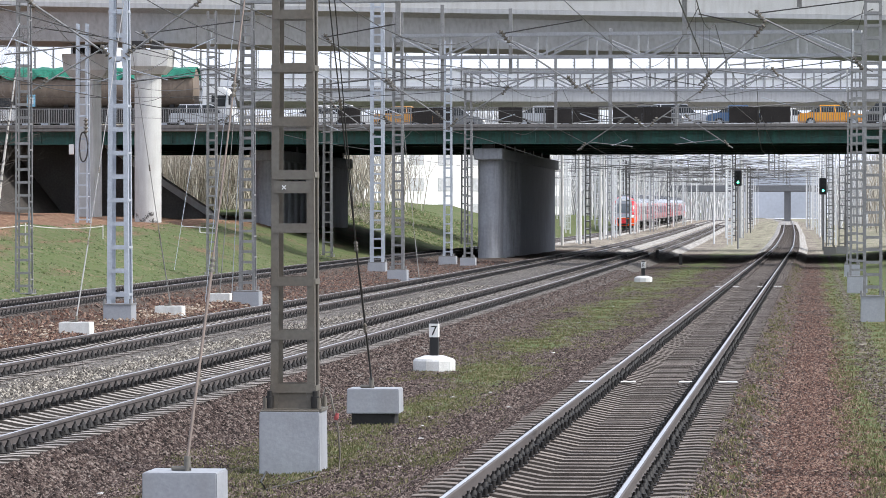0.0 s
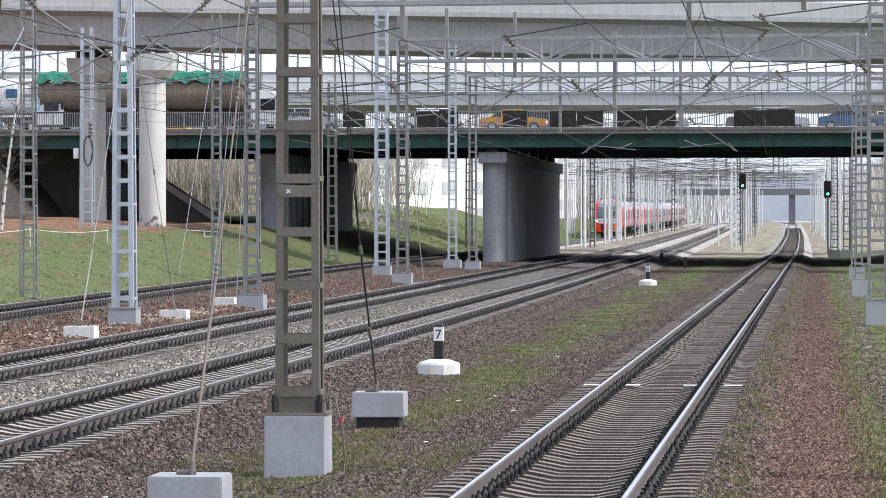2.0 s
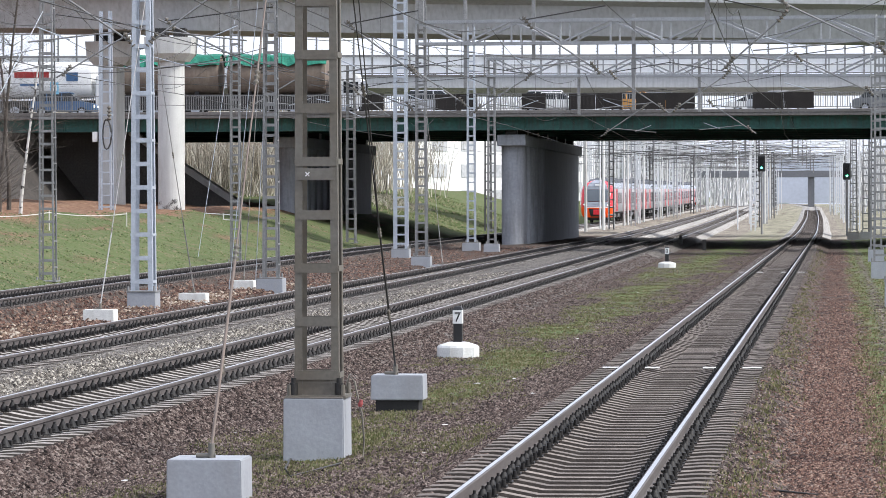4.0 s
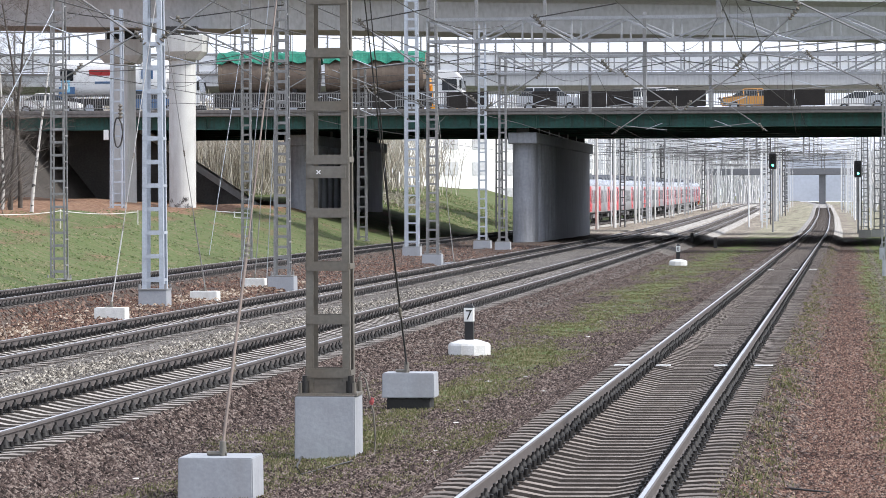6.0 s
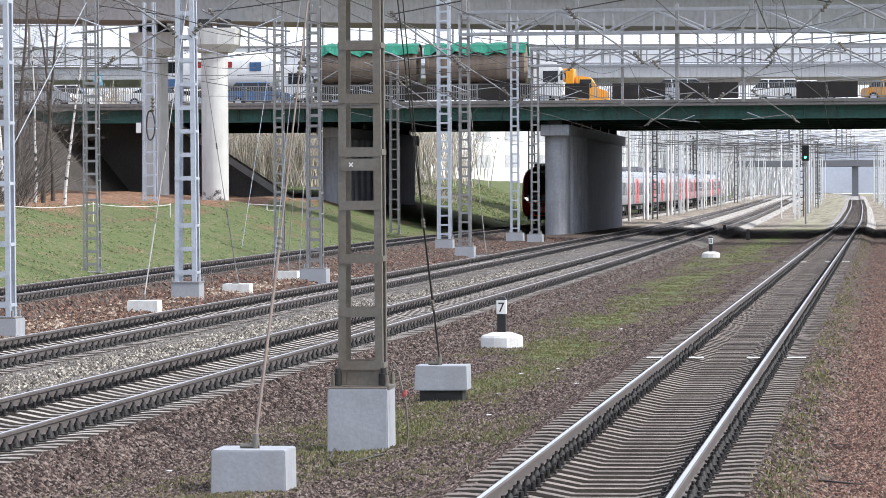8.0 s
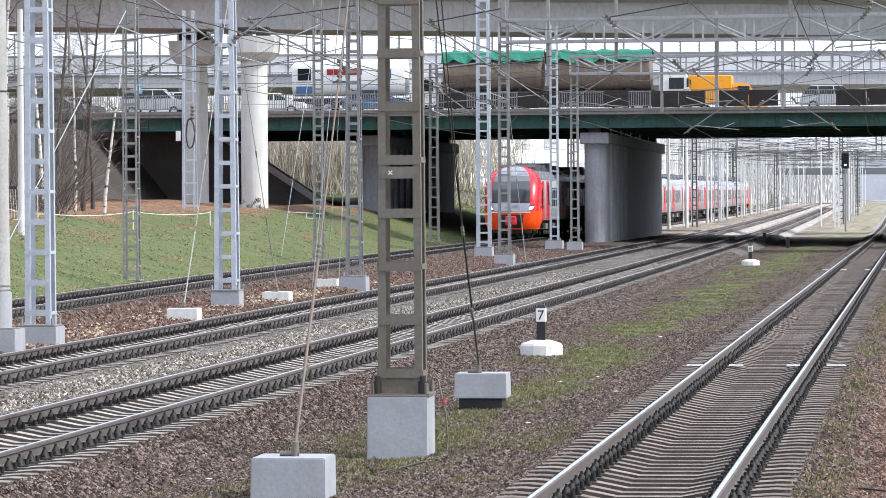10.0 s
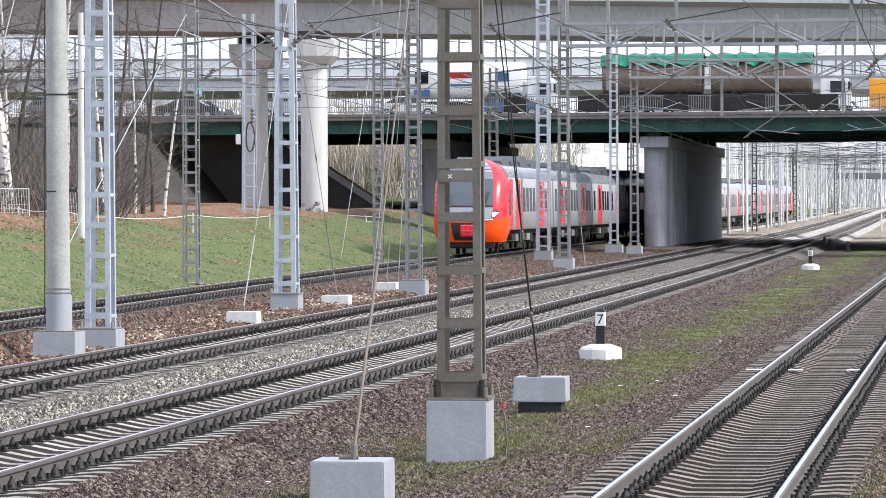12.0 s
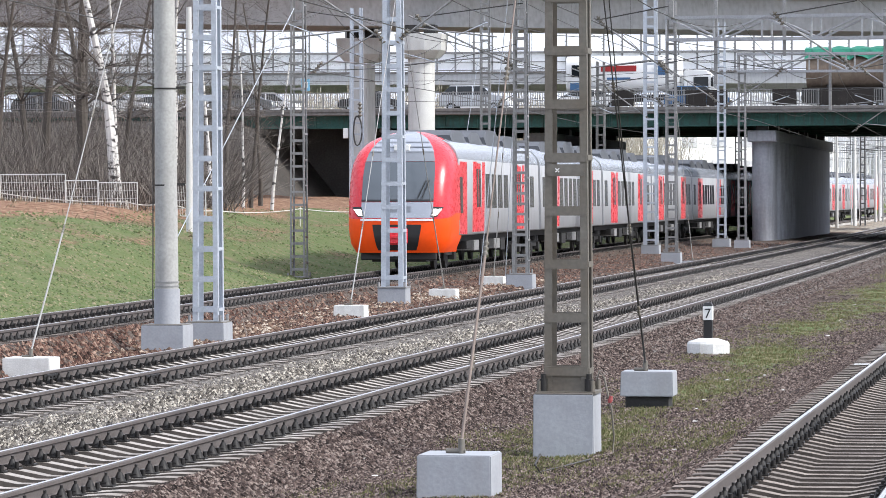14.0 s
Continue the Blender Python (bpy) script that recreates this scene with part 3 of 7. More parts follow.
# ---------------------------------------------------------------- bridges
def road_bridge():
    """The lower bridge: concrete deck on green steel girders and wall piers."""
    y0, y1 = 240.0, 296.0
    t = thing("road_bridge", "wide road bridge with green steel girders and concrete wall piers", "bridge", kind="structure")
    bm = bmesh.new()
    box(bm, -150, y0, 8.28, 90, y1, 8.5, 0.03)
    part("deck", bm, FASCIA, t, "stained concrete deck slab")
    bm = bmesh.new()
    box(bm, -150, y0 - 0.02, 8.5, 90, y0 + 0.55, 8.72, 0.02)
    part("kerb", bm, FASCIA, t)
    for k in range(7):
        bm = bmesh.new()
        y = y0 + 0.7 + k * 8.6
        lo = 7.43 if k == 0 else 7.6
        box(bm, -150, y, lo + 0.05, 90, y + 0.03, 8.28)
        box(bm, -150, y - 0.25, lo, 90, y + 0.28, lo + 0.05)
        box(bm, -150, y - 0.2, 8.23, 90, y + 0.23, 8.278)
        g = part("girder", bm, GREEN_STEEL, t, "green riveted plate girder with stiffeners" if k == 0 else "")
        if k == 0:
            bm = bmesh.new()
            box(bm, 0, -0.2, 0, 0.04, 0, 8.23 - lo - 0.05)
            rib = mesh_of("stiffener", bm, GREEN_STEEL)
            for q in range(46):
                part("stiffener", rib, None, g, m=pose(-68.8 + q * 2.2, y, lo + 0.05))
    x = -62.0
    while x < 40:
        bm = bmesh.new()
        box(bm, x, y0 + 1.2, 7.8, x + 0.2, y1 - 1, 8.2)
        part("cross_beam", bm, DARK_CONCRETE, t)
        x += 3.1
    for x, ya, yb in ((-37.6, 246.0, 284.0), (-22.1, y0 + 2.2, y1 - 2.4), (8.5, y0 + 2.2, y1 - 2.4), (38, y0 + 2.2, y1 - 2.4)):
        bm = bmesh.new()
        secs = []
        for z, g in ((-1.2, 0.0), (6.4, 0.0)):
            ring = []
            for i in range(9):
                a = math.pi + math.pi * i / 8
                ring.append((x + 0.75 + 0.75 * math.cos(a), ya + 0.75 * math.sin(a), z))
            for i in range(9):
                a = math.pi * i / 8
                ring.append((x + 0.75 + 0.75 * math.cos(a), yb + 0.75 * math.sin(a), z))
            secs.append(ring)
        loft(bm, secs)
        for i in range(5):
            tube(bm, (x + 1.42, ya + 2.3 + i * 3.0, -1.2), (x + 1.42, ya + 2.3 + i * 3.0, 6.4), 0.32, sides=10)
        p = part("pier", bm, PIER_CONCRETE, t, "rounded concrete wall pier")
        bm = bmesh.new()
        box(bm, x - 0.2, ya - 1.2, 6.4, x + 1.7, yb + 1.4, 7.15, 0.06)
        part("pier_cap", bm, PIER_CONCRETE, p)
        for k in range(7):
            bm = bmesh.new()
            y = y0 + 0.7 + k * 8.6
            if y + 0.9 < ya - 1.0 or y > yb + 1.0:
                bm.free()
                continue
            box(bm, x + 0.35, max(y - 0.3, y0 + 1.05), 7.15, x + 1.15, y + 0.9, 7.44 if k == 0 else 7.61, 0.02)
            part("bearing", bm, DARK_STEEL, p)
    # abutment slope behind the last pier
    bm = bmesh.new()
    loft(bm, [[(-70, y, -1), (-38.5, y, -1), (-38.5, y, 0.8), (-49.0, y, 7.8), (-70, y, 7.8)] for y in (y0 + 10, y0 + 15)], smooth=False)
    part("abutment", bm, DARK_CONCRETE, t, "dark concrete abutment slope")
    bm = bmesh.new()
    loft(bm, [[(x, y0 + 9.6, z - 0.1), (x, y0 + 10.6, z - 0.1), (x, y0 + 10.6, z + 0.42), (x, y0 + 9.6, z + 0.42)] for x, z in ((-38.7, 0.95), (-48.6, 7.5))], smooth=False)
    part("slope_kerb", bm, CONCRETE, t, "pale concrete kerb down the abutment slope")
    return t


def embankment():
    """The earth ramp that carries the road to the bridge, with its end slope under the deck."""
    bm = bmesh.new()
    nx, ny = 90, 32
    grid = []
    for i in range(nx + 1):
        x = -150 + 104 * i / nx
        f = min(1.0, max(0.0, (-50.0 - x) / 5.8))
        row = []
        for j in range(ny + 1):
            y = 218 + 94 * j / ny
            g = min(1.0, max(0.0, (y - 219) / 20.5), max(0.0, (311 - y) / 14.0)) if 219 < y < 311 else 0.0
            h = min(f, g)
            z = 0.6 + 7.55 * h + noise.noise((x * 0.3, y * 0.3, 2)) * 0.3 * (1 if h < 0.98 else 0.1)
            row.append(bm.verts.new((x, y, z)))
        grid.append(row)
    for i in range(nx):
        for j in range(ny):
            f = bm.faces.new((grid[i][j], grid[i + 1][j], grid[i + 1][j + 1], grid[i][j + 1]))
            f.smooth = True
    m = material("bare_bank_soil", (0.066, 0.058, 0.051), 0.97, var=0.45, scale=0.5, fine=5, bump=0.9, tint=(0.035, 0.03, 0.026), dirt=(0.11, 0.097, 0.083), dirt_amount=0.5)
    solid("embankment", bm, m, "bare grey-brown earth embankment carrying the road", "embankment", kind="structure")


def bridge_railing():
    y = 240.4
    post = bmesh.new()
    box(post, -0.05, -0.05, 0, 0.05, 0.05, 1.12)
    pm = mesh_of("post", post, GREY_STEEL)
    panel = bmesh.new()
    box(panel, 0.05, -0.03, 1.04, 2.15, 0.03, 1.1)
    box(panel, 0.05, -0.025, 0.12, 2.15, 0.025, 0.17)
    for i in range(13):
        xx = 0.17 + i * 0.155
        box(panel, xx, -0.015, 0.17, xx + 0.045, 0.015, 1.04)
    panel_m = mesh_of("baluster_panel", panel, GREY_STEEL)
    t = thing("bridge_railing", "grey steel balustrade with dark solid screen panels over the tracks", "railing", kind="structure")
    x = -74.8
    while x < 30:
        part("post", pm, None, t, m=pose(x, y, 8.72))
        part("baluster_panel", panel_m, None, t, m=pose(x, y, 8.72))
        x += 2.2
    for a, b in ((-31.2, -29.7), (-26.3, -23.55), (-20.6, -19.0), (-17.5, -14.0), (-13.1, -9.25), (-5.5, -1.5)):
        n = 1 if b - a < 2 else 2
        w = (b - a) / n
        for k in range(n):
            bm = bmesh.new()
            box(bm, 0.01, -0.13, 0.03, w - 0.01, -0.11, 1.08)
            for q in range(int(w / 0.22)):
                box(bm, 0.05 + q * 0.22, -0.145, 0.05, 0.1 + q * 0.22, -0.13, 1.07)
            part("screen_panel", bm, SCREEN, t, "dark brown corrugated screen panel", m=pose(a + k * w, y, 8.72 + 0.02 * ((k + n) % 2)))


def upper_bridge():
    """The higher flyover in front, a box girder on round columns."""
    t = thing("flyover_bridge", "high grey box-girder flyover on round concrete columns", "bridge", kind="structure")
    tilt = pose(-40, 212, 12.85, 0, 1.25, 0)
    bm = bmesh.new()
    loft(bm, [[(x, 0.6, 0), (x, 8.0, 0), (x, 9.6, 1.75), (x, 9.6, 2.2), (x, -1.0, 2.2), (x, -1.0, 1.95), (x, 0.0, 1.7)] for x in (-110, 110)], smooth=False)
    part("girder", bm, GIRDER, t, "plain grey concrete box girder", m=tilt)
    bm = bmesh.new()
    box(bm, -110, -0.95, 2.2, 110, -0.65, 3.1, 0.02)
    part("parapet", bm, CONCRETE, t, m=tilt)
    for x, y, r, z, round_one in ((-38.55, 211, 0.78, 1.4, True), (-43.05, 216, 0.74, 1.4, False)):
        bm = bmesh.new()
        if round_one:
            tube(bm, (x, y, z - 0.8), (x, y, 10.9), r, sides=28)
        else:
            frustum(bm, (0.66, 0.5), (0.6, 0.5), z - 0.8, 10.9, 0.05)
            bmesh.ops.transform(bm, matrix=pose(x, y, 0, 0, 0, -20), verts=bm.verts)
        c = part("column", bm, CONCRETE, t, "pale round concrete column with scribbles near its foot" if round_one else "pale square concrete column")
        bm = bmesh.new()
        loft(bm, [[(x - a, y - b, zz), (x - a * 0.3, y - b * 1.2, zz), (x + a * 0.3, y - b * 1.2, zz), (x + a, y - b, zz), (x + a, y + b, zz), (x - a, y + b, zz)] for a, b, zz in ((0.95, 0.75, 10.9), (1.32, 1.05, 11.35), (1.4, 1.1, 12.3))], smooth=False)
        part("column_head", bm, CONCRETE, c)
        for q in (-1, 1):
            bm = bmesh.new()
            box(bm, x + q * 0.55 - 0.35, y - 0.4, 12.3, x + q * 0.55 + 0.35, y + 0.4, 12.85, 0.03)
            part("bearing", bm, DARK_STEEL, c)
        if round_one:
            # looped marks of old scribble at the foot
            rng = random.Random(3)
            for q in range(16):
                bm = bmesh.new()
                a0, zc = rng.uniform(-2.5, -0.8), rng.uniform(1.75, 2.9)
                pts = []
                for k in range(9):
                    w = a0 + 0.12 * math.sin(k * 1.7 + q) + 0.03 * k
                    pts.append((x + (r + 0.004) * math.cos(w), y + (r + 0.004) * math.sin(w), zc + 0.13 * math.cos(k * 1.9 + q * 0.7)))
                chain(bm, pts, 0.012, sides=4)
                part("scribble", bm, FASCIA, c)
    return t


def back_bridge():
    """The long ramp behind the road bridge with a glazed barrier against the sky."""
    t = thing("ramp_bridge", "pale ramp bridge with a post-and-panel barrier against the sky", "bridge", kind="structure")
    y = 320.0
    tilt = pose(-30, y, 0, 0, 0.25, 0)
    bm = bmesh.new()
    loft(bm, [[(x, 0, 12.75), (x, 0, 13.85), (x, 12, 13.85), (x, 12, 12.75), (x, 10, 12.3), (x, 2, 12.3)] for x in (-160, 140)], smooth=False)
    part("girder", bm, GIRDER, t, m=tilt)
    bm = bmesh.new()
    box(bm, -160, -0.12, 13.72, 140, -0.003, 13.9)
    part("drip_edge", bm, FASCIA, t, m=tilt)
    post = bmesh.new()
    box(post, -0.07, 0.1, 13.85, 0.07, 0.26, 17.6)
    for z in (15.85, 16.15, 16.45):
        box(post, -0.16, 0.12, z, -0.07, 0.2, z + 0.07)
    pm = mesh_of("barrier_post", post, GREY_STEEL)
    pane = bmesh.new()
    box(pane, 0.08, 0.16, 14.0, 1.57, 0.2, 15.45)
    pane_m = mesh_of("barrier_panel", pane, FROSTED)
    x = -75.0
    while x < 45:
        part("barrier_post", pm, None, t, m=tilt @ pose(x, 0, 0))
        part("barrier_panel", pane_m, None, t, m=tilt @ pose(x, 0, 0))
        x += 1.65
    for z, h in ((13.95, 0.1), (14.7, 0.07), (15.45, 0.2), (17.5, 0.12)):
        bm = bmesh.new()
        box(bm, -160, 0.04, z, 140, 0.1, z + h)
        part("barrier_rail", bm, GREY_STEEL, t, m=tilt)
    return t


def road_sign(x, y, z):
    t = thing("road_sign", "small pale blue road sign on a post by the railing", "road sign", at=pose(x, y, z))
    bm = bmesh.new()
    tube(bm, (0, 0, 0), (0, 0, 2.0), 0.035, sides=8)
    part("post", bm, GREY_STEEL, t)
    bm = bmesh.new()
    box(bm, -0.29, -0.06, 1.25, 0.29, -0.04, 2.05, 0.008)
    plate = part("plate", bm, material("pale_blue_sign", (0.22, 0.5, 0.68), 0.5, var=0.06, bump=0), t, "pale blue plate")
    bm = bmesh.new()
    box(bm, -0.16, -0.066, 1.45, 0.16, -0.06, 1.85)
    part("white_field", bm, WHITE, plate)


road_sign(-51.9, 240.9, 8.72)
road_bridge()
embankment()
bridge_railing()
upper_bridge()
back_bridge()

# ---------------------------------------------------------------- masts of the overhead line
def foundation(x, y, z0, w, h, mat=None, label="", name="concrete_foundation", group="mast foundations", d=None, plinth=False):
    d = d or w
    z = land(x, y)
    t = thing(name, label or "pale grey painted concrete foundation block of a mast", "foundation", group, at=pose(x, y, z0))
    bm = bmesh.new()
    frustum(bm, (w / 2 * 1.02, d / 2 * 1.02), (w / 2, d / 2), 0 if plinth else z - 0.3 - z0, h, 0.012)
    part("block", bm, mat or BLOCK, t)
    if plinth:
        bm = bmesh.new()
        box(bm, -w * 0.42, -d * 0.42, z - 0.1 - z0, w * 0.42, d * 0.42, 0.06, 0.01)
        part("plinth", bm, PLINTH_BLACK, t, "black plinth under the block")
    if group == "mast foundations":
        bm = bmesh.new()
        box(bm, -w / 2 + 0.01, -d / 2 + 0.01, h, w / 2 - 0.01, d / 2 - 0.01, h + 0.018, 0.004)
        part("packing_plate", bm, RUST_STEEL, t, "rusty steel packing plate")
    return t


def lattice_mast(x, y, z, height, w_base, w_top, step, mat, label, depth=None, leg=0.07, batten=0.05, rz=0.0, arm=True):
    """A square steel mast: four angle legs, flat battens on all faces."""
    t = thing("lattice_mast", label, "mast", "overhead line masts", at=pose(x, y, z, 0, 0, rz))
    dk = (depth or w_base) / w_base
    for sx in (-1, 1):
        for sy in (-1, 1):
            bm = bmesh.new()
            a = (sx * w_base / 2, sy * w_base * dk / 2, 0)
            b = (sx * w_top / 2, sy * w_top * dk / 2, height)
            secs = []
            for (px, py, pz) in (a, b):
                k, th = leg, 0.012
                secs.append([(px, py, pz), (px - sx * k, py, pz), (px - sx * k, py - sy * th, pz), (px - sx * th, py - sy * th, pz), (px - sx * th, py - sy * k, pz), (px, py - sy * k, pz)])
            loft(bm, secs, smooth=False)
            part("leg", bm, mat, t)
    n = int(height / step)
    for i in range(n):
        zz = 0.25 + i * step
        if zz > height - 0.05:
            break
        f = zz / height
        w = w_base + (w_top - w_base) * f
        for sy in (-1, 1):
            bm = bmesh.new()
            box(bm, -w / 2 + 0.01, -0.006, -batten, w / 2 - 0.01, 0.006, batten, m=pose(0, sy * (w * dk / 2 + 0.004), zz))
            part("batten", bm, mat, t)
        if i % 2 == 0:
            for sx in (-1, 1):
                bm = bmesh.new()
                box(bm, -0.006, -w * dk / 2 + 0.01, -batten * 0.6, 0.006, w * dk / 2 - 0.01, batten * 0.6, m=pose(sx * (w / 2 + 0.004), 0, zz + (step / 2 if step < 0.55 else 0)))
                part("side_batten", bm, mat, t)
    bm = bmesh.new()
    box(bm, -w_base / 2 - 0.09, -w_base * dk / 2 - 0.09, -0.02, w_base / 2 + 0.09, w_base * dk / 2 + 0.09, 0.015)
    for sx in (-1, 1):
        for sy in (-1, 1):
            tube(bm, (sx * (w_base / 2 + 0.05), sy * (w_base * dk / 2 + 0.05), 0.0), (sx * (w_base / 2 + 0.05), sy * (w_base * dk / 2 + 0.05), 0.14), 0.03, sides=6)
    part("base_plate", bm, RUST_STEEL if mat is RUST_STEEL else GREY_STEEL, t)
    return t
def portal(name, x0, y0, x1, y1, z, h, drops, mat):
    """A box-truss crossbeam between two masts, with posts hanging from it."""
    a, b = Vector((x0, y0, z + (y0 - y1) * 0.042)), Vector((x1, y1, z))
    d = (b - a).normalized()
    side = Vector((-d.y, d.x, 0)) * 0.35
    L = (b - a).length
    t = thing("portal_beam", "grey steel lattice crossbeam carrying the overhead line", "portal beam", "portal beams")
    for s in (-1, 1):
        for zz in (0, h):
            bm = bmesh.new()
            beam(bm, a + side * s + Vector((0, 0, zz)), b + side * s + Vector((0, 0, zz)), 0.13, 0.13)
            part("chord", bm, mat, t)
    n = int(L / 2.45)
    for i in range(n + 1):
        p = a + d * (L * i / n)
        for s in (-1, 1):
            bm = bmesh.new()
            beam(bm, p + side * s, p + side * s + Vector((0, 0, h)), 0.08, 0.08)
            part("upright", bm, mat, t)
            if i < n:
                q = a + d * (L * (i + 1) / n)
                lo, hi = (p, q) if i % 2 else (q, p)
                bm = bmesh.new()
                beam(bm, lo + side * s, hi + side * s + Vector((0, 0, h)), 0.075, 0.075)
                part("diagonal", bm, mat, t)
        bm = bmesh.new()
        beam(bm, p - side, p + side, 0.04, 0.04)
        part("cross_strut", bm, mat, t)
    for u, up, down in drops:
        p = a + d * u
        bm = bmesh.new()
        box(bm, -0.075, -0.07, -down, 0.075, 0.07, up, 0.008, m=Matrix.Translation(p + Vector((0, 0, h / 2))))
        part("drop_post", bm, GREY_STEEL, t)
    return t


def cantilever(x, y, z, dx, label="rusty cantilever bracket with porcelain insulators holding the contact wire"):
    """A hinged bracket: tube arm, stay, registration arm, insulators."""
    t = thing("cantilever", label, "bracket", "cantilever brackets")
    bm = bmesh.new()
    tube(bm, (x, y, z - 1.2), (x + dx, y, z + 0.55), 0.03, sides=6)
    part("arm", bm, GREY_STEEL, t)
    bm = bmesh.new()
    tube(bm, (x, y, z + 0.9), (x + dx * 0.92, y, z + 0.5), 0.02, sides=5)
    part("stay", bm, WIRE, t)
    bm = bmesh.new()
    tube(bm, (x + dx * 0.25, y, z - 0.75), (x + dx * 1.15, y, z - 1.0), 0.022, sides=5)
    part("registration_arm", bm, GREY_STEEL, t)
    bm = bmesh.new()
    tube(bm, (x + dx * 1.05, y, z - 0.62), (x + dx * 0.72, y, z - 0.95), 0.016, sides=5)
    part("steady_arm", bm, SILVER, t)
    for k in (0.12, 0.9):
        bm = bmesh.new()
        za = z - 1.2 + 1.75 * k + 0.02
        sg = 1 if dx > 0 else -1
        ribbed(bm, (x + dx * k - sg * 0.15, y, za - 0.18), (x + dx * k + sg * 0.15, y, za + 0.2), 0.03, 0.085, 4)
        part("insulator", bm, RUST_STEEL, t)
    return t


def anchor_guy(block, top, r=0.018, second=None, mat=None):
    """A guy rod from an anchor block to a mast, with strain insulators."""
    t = thing("guy_wire", "weathered steel guy rod with strain insulators on an anchor block", "guy wire", "guy wires")
    a, b = Vector(block), Vector(top)
    bm = bmesh.new()
    tube(bm, a - Vector((0, 0, 0.02)), a + Vector((0, 0, 0.14)), 0.035, sides=6)
    tube(bm, a + Vector((-0.16, 0, 0.015)), a + Vector((0.04, 0, 0.015)), 0.025, sides=5)
    part("eye_bolt", bm, RUST_STEEL, t)
    bm = bmesh.new()
    tube(bm, a + Vector((0, 0, 0.1)), a.lerp(b, 0.22), r * 1.25, sides=6)
    part("rod", bm, mat or GUY, t)
    bm = bmesh.new()
    tube(bm, a.lerp(b, 0.22), b, r * 0.8, sides=5)
    if second is not None:
        tube(bm, a.lerp(b, 0.22), second, r * 0.7, sides=5)
    part("rope", bm, mat or GUY, t)
    for f in ((0.09, 0.22, 0.43) if r < 0.0132 else (0.215, 0.43)):
        bm = bmesh.new()
        p = a.lerp(b, f)
        dirn = (b - a).normalized()
        ribbed(bm, p, p + dirn * 0.2, r * 1.2, r * (2.6 if r < 0.0135 else 1.9), 3)
        part("insulator", bm, RUST_STEEL, t)
    return t


def mast(x, y, h_block, w_block, w0, w1, height, step, mat, label, depth=None, leg=0.06, batten=0.04, block=None, z0=None):
    z = land(x, y) if z0 is None else z0
    if h_block:
        foundation(x, y, z, w_block, h_block, mat=block or BLOCK)
    return lattice_mast(x, y, z + h_block + 0.02, height, w0, w1, step, mat, label, depth=depth, leg=leg, batten=batten)


# the brown mast close by, with its two guys
foundation(-6.13, 43.1, -0.45, 0.71, 0.73)
BROWN_MAST = lattice_mast(-6.11, 43.1, 0.30, 11.0, 0.53, 0.44, 0.63, RUST_STEEL, "brown painted steel lattice mast on a concrete block", depth=0.42, leg=0.09, batten=0.055)
for _sy in (-1, 1):
    bm = bmesh.new()
    loft(bm, [[(-0.2, yy, 0.02), (0.2, yy, 0.02), (0.15, yy, 0.24), (-0.15, yy, 0.24)] for yy in (_sy * 0.19 - 0.006, _sy * 0.19 + 0.006)], smooth=False)
    part("gusset", bm, RUST_STEEL, BROWN_MAST)
for _sx in (-1, 1):
    bm = bmesh.new()
    tube(bm, (_sx * 0.27, -0.24, 0.02), (_sx * 0.27, -0.24, 0.16), 0.05, sides=8)
    tube(bm, (_sx * 0.27, -0.24, 0.1), (_sx * 0.27, -0.24, 0.22), 0.03, sides=8)
    part("anchor_bolt", bm, DARK_STEEL, BROWN_MAST)
bm = bmesh.new()
box(bm, -0.22, -0.225, 2.55, 0.22, -0.215, 2.69)
part("plate", bm, RUST_STEEL, BROWN_MAST)
bm = bmesh.new()
for _a in (45, -45):
    box(bm, -0.032, -0.003, -0.006, 0.032, 0.003, 0.006, m=pose(-0.1, -0.229, 2.62, 0, _a, 0))
part("white_cross_mark", bm, WHITE, BROWN_MAST, "small white painted cross")
foundation(-6.36, 36.9, -0.5, 0.76, 0.49, label="pale grey concrete anchor block with a rusty eye bolt", group="anchor blocks", d=0.7)
foundation(-6.34, 53.0, -0.27, 0.75, 0.36, label="pale grey concrete anchor block on a dark base", group="anchor blocks", d=0.6, plinth=True)
anchor_guy((-6.33, 36.85, 0.0), (-6.22, 43.0, 9.0), 0.013)
anchor_guy((-6.38, 52.9, 0.1), (-6.18, 43.3, 9.2), 0.012, second=(-6.02, 43.3, 9.2), mat=WIRE)

# masts between the main tracks and the side track
SIL = "aluminium-painted steel lattice mast on a concrete block"
GRY = "dull grey steel lattice mast on a concrete block"
mast(-17.90, 93.9, 0.42, 0.73, 0.58, 0.43, 10.8, 0.61, SILVER, SIL, leg=0.12, batten=0.055)
mast(-17.45, 112.6, 0.40, 0.81, 0.49, 0.37, 10.8, 0.32, GREY_STEEL, GRY, leg=0.07)
mast(-17.63, 72.4, 0.39, 0.81, 0.53, 0.43, 10.9, 0.61, SILVER, SIL, leg=0.1, batten=0.055)
mast(-21.56, 181.2, 0.42, 0.88, 0.69, 0.62, 15.6, 0.46, SILVER, SIL, leg=0.12)
mast(-18.03, 159.1, 0.42, 0.84, 0.53, 0.42, 11.2, 0.40, GREY_STEEL, GRY, leg=0.09)
mast(-20.77, 208.6, 0.44, 0.97, 0.51, 0.44, 12.3, 0.53, SILVER, SIL, leg=0.09)
mast(-19.18, 204.1, 0.44, 0.84, 0.49, 0.41, 10.3, 0.53, GREY_STEEL, GRY, leg=0.09)
mast(-26.1, 120.0, 0.0, 0.5, 0.52, 0.43, 11.0, 0.43, GREY_STEEL, "weathered grey lattice mast on the grass bank")
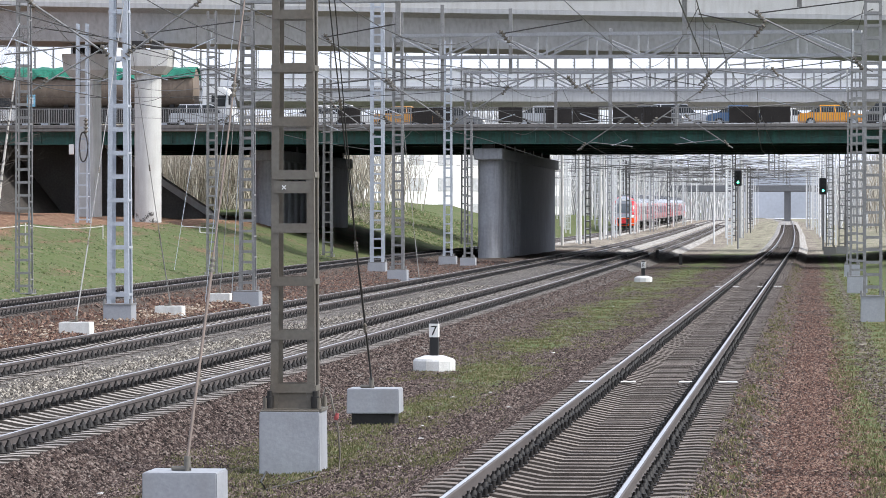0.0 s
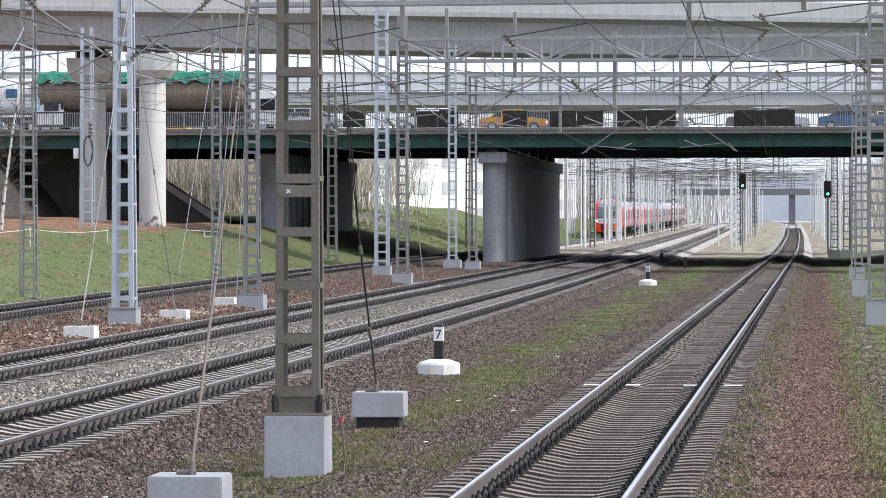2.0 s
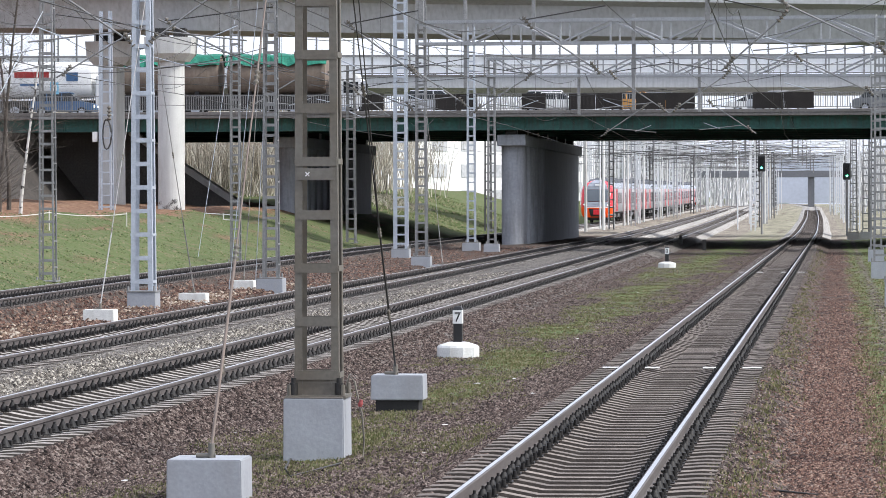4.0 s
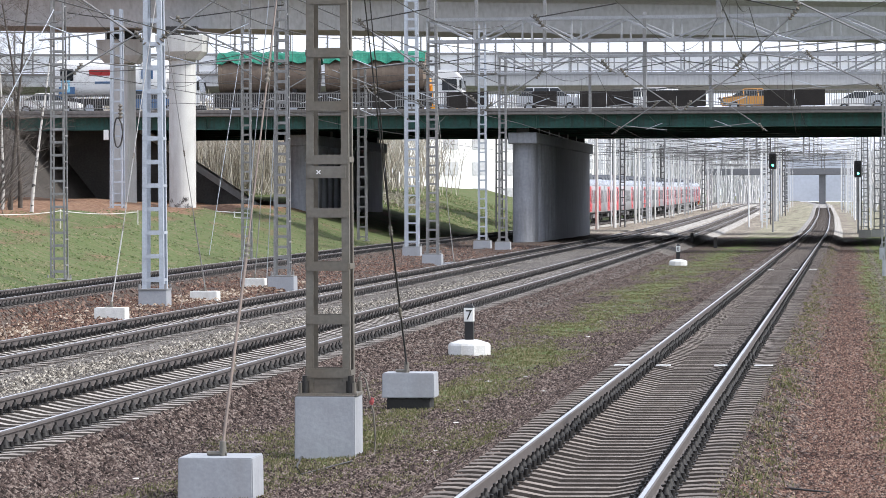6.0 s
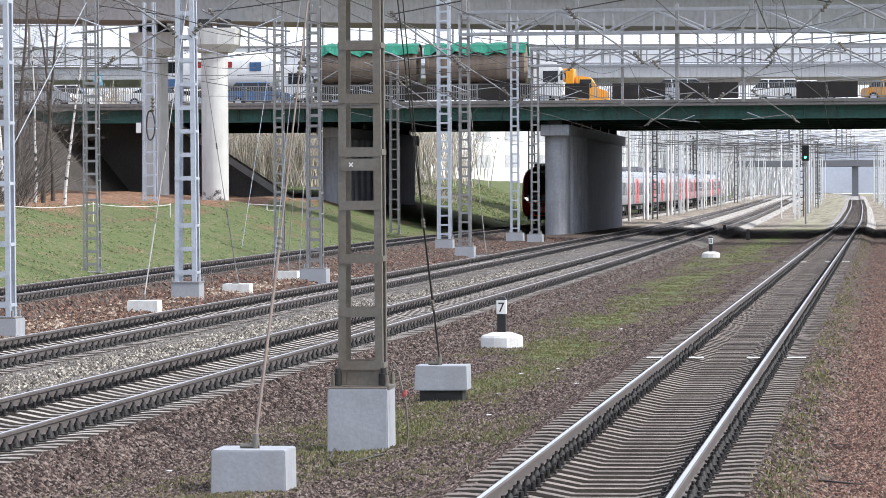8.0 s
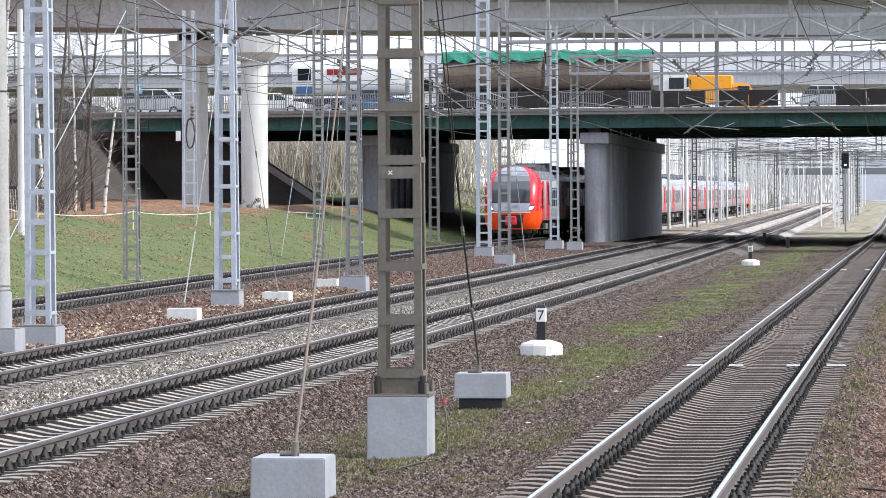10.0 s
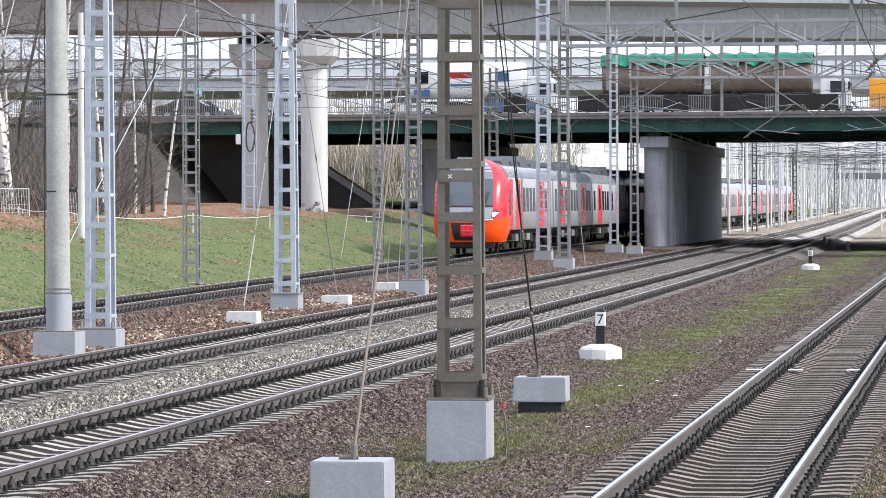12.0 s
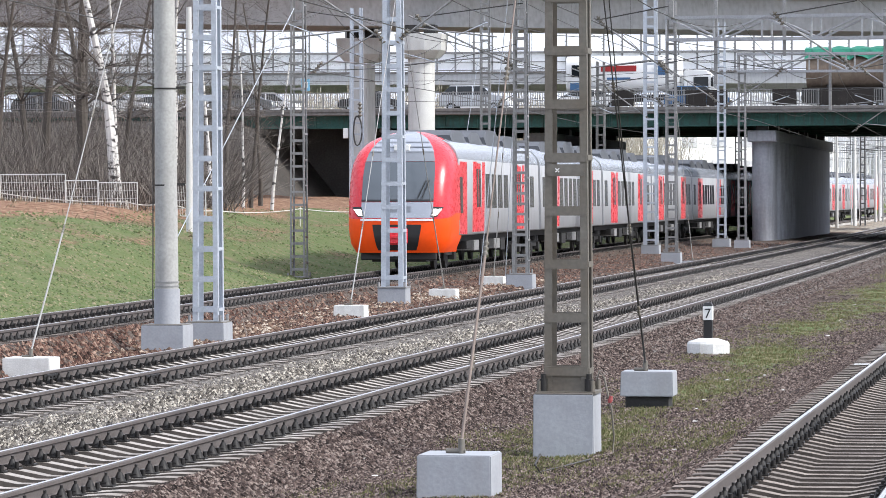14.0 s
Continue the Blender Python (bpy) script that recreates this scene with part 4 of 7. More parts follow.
mast(-27.2, 165.0, 0.0, 0.5, 0.46, 0.42, 12.0, 0.42, GREY_STEEL, "weathered grey lattice mast on the grass bank")
mast(-30.0, 226.0, 0.0, 0.5, 0.62, 0.5, 11.0, 0.62, GREY_STEEL, "weathered grey lattice mast before a bridge pier", leg=0.1)
# the pale mast that stands before the square column, with a loop of cable on it
PALE_MAST = mast(-39.2, 195.0, 0.0, 0.5, 0.72, 0.6, 10.8, 0.62, SILVER, "pale steel lattice mast with a cable loop before a bridge column", leg=0.1)
bm = bmesh.new()
chain(bm, [(0.12 + 0.27 * math.sin(a) * (1 if a < 3.2 else 0.7), -0.5, 4.15 + 0.8 * math.cos(a)) for a in [2 * math.pi * k / 14 for k in range(15)]], 0.045, sides=5)
part("cable_loop", bm, WIRE, PALE_MAST, "dark hanging loop of cable")
bm = bmesh.new()
box(bm, -0.66, -0.45, 3.75, -0.4, -0.3, 4.3, 0.02)
part("junction_box", bm, WHITE, PALE_MAST, "small white junction box")
bm = bmesh.new()
ribbed(bm, (0.28, -0.5, 4.9), (0.28, -0.5, 5.7), 0.06, 0.14, 4)
part("insulator", bm, RUST_STEEL, PALE_MAST)
# masts on the far side of the straight track
mast(1.73, 147.5, 0.65, 0.80, 0.62, 0.5, 9.7, 0.36, GREY_STEEL, GRY, leg=0.08)
mast(1.70, 107.0, 0.72, 0.68, 0.55, 0.5, 10.5, 0.36, GREY_STEEL, GRY, leg=0.08)
mast(1.62, 43.0, 0.8, 0.76, 0.5, 0.45, 10.5, 0.63, RUST_STEEL, "brown painted steel lattice mast on a concrete block", leg=0.09)
# anchor blocks along them and their guys
for x, y, w, h, tx, ty, tz in ((-17.36, 85.6, 0.73, 0.27, -17.73, 93.8, 8.4), (-17.64, 99.9, 0.75, 0.24, -17.89, 94.2, 8.7), (-18.65, 114.7, 0.68, 0.27, -17.67, 112.8, 8.8), (-17.46, 59.2, 0.81, 0.34, -17.48, 68.2, 9.5), (-17.14, 159.4, 0.84, 0.37, -17.94, 159.1, 8.0)):
    foundation(x, y, land(x, y), w, h, label="low pale grey concrete anchor block", group="anchor blocks", d=w * 0.8, mat=WHITE_BLOCK if y < 150 else BLOCK)
    anchor_guy((x, y, land(x, y) + h), (tx, ty, tz), 0.0135, mat=PALE_GUY)
for a, b in (((-27.8, 108.0, 0), (-26.2, 119.8, 9)), ((-18.5, 116.0, 0), (-17.5, 112.8, 9.0)), ((-18.9, 113.3, 0), (-17.6, 112.5, 11)), ((-28.6, 163.0, 0), (-27.2, 165, 11))):
    bm = bmesh.new()
    tube(bm, (a[0], a[1], land(a[0], a[1]) - 0.05), b, 0.014, sides=5)
    solid("guy_wire", bm, SILVER, "thin pale guy wire running up to a mast", "guy wire", "guy wires")


def concrete_pole():
    x, y = -17.47, 68.4
    z = land(x, y)
    foundation(x, y, z, 0.82, 0.49)
    t = thing("concrete_pole", "tall pale concrete pole tied to a thinner one", "pole", at=pose(x, y, z + 0.5))
    bm = bmesh.new()
    tube(bm, (0, 0, 0), (0, 0, 0.68), 0.25, 0.25, sides=24)
    part("collar", bm, BLOCK, t)
    bm = bmesh.new()
    tube(bm, (0, 0, 0.68), (-0.06, 0, 12), 0.222, 0.17, sides=24)
    part("shaft", bm, POLE, t, "mottled grey concrete shaft")
    for zz in (0.72, 0.8):
        bm = bmesh.new()
        tube(bm, (0, 0, zz), (0, 0, zz + 0.025), 0.235, sides=24)
        part("band", bm, GREY_STEEL, t)
    for zz in (2.65, 4.5):
        bm = bmesh.new()
        tube(bm, (-0.02, 0, zz), (-0.02, 0, zz + 0.03), 0.215, sides=20)
        beam(bm, (0, 0, zz + 0.03), (0.34, 0.1, zz + 0.03), 0.05, 0.05)
        part("tie_bracket", bm, DARK_STEEL, t)
    bm = bmesh.new()
    chain(bm, [(-0.27, -0.05, 0.2), (-0.26, -0.05, 1.4), (-0.245, -0.05, 5), (-0.24, -0.05, 11)], 0.012)
    part("cable", bm, WIRE, t)
    x, y = -31.6, 127.0
    bm = bmesh.new()
    tube(bm, (0, 0, -0.3), (0, 0, 8.0), 0.13, 0.1, sides=12)
    solid("thin_pole", bm, CONCRETE, "thin pale concrete pole on the bank", "pole", m=pose(x, y, land(x, y)))


concrete_pole()


def marker_post(x, y, s, number):
    z = land(x, y)
    t = thing("marker_post", "black and white picket post in a whitewashed stone base", "marker post", "picket posts", at=pose(x, y, z))
    bm = bmesh.new()
    ring = [(0.42 * math.cos(a), 0.34 * math.sin(a)) for a in [math.pi * 2 * i / 10 for i in range(10)]]
    loft(bm, [[(px * k, py * k, zz) for px, py in ring] for k, zz in ((1.0, -0.1), (1.0, 0.19), (0.93, 0.235), (0.45, 0.3))], smooth=False)
    part("stone_base", bm, WHITE_BLOCK, t, "whitewashed chipped stone base")
    bm = bmesh.new()
    box(bm, -0.085, -0.085, 0.25, 0.085, 0.085, 0.66, 0.008)
    part("post", bm, BLACK, t, "black lower post")
    bm = bmesh.new()
    box(bm, -0.095, -0.095, 0.66, 0.095, 0.095, 0.93, 0.006)
    plate = part("number_block", bm, WHITE, t, "white number block")
    bm = bmesh.new()
    frustum(bm, (0.1, 0.1), (0.06, 0.06), 0.93, 1.0, 0.005)
    part("cap", bm, BLACK, t)
    for rz in (0,):
        cu = bpy.data.curves.new("number", "FONT")
        cu.body, cu.size, cu.extrude, cu.align_x = number, 0.27, 0.003, "CENTER"
        cu.materials.append(BLACK)
        o = new("number", cu)
        o.parent = plate
        o.matrix_basis = pose(0, -0.099, 0.70, 90, 0, 0)


marker_post(-7.43, 71.9, 1, "7")
marker_post(-7.92, 171.7, 1, "8")

# crossbeams over the tracks and the brackets below them
GREY_BEAM = material("light_grey_truss_steel", (0.40, 0.41, 0.42), 0.6, 0.1, var=0.2, scale=2, fine=15, bump=0.05)
portal("portal", -17.45, 112.6, 1.70, 107.6, 9.05, 0.95, ((5.0, 1.2, 1.6), (14.1, 1.0, 1.6), (17.6, 1.0, 0.8)), GREY_BEAM)
portal("portal", -18.03, 159.1, 1.73, 147.5, 9.05, 0.95, ((2.4, 1.8, 2.4), (6.0, 1.6, 1.2), (11.1, 0.7, 3.3)), GREY_BEAM)
portal("portal", -19.18, 204.1, 1.9, 188.0, 9.05, 0.95, ((6.5, 1.8, 2.6), (15.0, 1.8, 2.4)), GREY_BEAM)
portal("portal", -24.0, 322.0, 3.0, 322.0, 9.3, 0.9, ((8.0, 1.5, 2.5), (16.0, 1.5, 2.5)), GREY_BEAM)
mast(1.95, 188.0, 0.6, 0.8, 0.6, 0.5, 9.0, 0.45, GREY_STEEL, GRY, leg=0.08)
for x, y, z, dx in ((-12.6, 111.5, 7.6, -2.4), (-6.9, 110.0, 7.6, -2.6), (-3.4, 109.0, 7.7, 2.0), (-17.9, 93.7, 7.8, -2.6), (-17.9, 93.7, 7.8, 2.4), (-15.6, 156.0, 7.6, 2.8), (-15.6, 156.0, 7.9, -2.6), (-6.9, 152.0, 7.5, 2.6), (-6.9, 152.0, 7.5, -2.6), (-17.4, 112.8, 7.8, -3.6), (-25.8, 120.0, 8.0, 3.0), (-26.9, 165.0, 8.0, 3.0), (1.7, 107.0, 8.0, -3.6), (1.7, 147.5, 8.0, -3.6), (-12.7, 198.0, 7.4, 2.6), (-4.2, 192.0, 7.4, -2.6), (-18.0, 159.0, 7.8, -4.4), (-21.6, 181.0, 7.8, -2.4), (-17.4, 71.6, 7.9, -2.6)):
    cantilever(x, y, z, dx)


def overhead_lines():
    """Contact and messenger wires over each track, with droppers."""
    spans = {"a": (28, 60, 108, 148, 205, 322, 400, 480, 560), "b": (28, 62, 118, 160, 216, 322, 400, 480, 560), "c": (28, 66, 124, 176, 228, 322, 400, 480, 560), "d": (40, 77, 106, 127, 180, 205, 236, 322, 400, 480)}
    for k, ys in spans.items():
        t = thing("overhead_line", "dark contact and messenger wires above a track", "overhead wire", "overhead lines")
        con, mes, dro = [], [], bmesh.new()
        for i, (y0, y1) in enumerate(zip(ys[:-1], ys[1:])):
            s0, s1 = (0.3 if i % 2 else -0.3), (-0.3 if i % 2 else 0.3)
            p0 = Vector((track_x(k, y0) + s0, y0, 6.35 + grade(y0)))
            p1 = Vector((track_x(k, y1) + s1, y1, 6.35 + grade(y1)))
            con += [p0] if i < len(ys) - 2 else [p0, p1]
            curve = sag(p0 + Vector((0, 0, 1.9)), p1 + Vector((0, 0, 1.9)), 1.0, 10)
            mes += curve[:-1] if i < len(ys) - 2 else curve
            for j in (2, 4, 6, 8):
                q = p0.lerp(p1, j / 10)
                tube(dro, q, curve[j], 0.005, sides=3, caps=False)
        for name, pts in (("contact_wire", con), ("messenger_wire", mes)):
            bm = bmesh.new()
            chain(bm, pts, 0.012, sides=4)
            part(name, bm, WIRE, t)
        tagged(part("dropper", dro, WIRE, t), kind="stuff")
    feeders = (((-6.1, 43.0, 8.3), (-6.5, 240, 9.4), 0.8), ((-26, 120, 9.6), (-27.2, 165, 9.8), 0.6), ((-26, 120, 9.6), (-23, 55, 9.4), 0.8), ((-27.2, 165, 9.8), (-30, 226, 9.6), 0.5), ((-26, 120, 8.4), (-27.2, 165, 8.6), 0.8), ((-21.6, 181, 11), (-18, 159, 10.2), 0.3), ((-17.9, 94, 9.6), (-17.5, 113, 10), 0.3), ((-17.4, 72, 9.8), (-17.9, 94, 9.7), 0.4), ((-18, 159, 10.2), (-20.8, 209, 10.4), 0.5), ((1.7, 107, 10.4), (1.7, 147, 10.0), 0.4), ((1.6, 43, 9.0), (1.7, 107, 9.6), 0.7), ((-24, 140, 8.0), (-38, 206, 9.2), 0.3), ((-30, 170, 8.2), (-15, 156, 8.0), 0.2), ((-52, 200, 9.6), (-18, 190, 9.5), 0.5), ((-56, 150, 6.6), (-26.2, 120, 7.2), 0.7), ((-56, 155, 7.2), (-26.2, 120, 7.8), 0.6), ((-26.2, 120, 7.0), (-17.5, 112, 7.4), 0.3), ((-16, 156, 7.2), (-7, 152, 7.3), 0.15), ((-7, 152, 9.4), (1.7, 107, 8.6), 0.6), ((-12.6, 111, 7.4), (-6.9, 150, 8.6), 0.3), ((-3.4, 109, 8.8), (-6.9, 152, 8.8), 0.5), ((-15.6, 156, 8.4), (-17.5, 113, 8.8), 0.5), ((1.7, 147, 8.6), (-12.7, 198, 8.6), 0.5), ((-40, 205, 8.3), (-20, 181, 8.4), 0.4))
    for a, b, s in feeders:
        bm = bmesh.new()
        chain(bm, sag(a, b, s, 10), 0.012, sides=4)
        solid("feeder_wire", bm, WIRE, "dark overhead feeder wire strung between masts", "overhead wire", "feeder wires")


overhead_lines()


def signal(x, y, z, h, lit):
    t = thing("railway_signal", "black railway signal head showing a green light" if lit else "black railway signal head on a slim post", "signal", "railway signals", at=pose(x, y, z))
    bm = bmesh.new()
    tube(bm, (0, 0, 0), (0, 0, h), 0.09, sides=8)
    part("post", bm, GREY_STEEL, t)
    bm = bmesh.new()
    box(bm, -0.36, -0.12, h - 0.75, 0.36, 0.1, h + 0.75, 0.08)
    part("head", bm, BLACK, t, "black signal backing board")
    for i, zz in enumerate((0.4, 0.0, -0.4)):
        bm = bmesh.new()
        tube(bm, (0, -0.3, h + zz), (0, -0.12, h + zz), 0.15, sides=12, caps=False)
        part("hood", bm, BLACK, t)
    bm = bmesh.new()
    tube(bm, (0, -0.2, h - 0.4), (0, -0.14, h - 0.4), 0.1, sides=12)
    part("lens", bm, glowing("green_signal_light", (0.1, 1.0, 0.55), 6.0) if lit else BLACK, t, "lit green lens" if lit else "")


signal(-7.05, 345.0, -0.4, 6.7, True)
signal(0.85, 330.0, -0.4, 5.8, True)
for x, y, h in ((1.3, 300.0, 10.5), (2.35, 303.0, 10.5), (-8.5, 236.0, 0.7), (-10.8, 255.0, 0.8)):
    if h > 5:
        mast(x, y, 0.6, 1.0, 0.66, 0.55, h, 0.62, GREY_STEEL, GRY, leg=0.09)
    else:
        bm = bmesh.new()
        box(bm, -0.11, -0.11, -0.2, 0.11, 0.11, h, 0.01)
        solid("short_post", bm, DARK_STEEL, "short dark limit post beside the track", "post", "limit posts", m=pose(x, y, land(x, y)))

# ---------------------------------------------------------------- the red and grey electric train
T_RED = material("train_red", (0.66, 0.026, 0.04), 0.28, spec=0.5, var=0.06, scale=1, fine=6, bump=0)
T_ORANGE = material("train_orange", (0.90, 0.085, 0.008), 0.4, spec=0.2, var=0.06, scale=1, fine=6, bump=0)
T_GREY = material("train_silver_grey", (0.43, 0.44, 0.465), 0.55, 0.0, spec=0.2, var=0.08, scale=0.6, fine=8, bump=0, dirt=(0.2, 0.19, 0.18), dirt_amount=0.25)
T_LIGHT = material("train_light_silver", (0.37, 0.395, 0.44), 0.25, 0.35, var=0.06, bump=0)
T_ROOF = material("train_roof_gear", (0.075, 0.08, 0.09), 0.5, 0.1, var=0.15, bump=0)
T_DARK = material("train_underframe", (0.028, 0.027, 0.027), 0.7, 0.2, var=0.3, scale=2, fine=12, bump=0.1)
T_GLASS = material("tinted_glass", (0.012, 0.015, 0.018), 0.12, var=0.05, bump=0, spec=0.08)
T_SCREEN = material("windscreen_glass", (0.07, 0.085, 0.1), 0.05, var=0.05, bump=0, spec=0.9)
T_BAND = material("train_grey_trim", (0.2, 0.215, 0.24), 0.4, 0.2, var=0.1, bump=0)
T_LAMP = glowing("train_headlight", (1.0, 0.97, 0.9), 1.6)

NOSE_W = [(0.42, 1.5), (0.7, 1.66), (1.2, 1.74), (3.0, 1.74), (3.4, 1.69), (3.7, 1.58), (3.95, 1.4), (4.15, 1.15), (4.3, 0.82), (4.42, 0.35)]
NOSE_Y = [(0.42, 0.14), (0.8, 0.0), (1.5, 0.0), (2.1, 0.1), (2.8, 0.38), (3.4, 0.75), (3.8, 1.15), (4.1, 1.6), (4.3, 2.1), (4.42, 2.6)]


def nose_point(u, z, out=0.0):
    """A point of the cab's skin: u from -1 to 1 across the front, z the height."""
    w, y0 = knots(z, NOSE_W) + out, knots(z, NOSE_Y) - out
    th = math.pi / 2 * (1 - u)
    c, s = math.cos(th), math.sin(th)
    k = 2 / 4.2
    return Vector((w * math.copysign(abs(c) ** k, c), y0 + 1.6 * (1 - abs(s) ** k), z))


def nose_patch(bm, u0, u1, z0, z1, out, nu=14, nz=8, shape=None):
    rows = []
    for j in range(nz + 1):
        z = z0 + (z1 - z0) * j / nz
        a, b = (u0, u1) if shape is None else shape(j / nz)
        rows.append([bm.verts.new(nose_point(a + (b - a) * i / nu, z, out)) for i in range(nu + 1)])
    for r0, r1 in zip(rows[:-1], rows[1:]):
        for i in range(nu):
            f = bm.faces.new((r0[i], r0[i + 1], r1[i + 1], r1[i]))
            f.smooth = True


BODY = [(1.64, 0.95), (1.74, 1.0), (1.70, 3.5), (1.6, 3.8), (1.4, 4.02), (1.0, 4.2), (0.0, 4.28)]


def body_ring(y):
    half = [(x, z) for x, z in BODY]
    return [(x, y, z) for x, z in half] + [(-x, y, z) for x, z in half[-2::-1]]


def side_quad(bm, s, y0, y1, z0, z1, out=0.012, lean=0.0, mat=0, depth=0.01):
    """A flat panel on a side wall, leaning by lean metres towards its top."""
    x = s * (1.74 - 0.016 * (z0 - 1.0) + out)
    xt = s * (1.74 - 0.016 * (z1 - 1.0) + out)
    pts = [(x, y0, z0), (x, y1, z0), (xt, y1 + lean, z1), (xt, y0 + lean, z1)]
    inner = [(px - s * (depth + out), py, pz) for px, py, pz in pts]
    va, vb = [bm.verts.new(p) for p in pts], [bm.verts.new(p) for p in inner]
    bm.faces.new(va).material_index = mat
    for i in range(4):
        j = (i + 1) % 4
        bm.faces.new((va[i], vb[i], vb[j], va[j])).material_index = mat


def bogie(parent, y):
    bm = bmesh.new()
    for s in (-1, 1):
        box(bm, s * 1.0 - 0.08, y - 1.7, 0.45, s * 1.0 + 0.08, y + 1.7, 0.75, 0.02)
        for k in (-1.3, 1.3):
            box(bm, s * 1.05 - 0.12, y + k - 0.22, 0.3, s * 1.05 + 0.12, y + k + 0.22, 0.62, 0.02)
        box(bm, -1.0, y - 0.25, 0.5, 1.0, y + 0.25, 0.7)
        for k in (-0.35, 0.35):
            tube(bm, (s * 1.05, y + k, 0.7), (s * 1.05, y + k, 1.0), 0.2, sides=10)
    b = part("bogie", bm, T_DARK, parent, m=pose(0, 0, -0.18))
    for k in (-1.3, 1.3):
        for s in (-1, 1):
            bm = bmesh.new()
            tube(bm, (s * 0.73, y + k, 0.46), (s * 0.86, y + k, 0.46), 0.46, sides=18)
            part("wheel", bm, DARK_STEEL, b)


def train_car(kind, label):
    """kind: lead, middle or tail; the front end lies at y = 0, the car runs back along +y."""
    end = kind != "middle"
    L = 26.0 if end else 24.6
    t = thing("train_car", label, "train car", "cars of the train")
    y0 = 2.4 if end else 0.15
    bm = bmesh.new()
    loft(bm, [body_ring(y) for y in (y0, L - 0.35)])
    for f in bm.faces:
        if f.calc_center_median().z > 3.6:
            f.material_index = 1
    part("body", bm, [T_GREY, T_LIGHT], t)
    bm = bmesh.new()
    box(bm, -1.3, y0, 0.72, 1.3, L - 0.5, 0.96)
    part("underframe", bm, T_DARK, t)
    bm = bmesh.new()
    loft(bm, [[(x * 0.93, y, 0.98 + (z - 0.98) * 0.93) for x, yy, z in body_ring(0)] for y in (L - 0.4, L + 0.3)])
    part("gangway", bm, T_DARK, t, "black corrugated gangway")
    # boxes below the floor
    spots = (6.6, 8.6, 10.6, 12.4, 14.2, 16.0) if end else (6.3, 8.0, 10.2, 12.2, 14.3, 16.2)
    for i, y in enumerate(spots):
        for s in (-1, 1):
            bm = bmesh.new()
            d = 0.28 + 0.16 * ((i * 7) % 3) / 2
            box(bm, s * 1.2 - 0.32, y - 0.75, 0.75 - d, s * 1.2 + 0.32, y + 0.75 - 0.3 * (i % 2), 0.75, 0.02)
            part("equipment_box", bm, GREY_STEEL if i % 3 == 1 else T_DARK, t)
    bogie(t, 4.2 if end else 2.9)
    bogie(t, L - 3.2)
    # sides: red bands, doors and panes
    doors = (7.4, 19.2) if end else (5.2, 18.6)
    for s in (-1, 1):
        for d in doors:
            for a, b, lean in ((-1.75, -0.66, 0.5), (0.66, 1.35, 0.5)):
                bm = bmesh.new()
                side_quad(bm, s, d + a, d + b, 1.05, 3.45, 0.006, lean)
                part("red_band", bm, T_RED, t, "red slanted stripe")
            bm = bmesh.new()
            side_quad(bm, s, d - 0.65, d + 0.65, 1.05, 3.4, 0.012)
            dr = part("door", bm, T_RED, t, "red sliding door")
            for e in (-0.3, 0.32):
                bm = bmesh.new()
                side_quad(bm, s, d + e - 0.2, d + e + 0.2, 1.9, 3.2, 0.02)
                part("door_pane", bm, T_GLASS, dr)
        panes = []
        y = (4.6 if end else 0.9)
        while y < L - 2.0:
            if all(abs(y + 0.75 - d) > 2.45 for d in doors):
                panes.append(y)
                y += 1.72
            else:
                y += 0.4
        for y in panes:
            bm = bmesh.new()
            side_quad(bm, s, y, y + 1.22, 1.85, 3.05, 0.008)
            part("window_pane", bm, T_GLASS, t, "dark tinted window")
        for d in ((3.6,) if end else ()):
            bm = bmesh.new()
            side_quad(bm, s, 2.5, 4.3, 1.0, 3.42, 0.005, 0.25)
            part("red_band", bm, T_RED, t, "red slanted stripe")
            bm = bmesh.new()
            side_quad(bm, s, d - 0.9, d - 0.3, 1.7, 2.9, 0.012)
            part("cab_door_pane", bm, T_GLASS, t)
    # roof gear
    for i, (a, b, h) in enumerate(((4.6, 8.2, 0.3), (9.2, 12.6, 0.3), (13.6, 17.8, 0.46), (19.0, L - 2.2, 0.34))):
        bm = bmesh.new()
        loft(bm, [[(-1.25, y, 4.0), (1.25, y, 4.0), (1.1, y, 4.22 + h * k), (-1.1, y, 4.22 + h * k)] for y, k in ((a, 0.4), (a + 0.8, 1), (b - 0.8, 1), (b, 0.4))], smooth=False)
        part("roof_box", bm, T_ROOF, t)
    if not end:
        return t
    # the cab
    bm = bmesh.new()
    zs = [0.42, 0.55, 0.7, 0.9, 1.15, 1.5, 1.75, 2.1, 2.4, 2.7, 3.0, 3.3, 3.55, 3.72, 3.9, 4.06, 4.2, 4.32, 4.42]
    fr = [0.12, 0.24, 0.36, 0.48, 0.58, 0.66, 0.74, 0.82, 0.88, 0.93, 0.97, 0.99, 1.0]
    us = [2 / math.pi * math.asin(f ** 1.9) for f in fr]
    us = [-u for u in us[::-1]] + [0.0] + us
    rows = []
    for z in zs:
        rear_z = min(z, 4.27)
        bw = knots(z, [(0.5, 1.52), (0.95, 1.70), (1.0, 1.74), (3.5, 1.70), (3.8, 1.6), (4.02, 1.4), (4.2, 1.05), (4.68, 0.5)])
        pts = [Vector((-bw, 3.2, rear_z))] + [nose_point(u, z) for u in us] + [Vector((bw, 3.2, rear_z))]
        if z == 1.5:
            for p in pts:
                p.z += 0.14 * min(1.5, max(0, p.y))
        rows.append([bm.verts.new(p) for p in pts])
    mid = (len(us) + 1) / 2
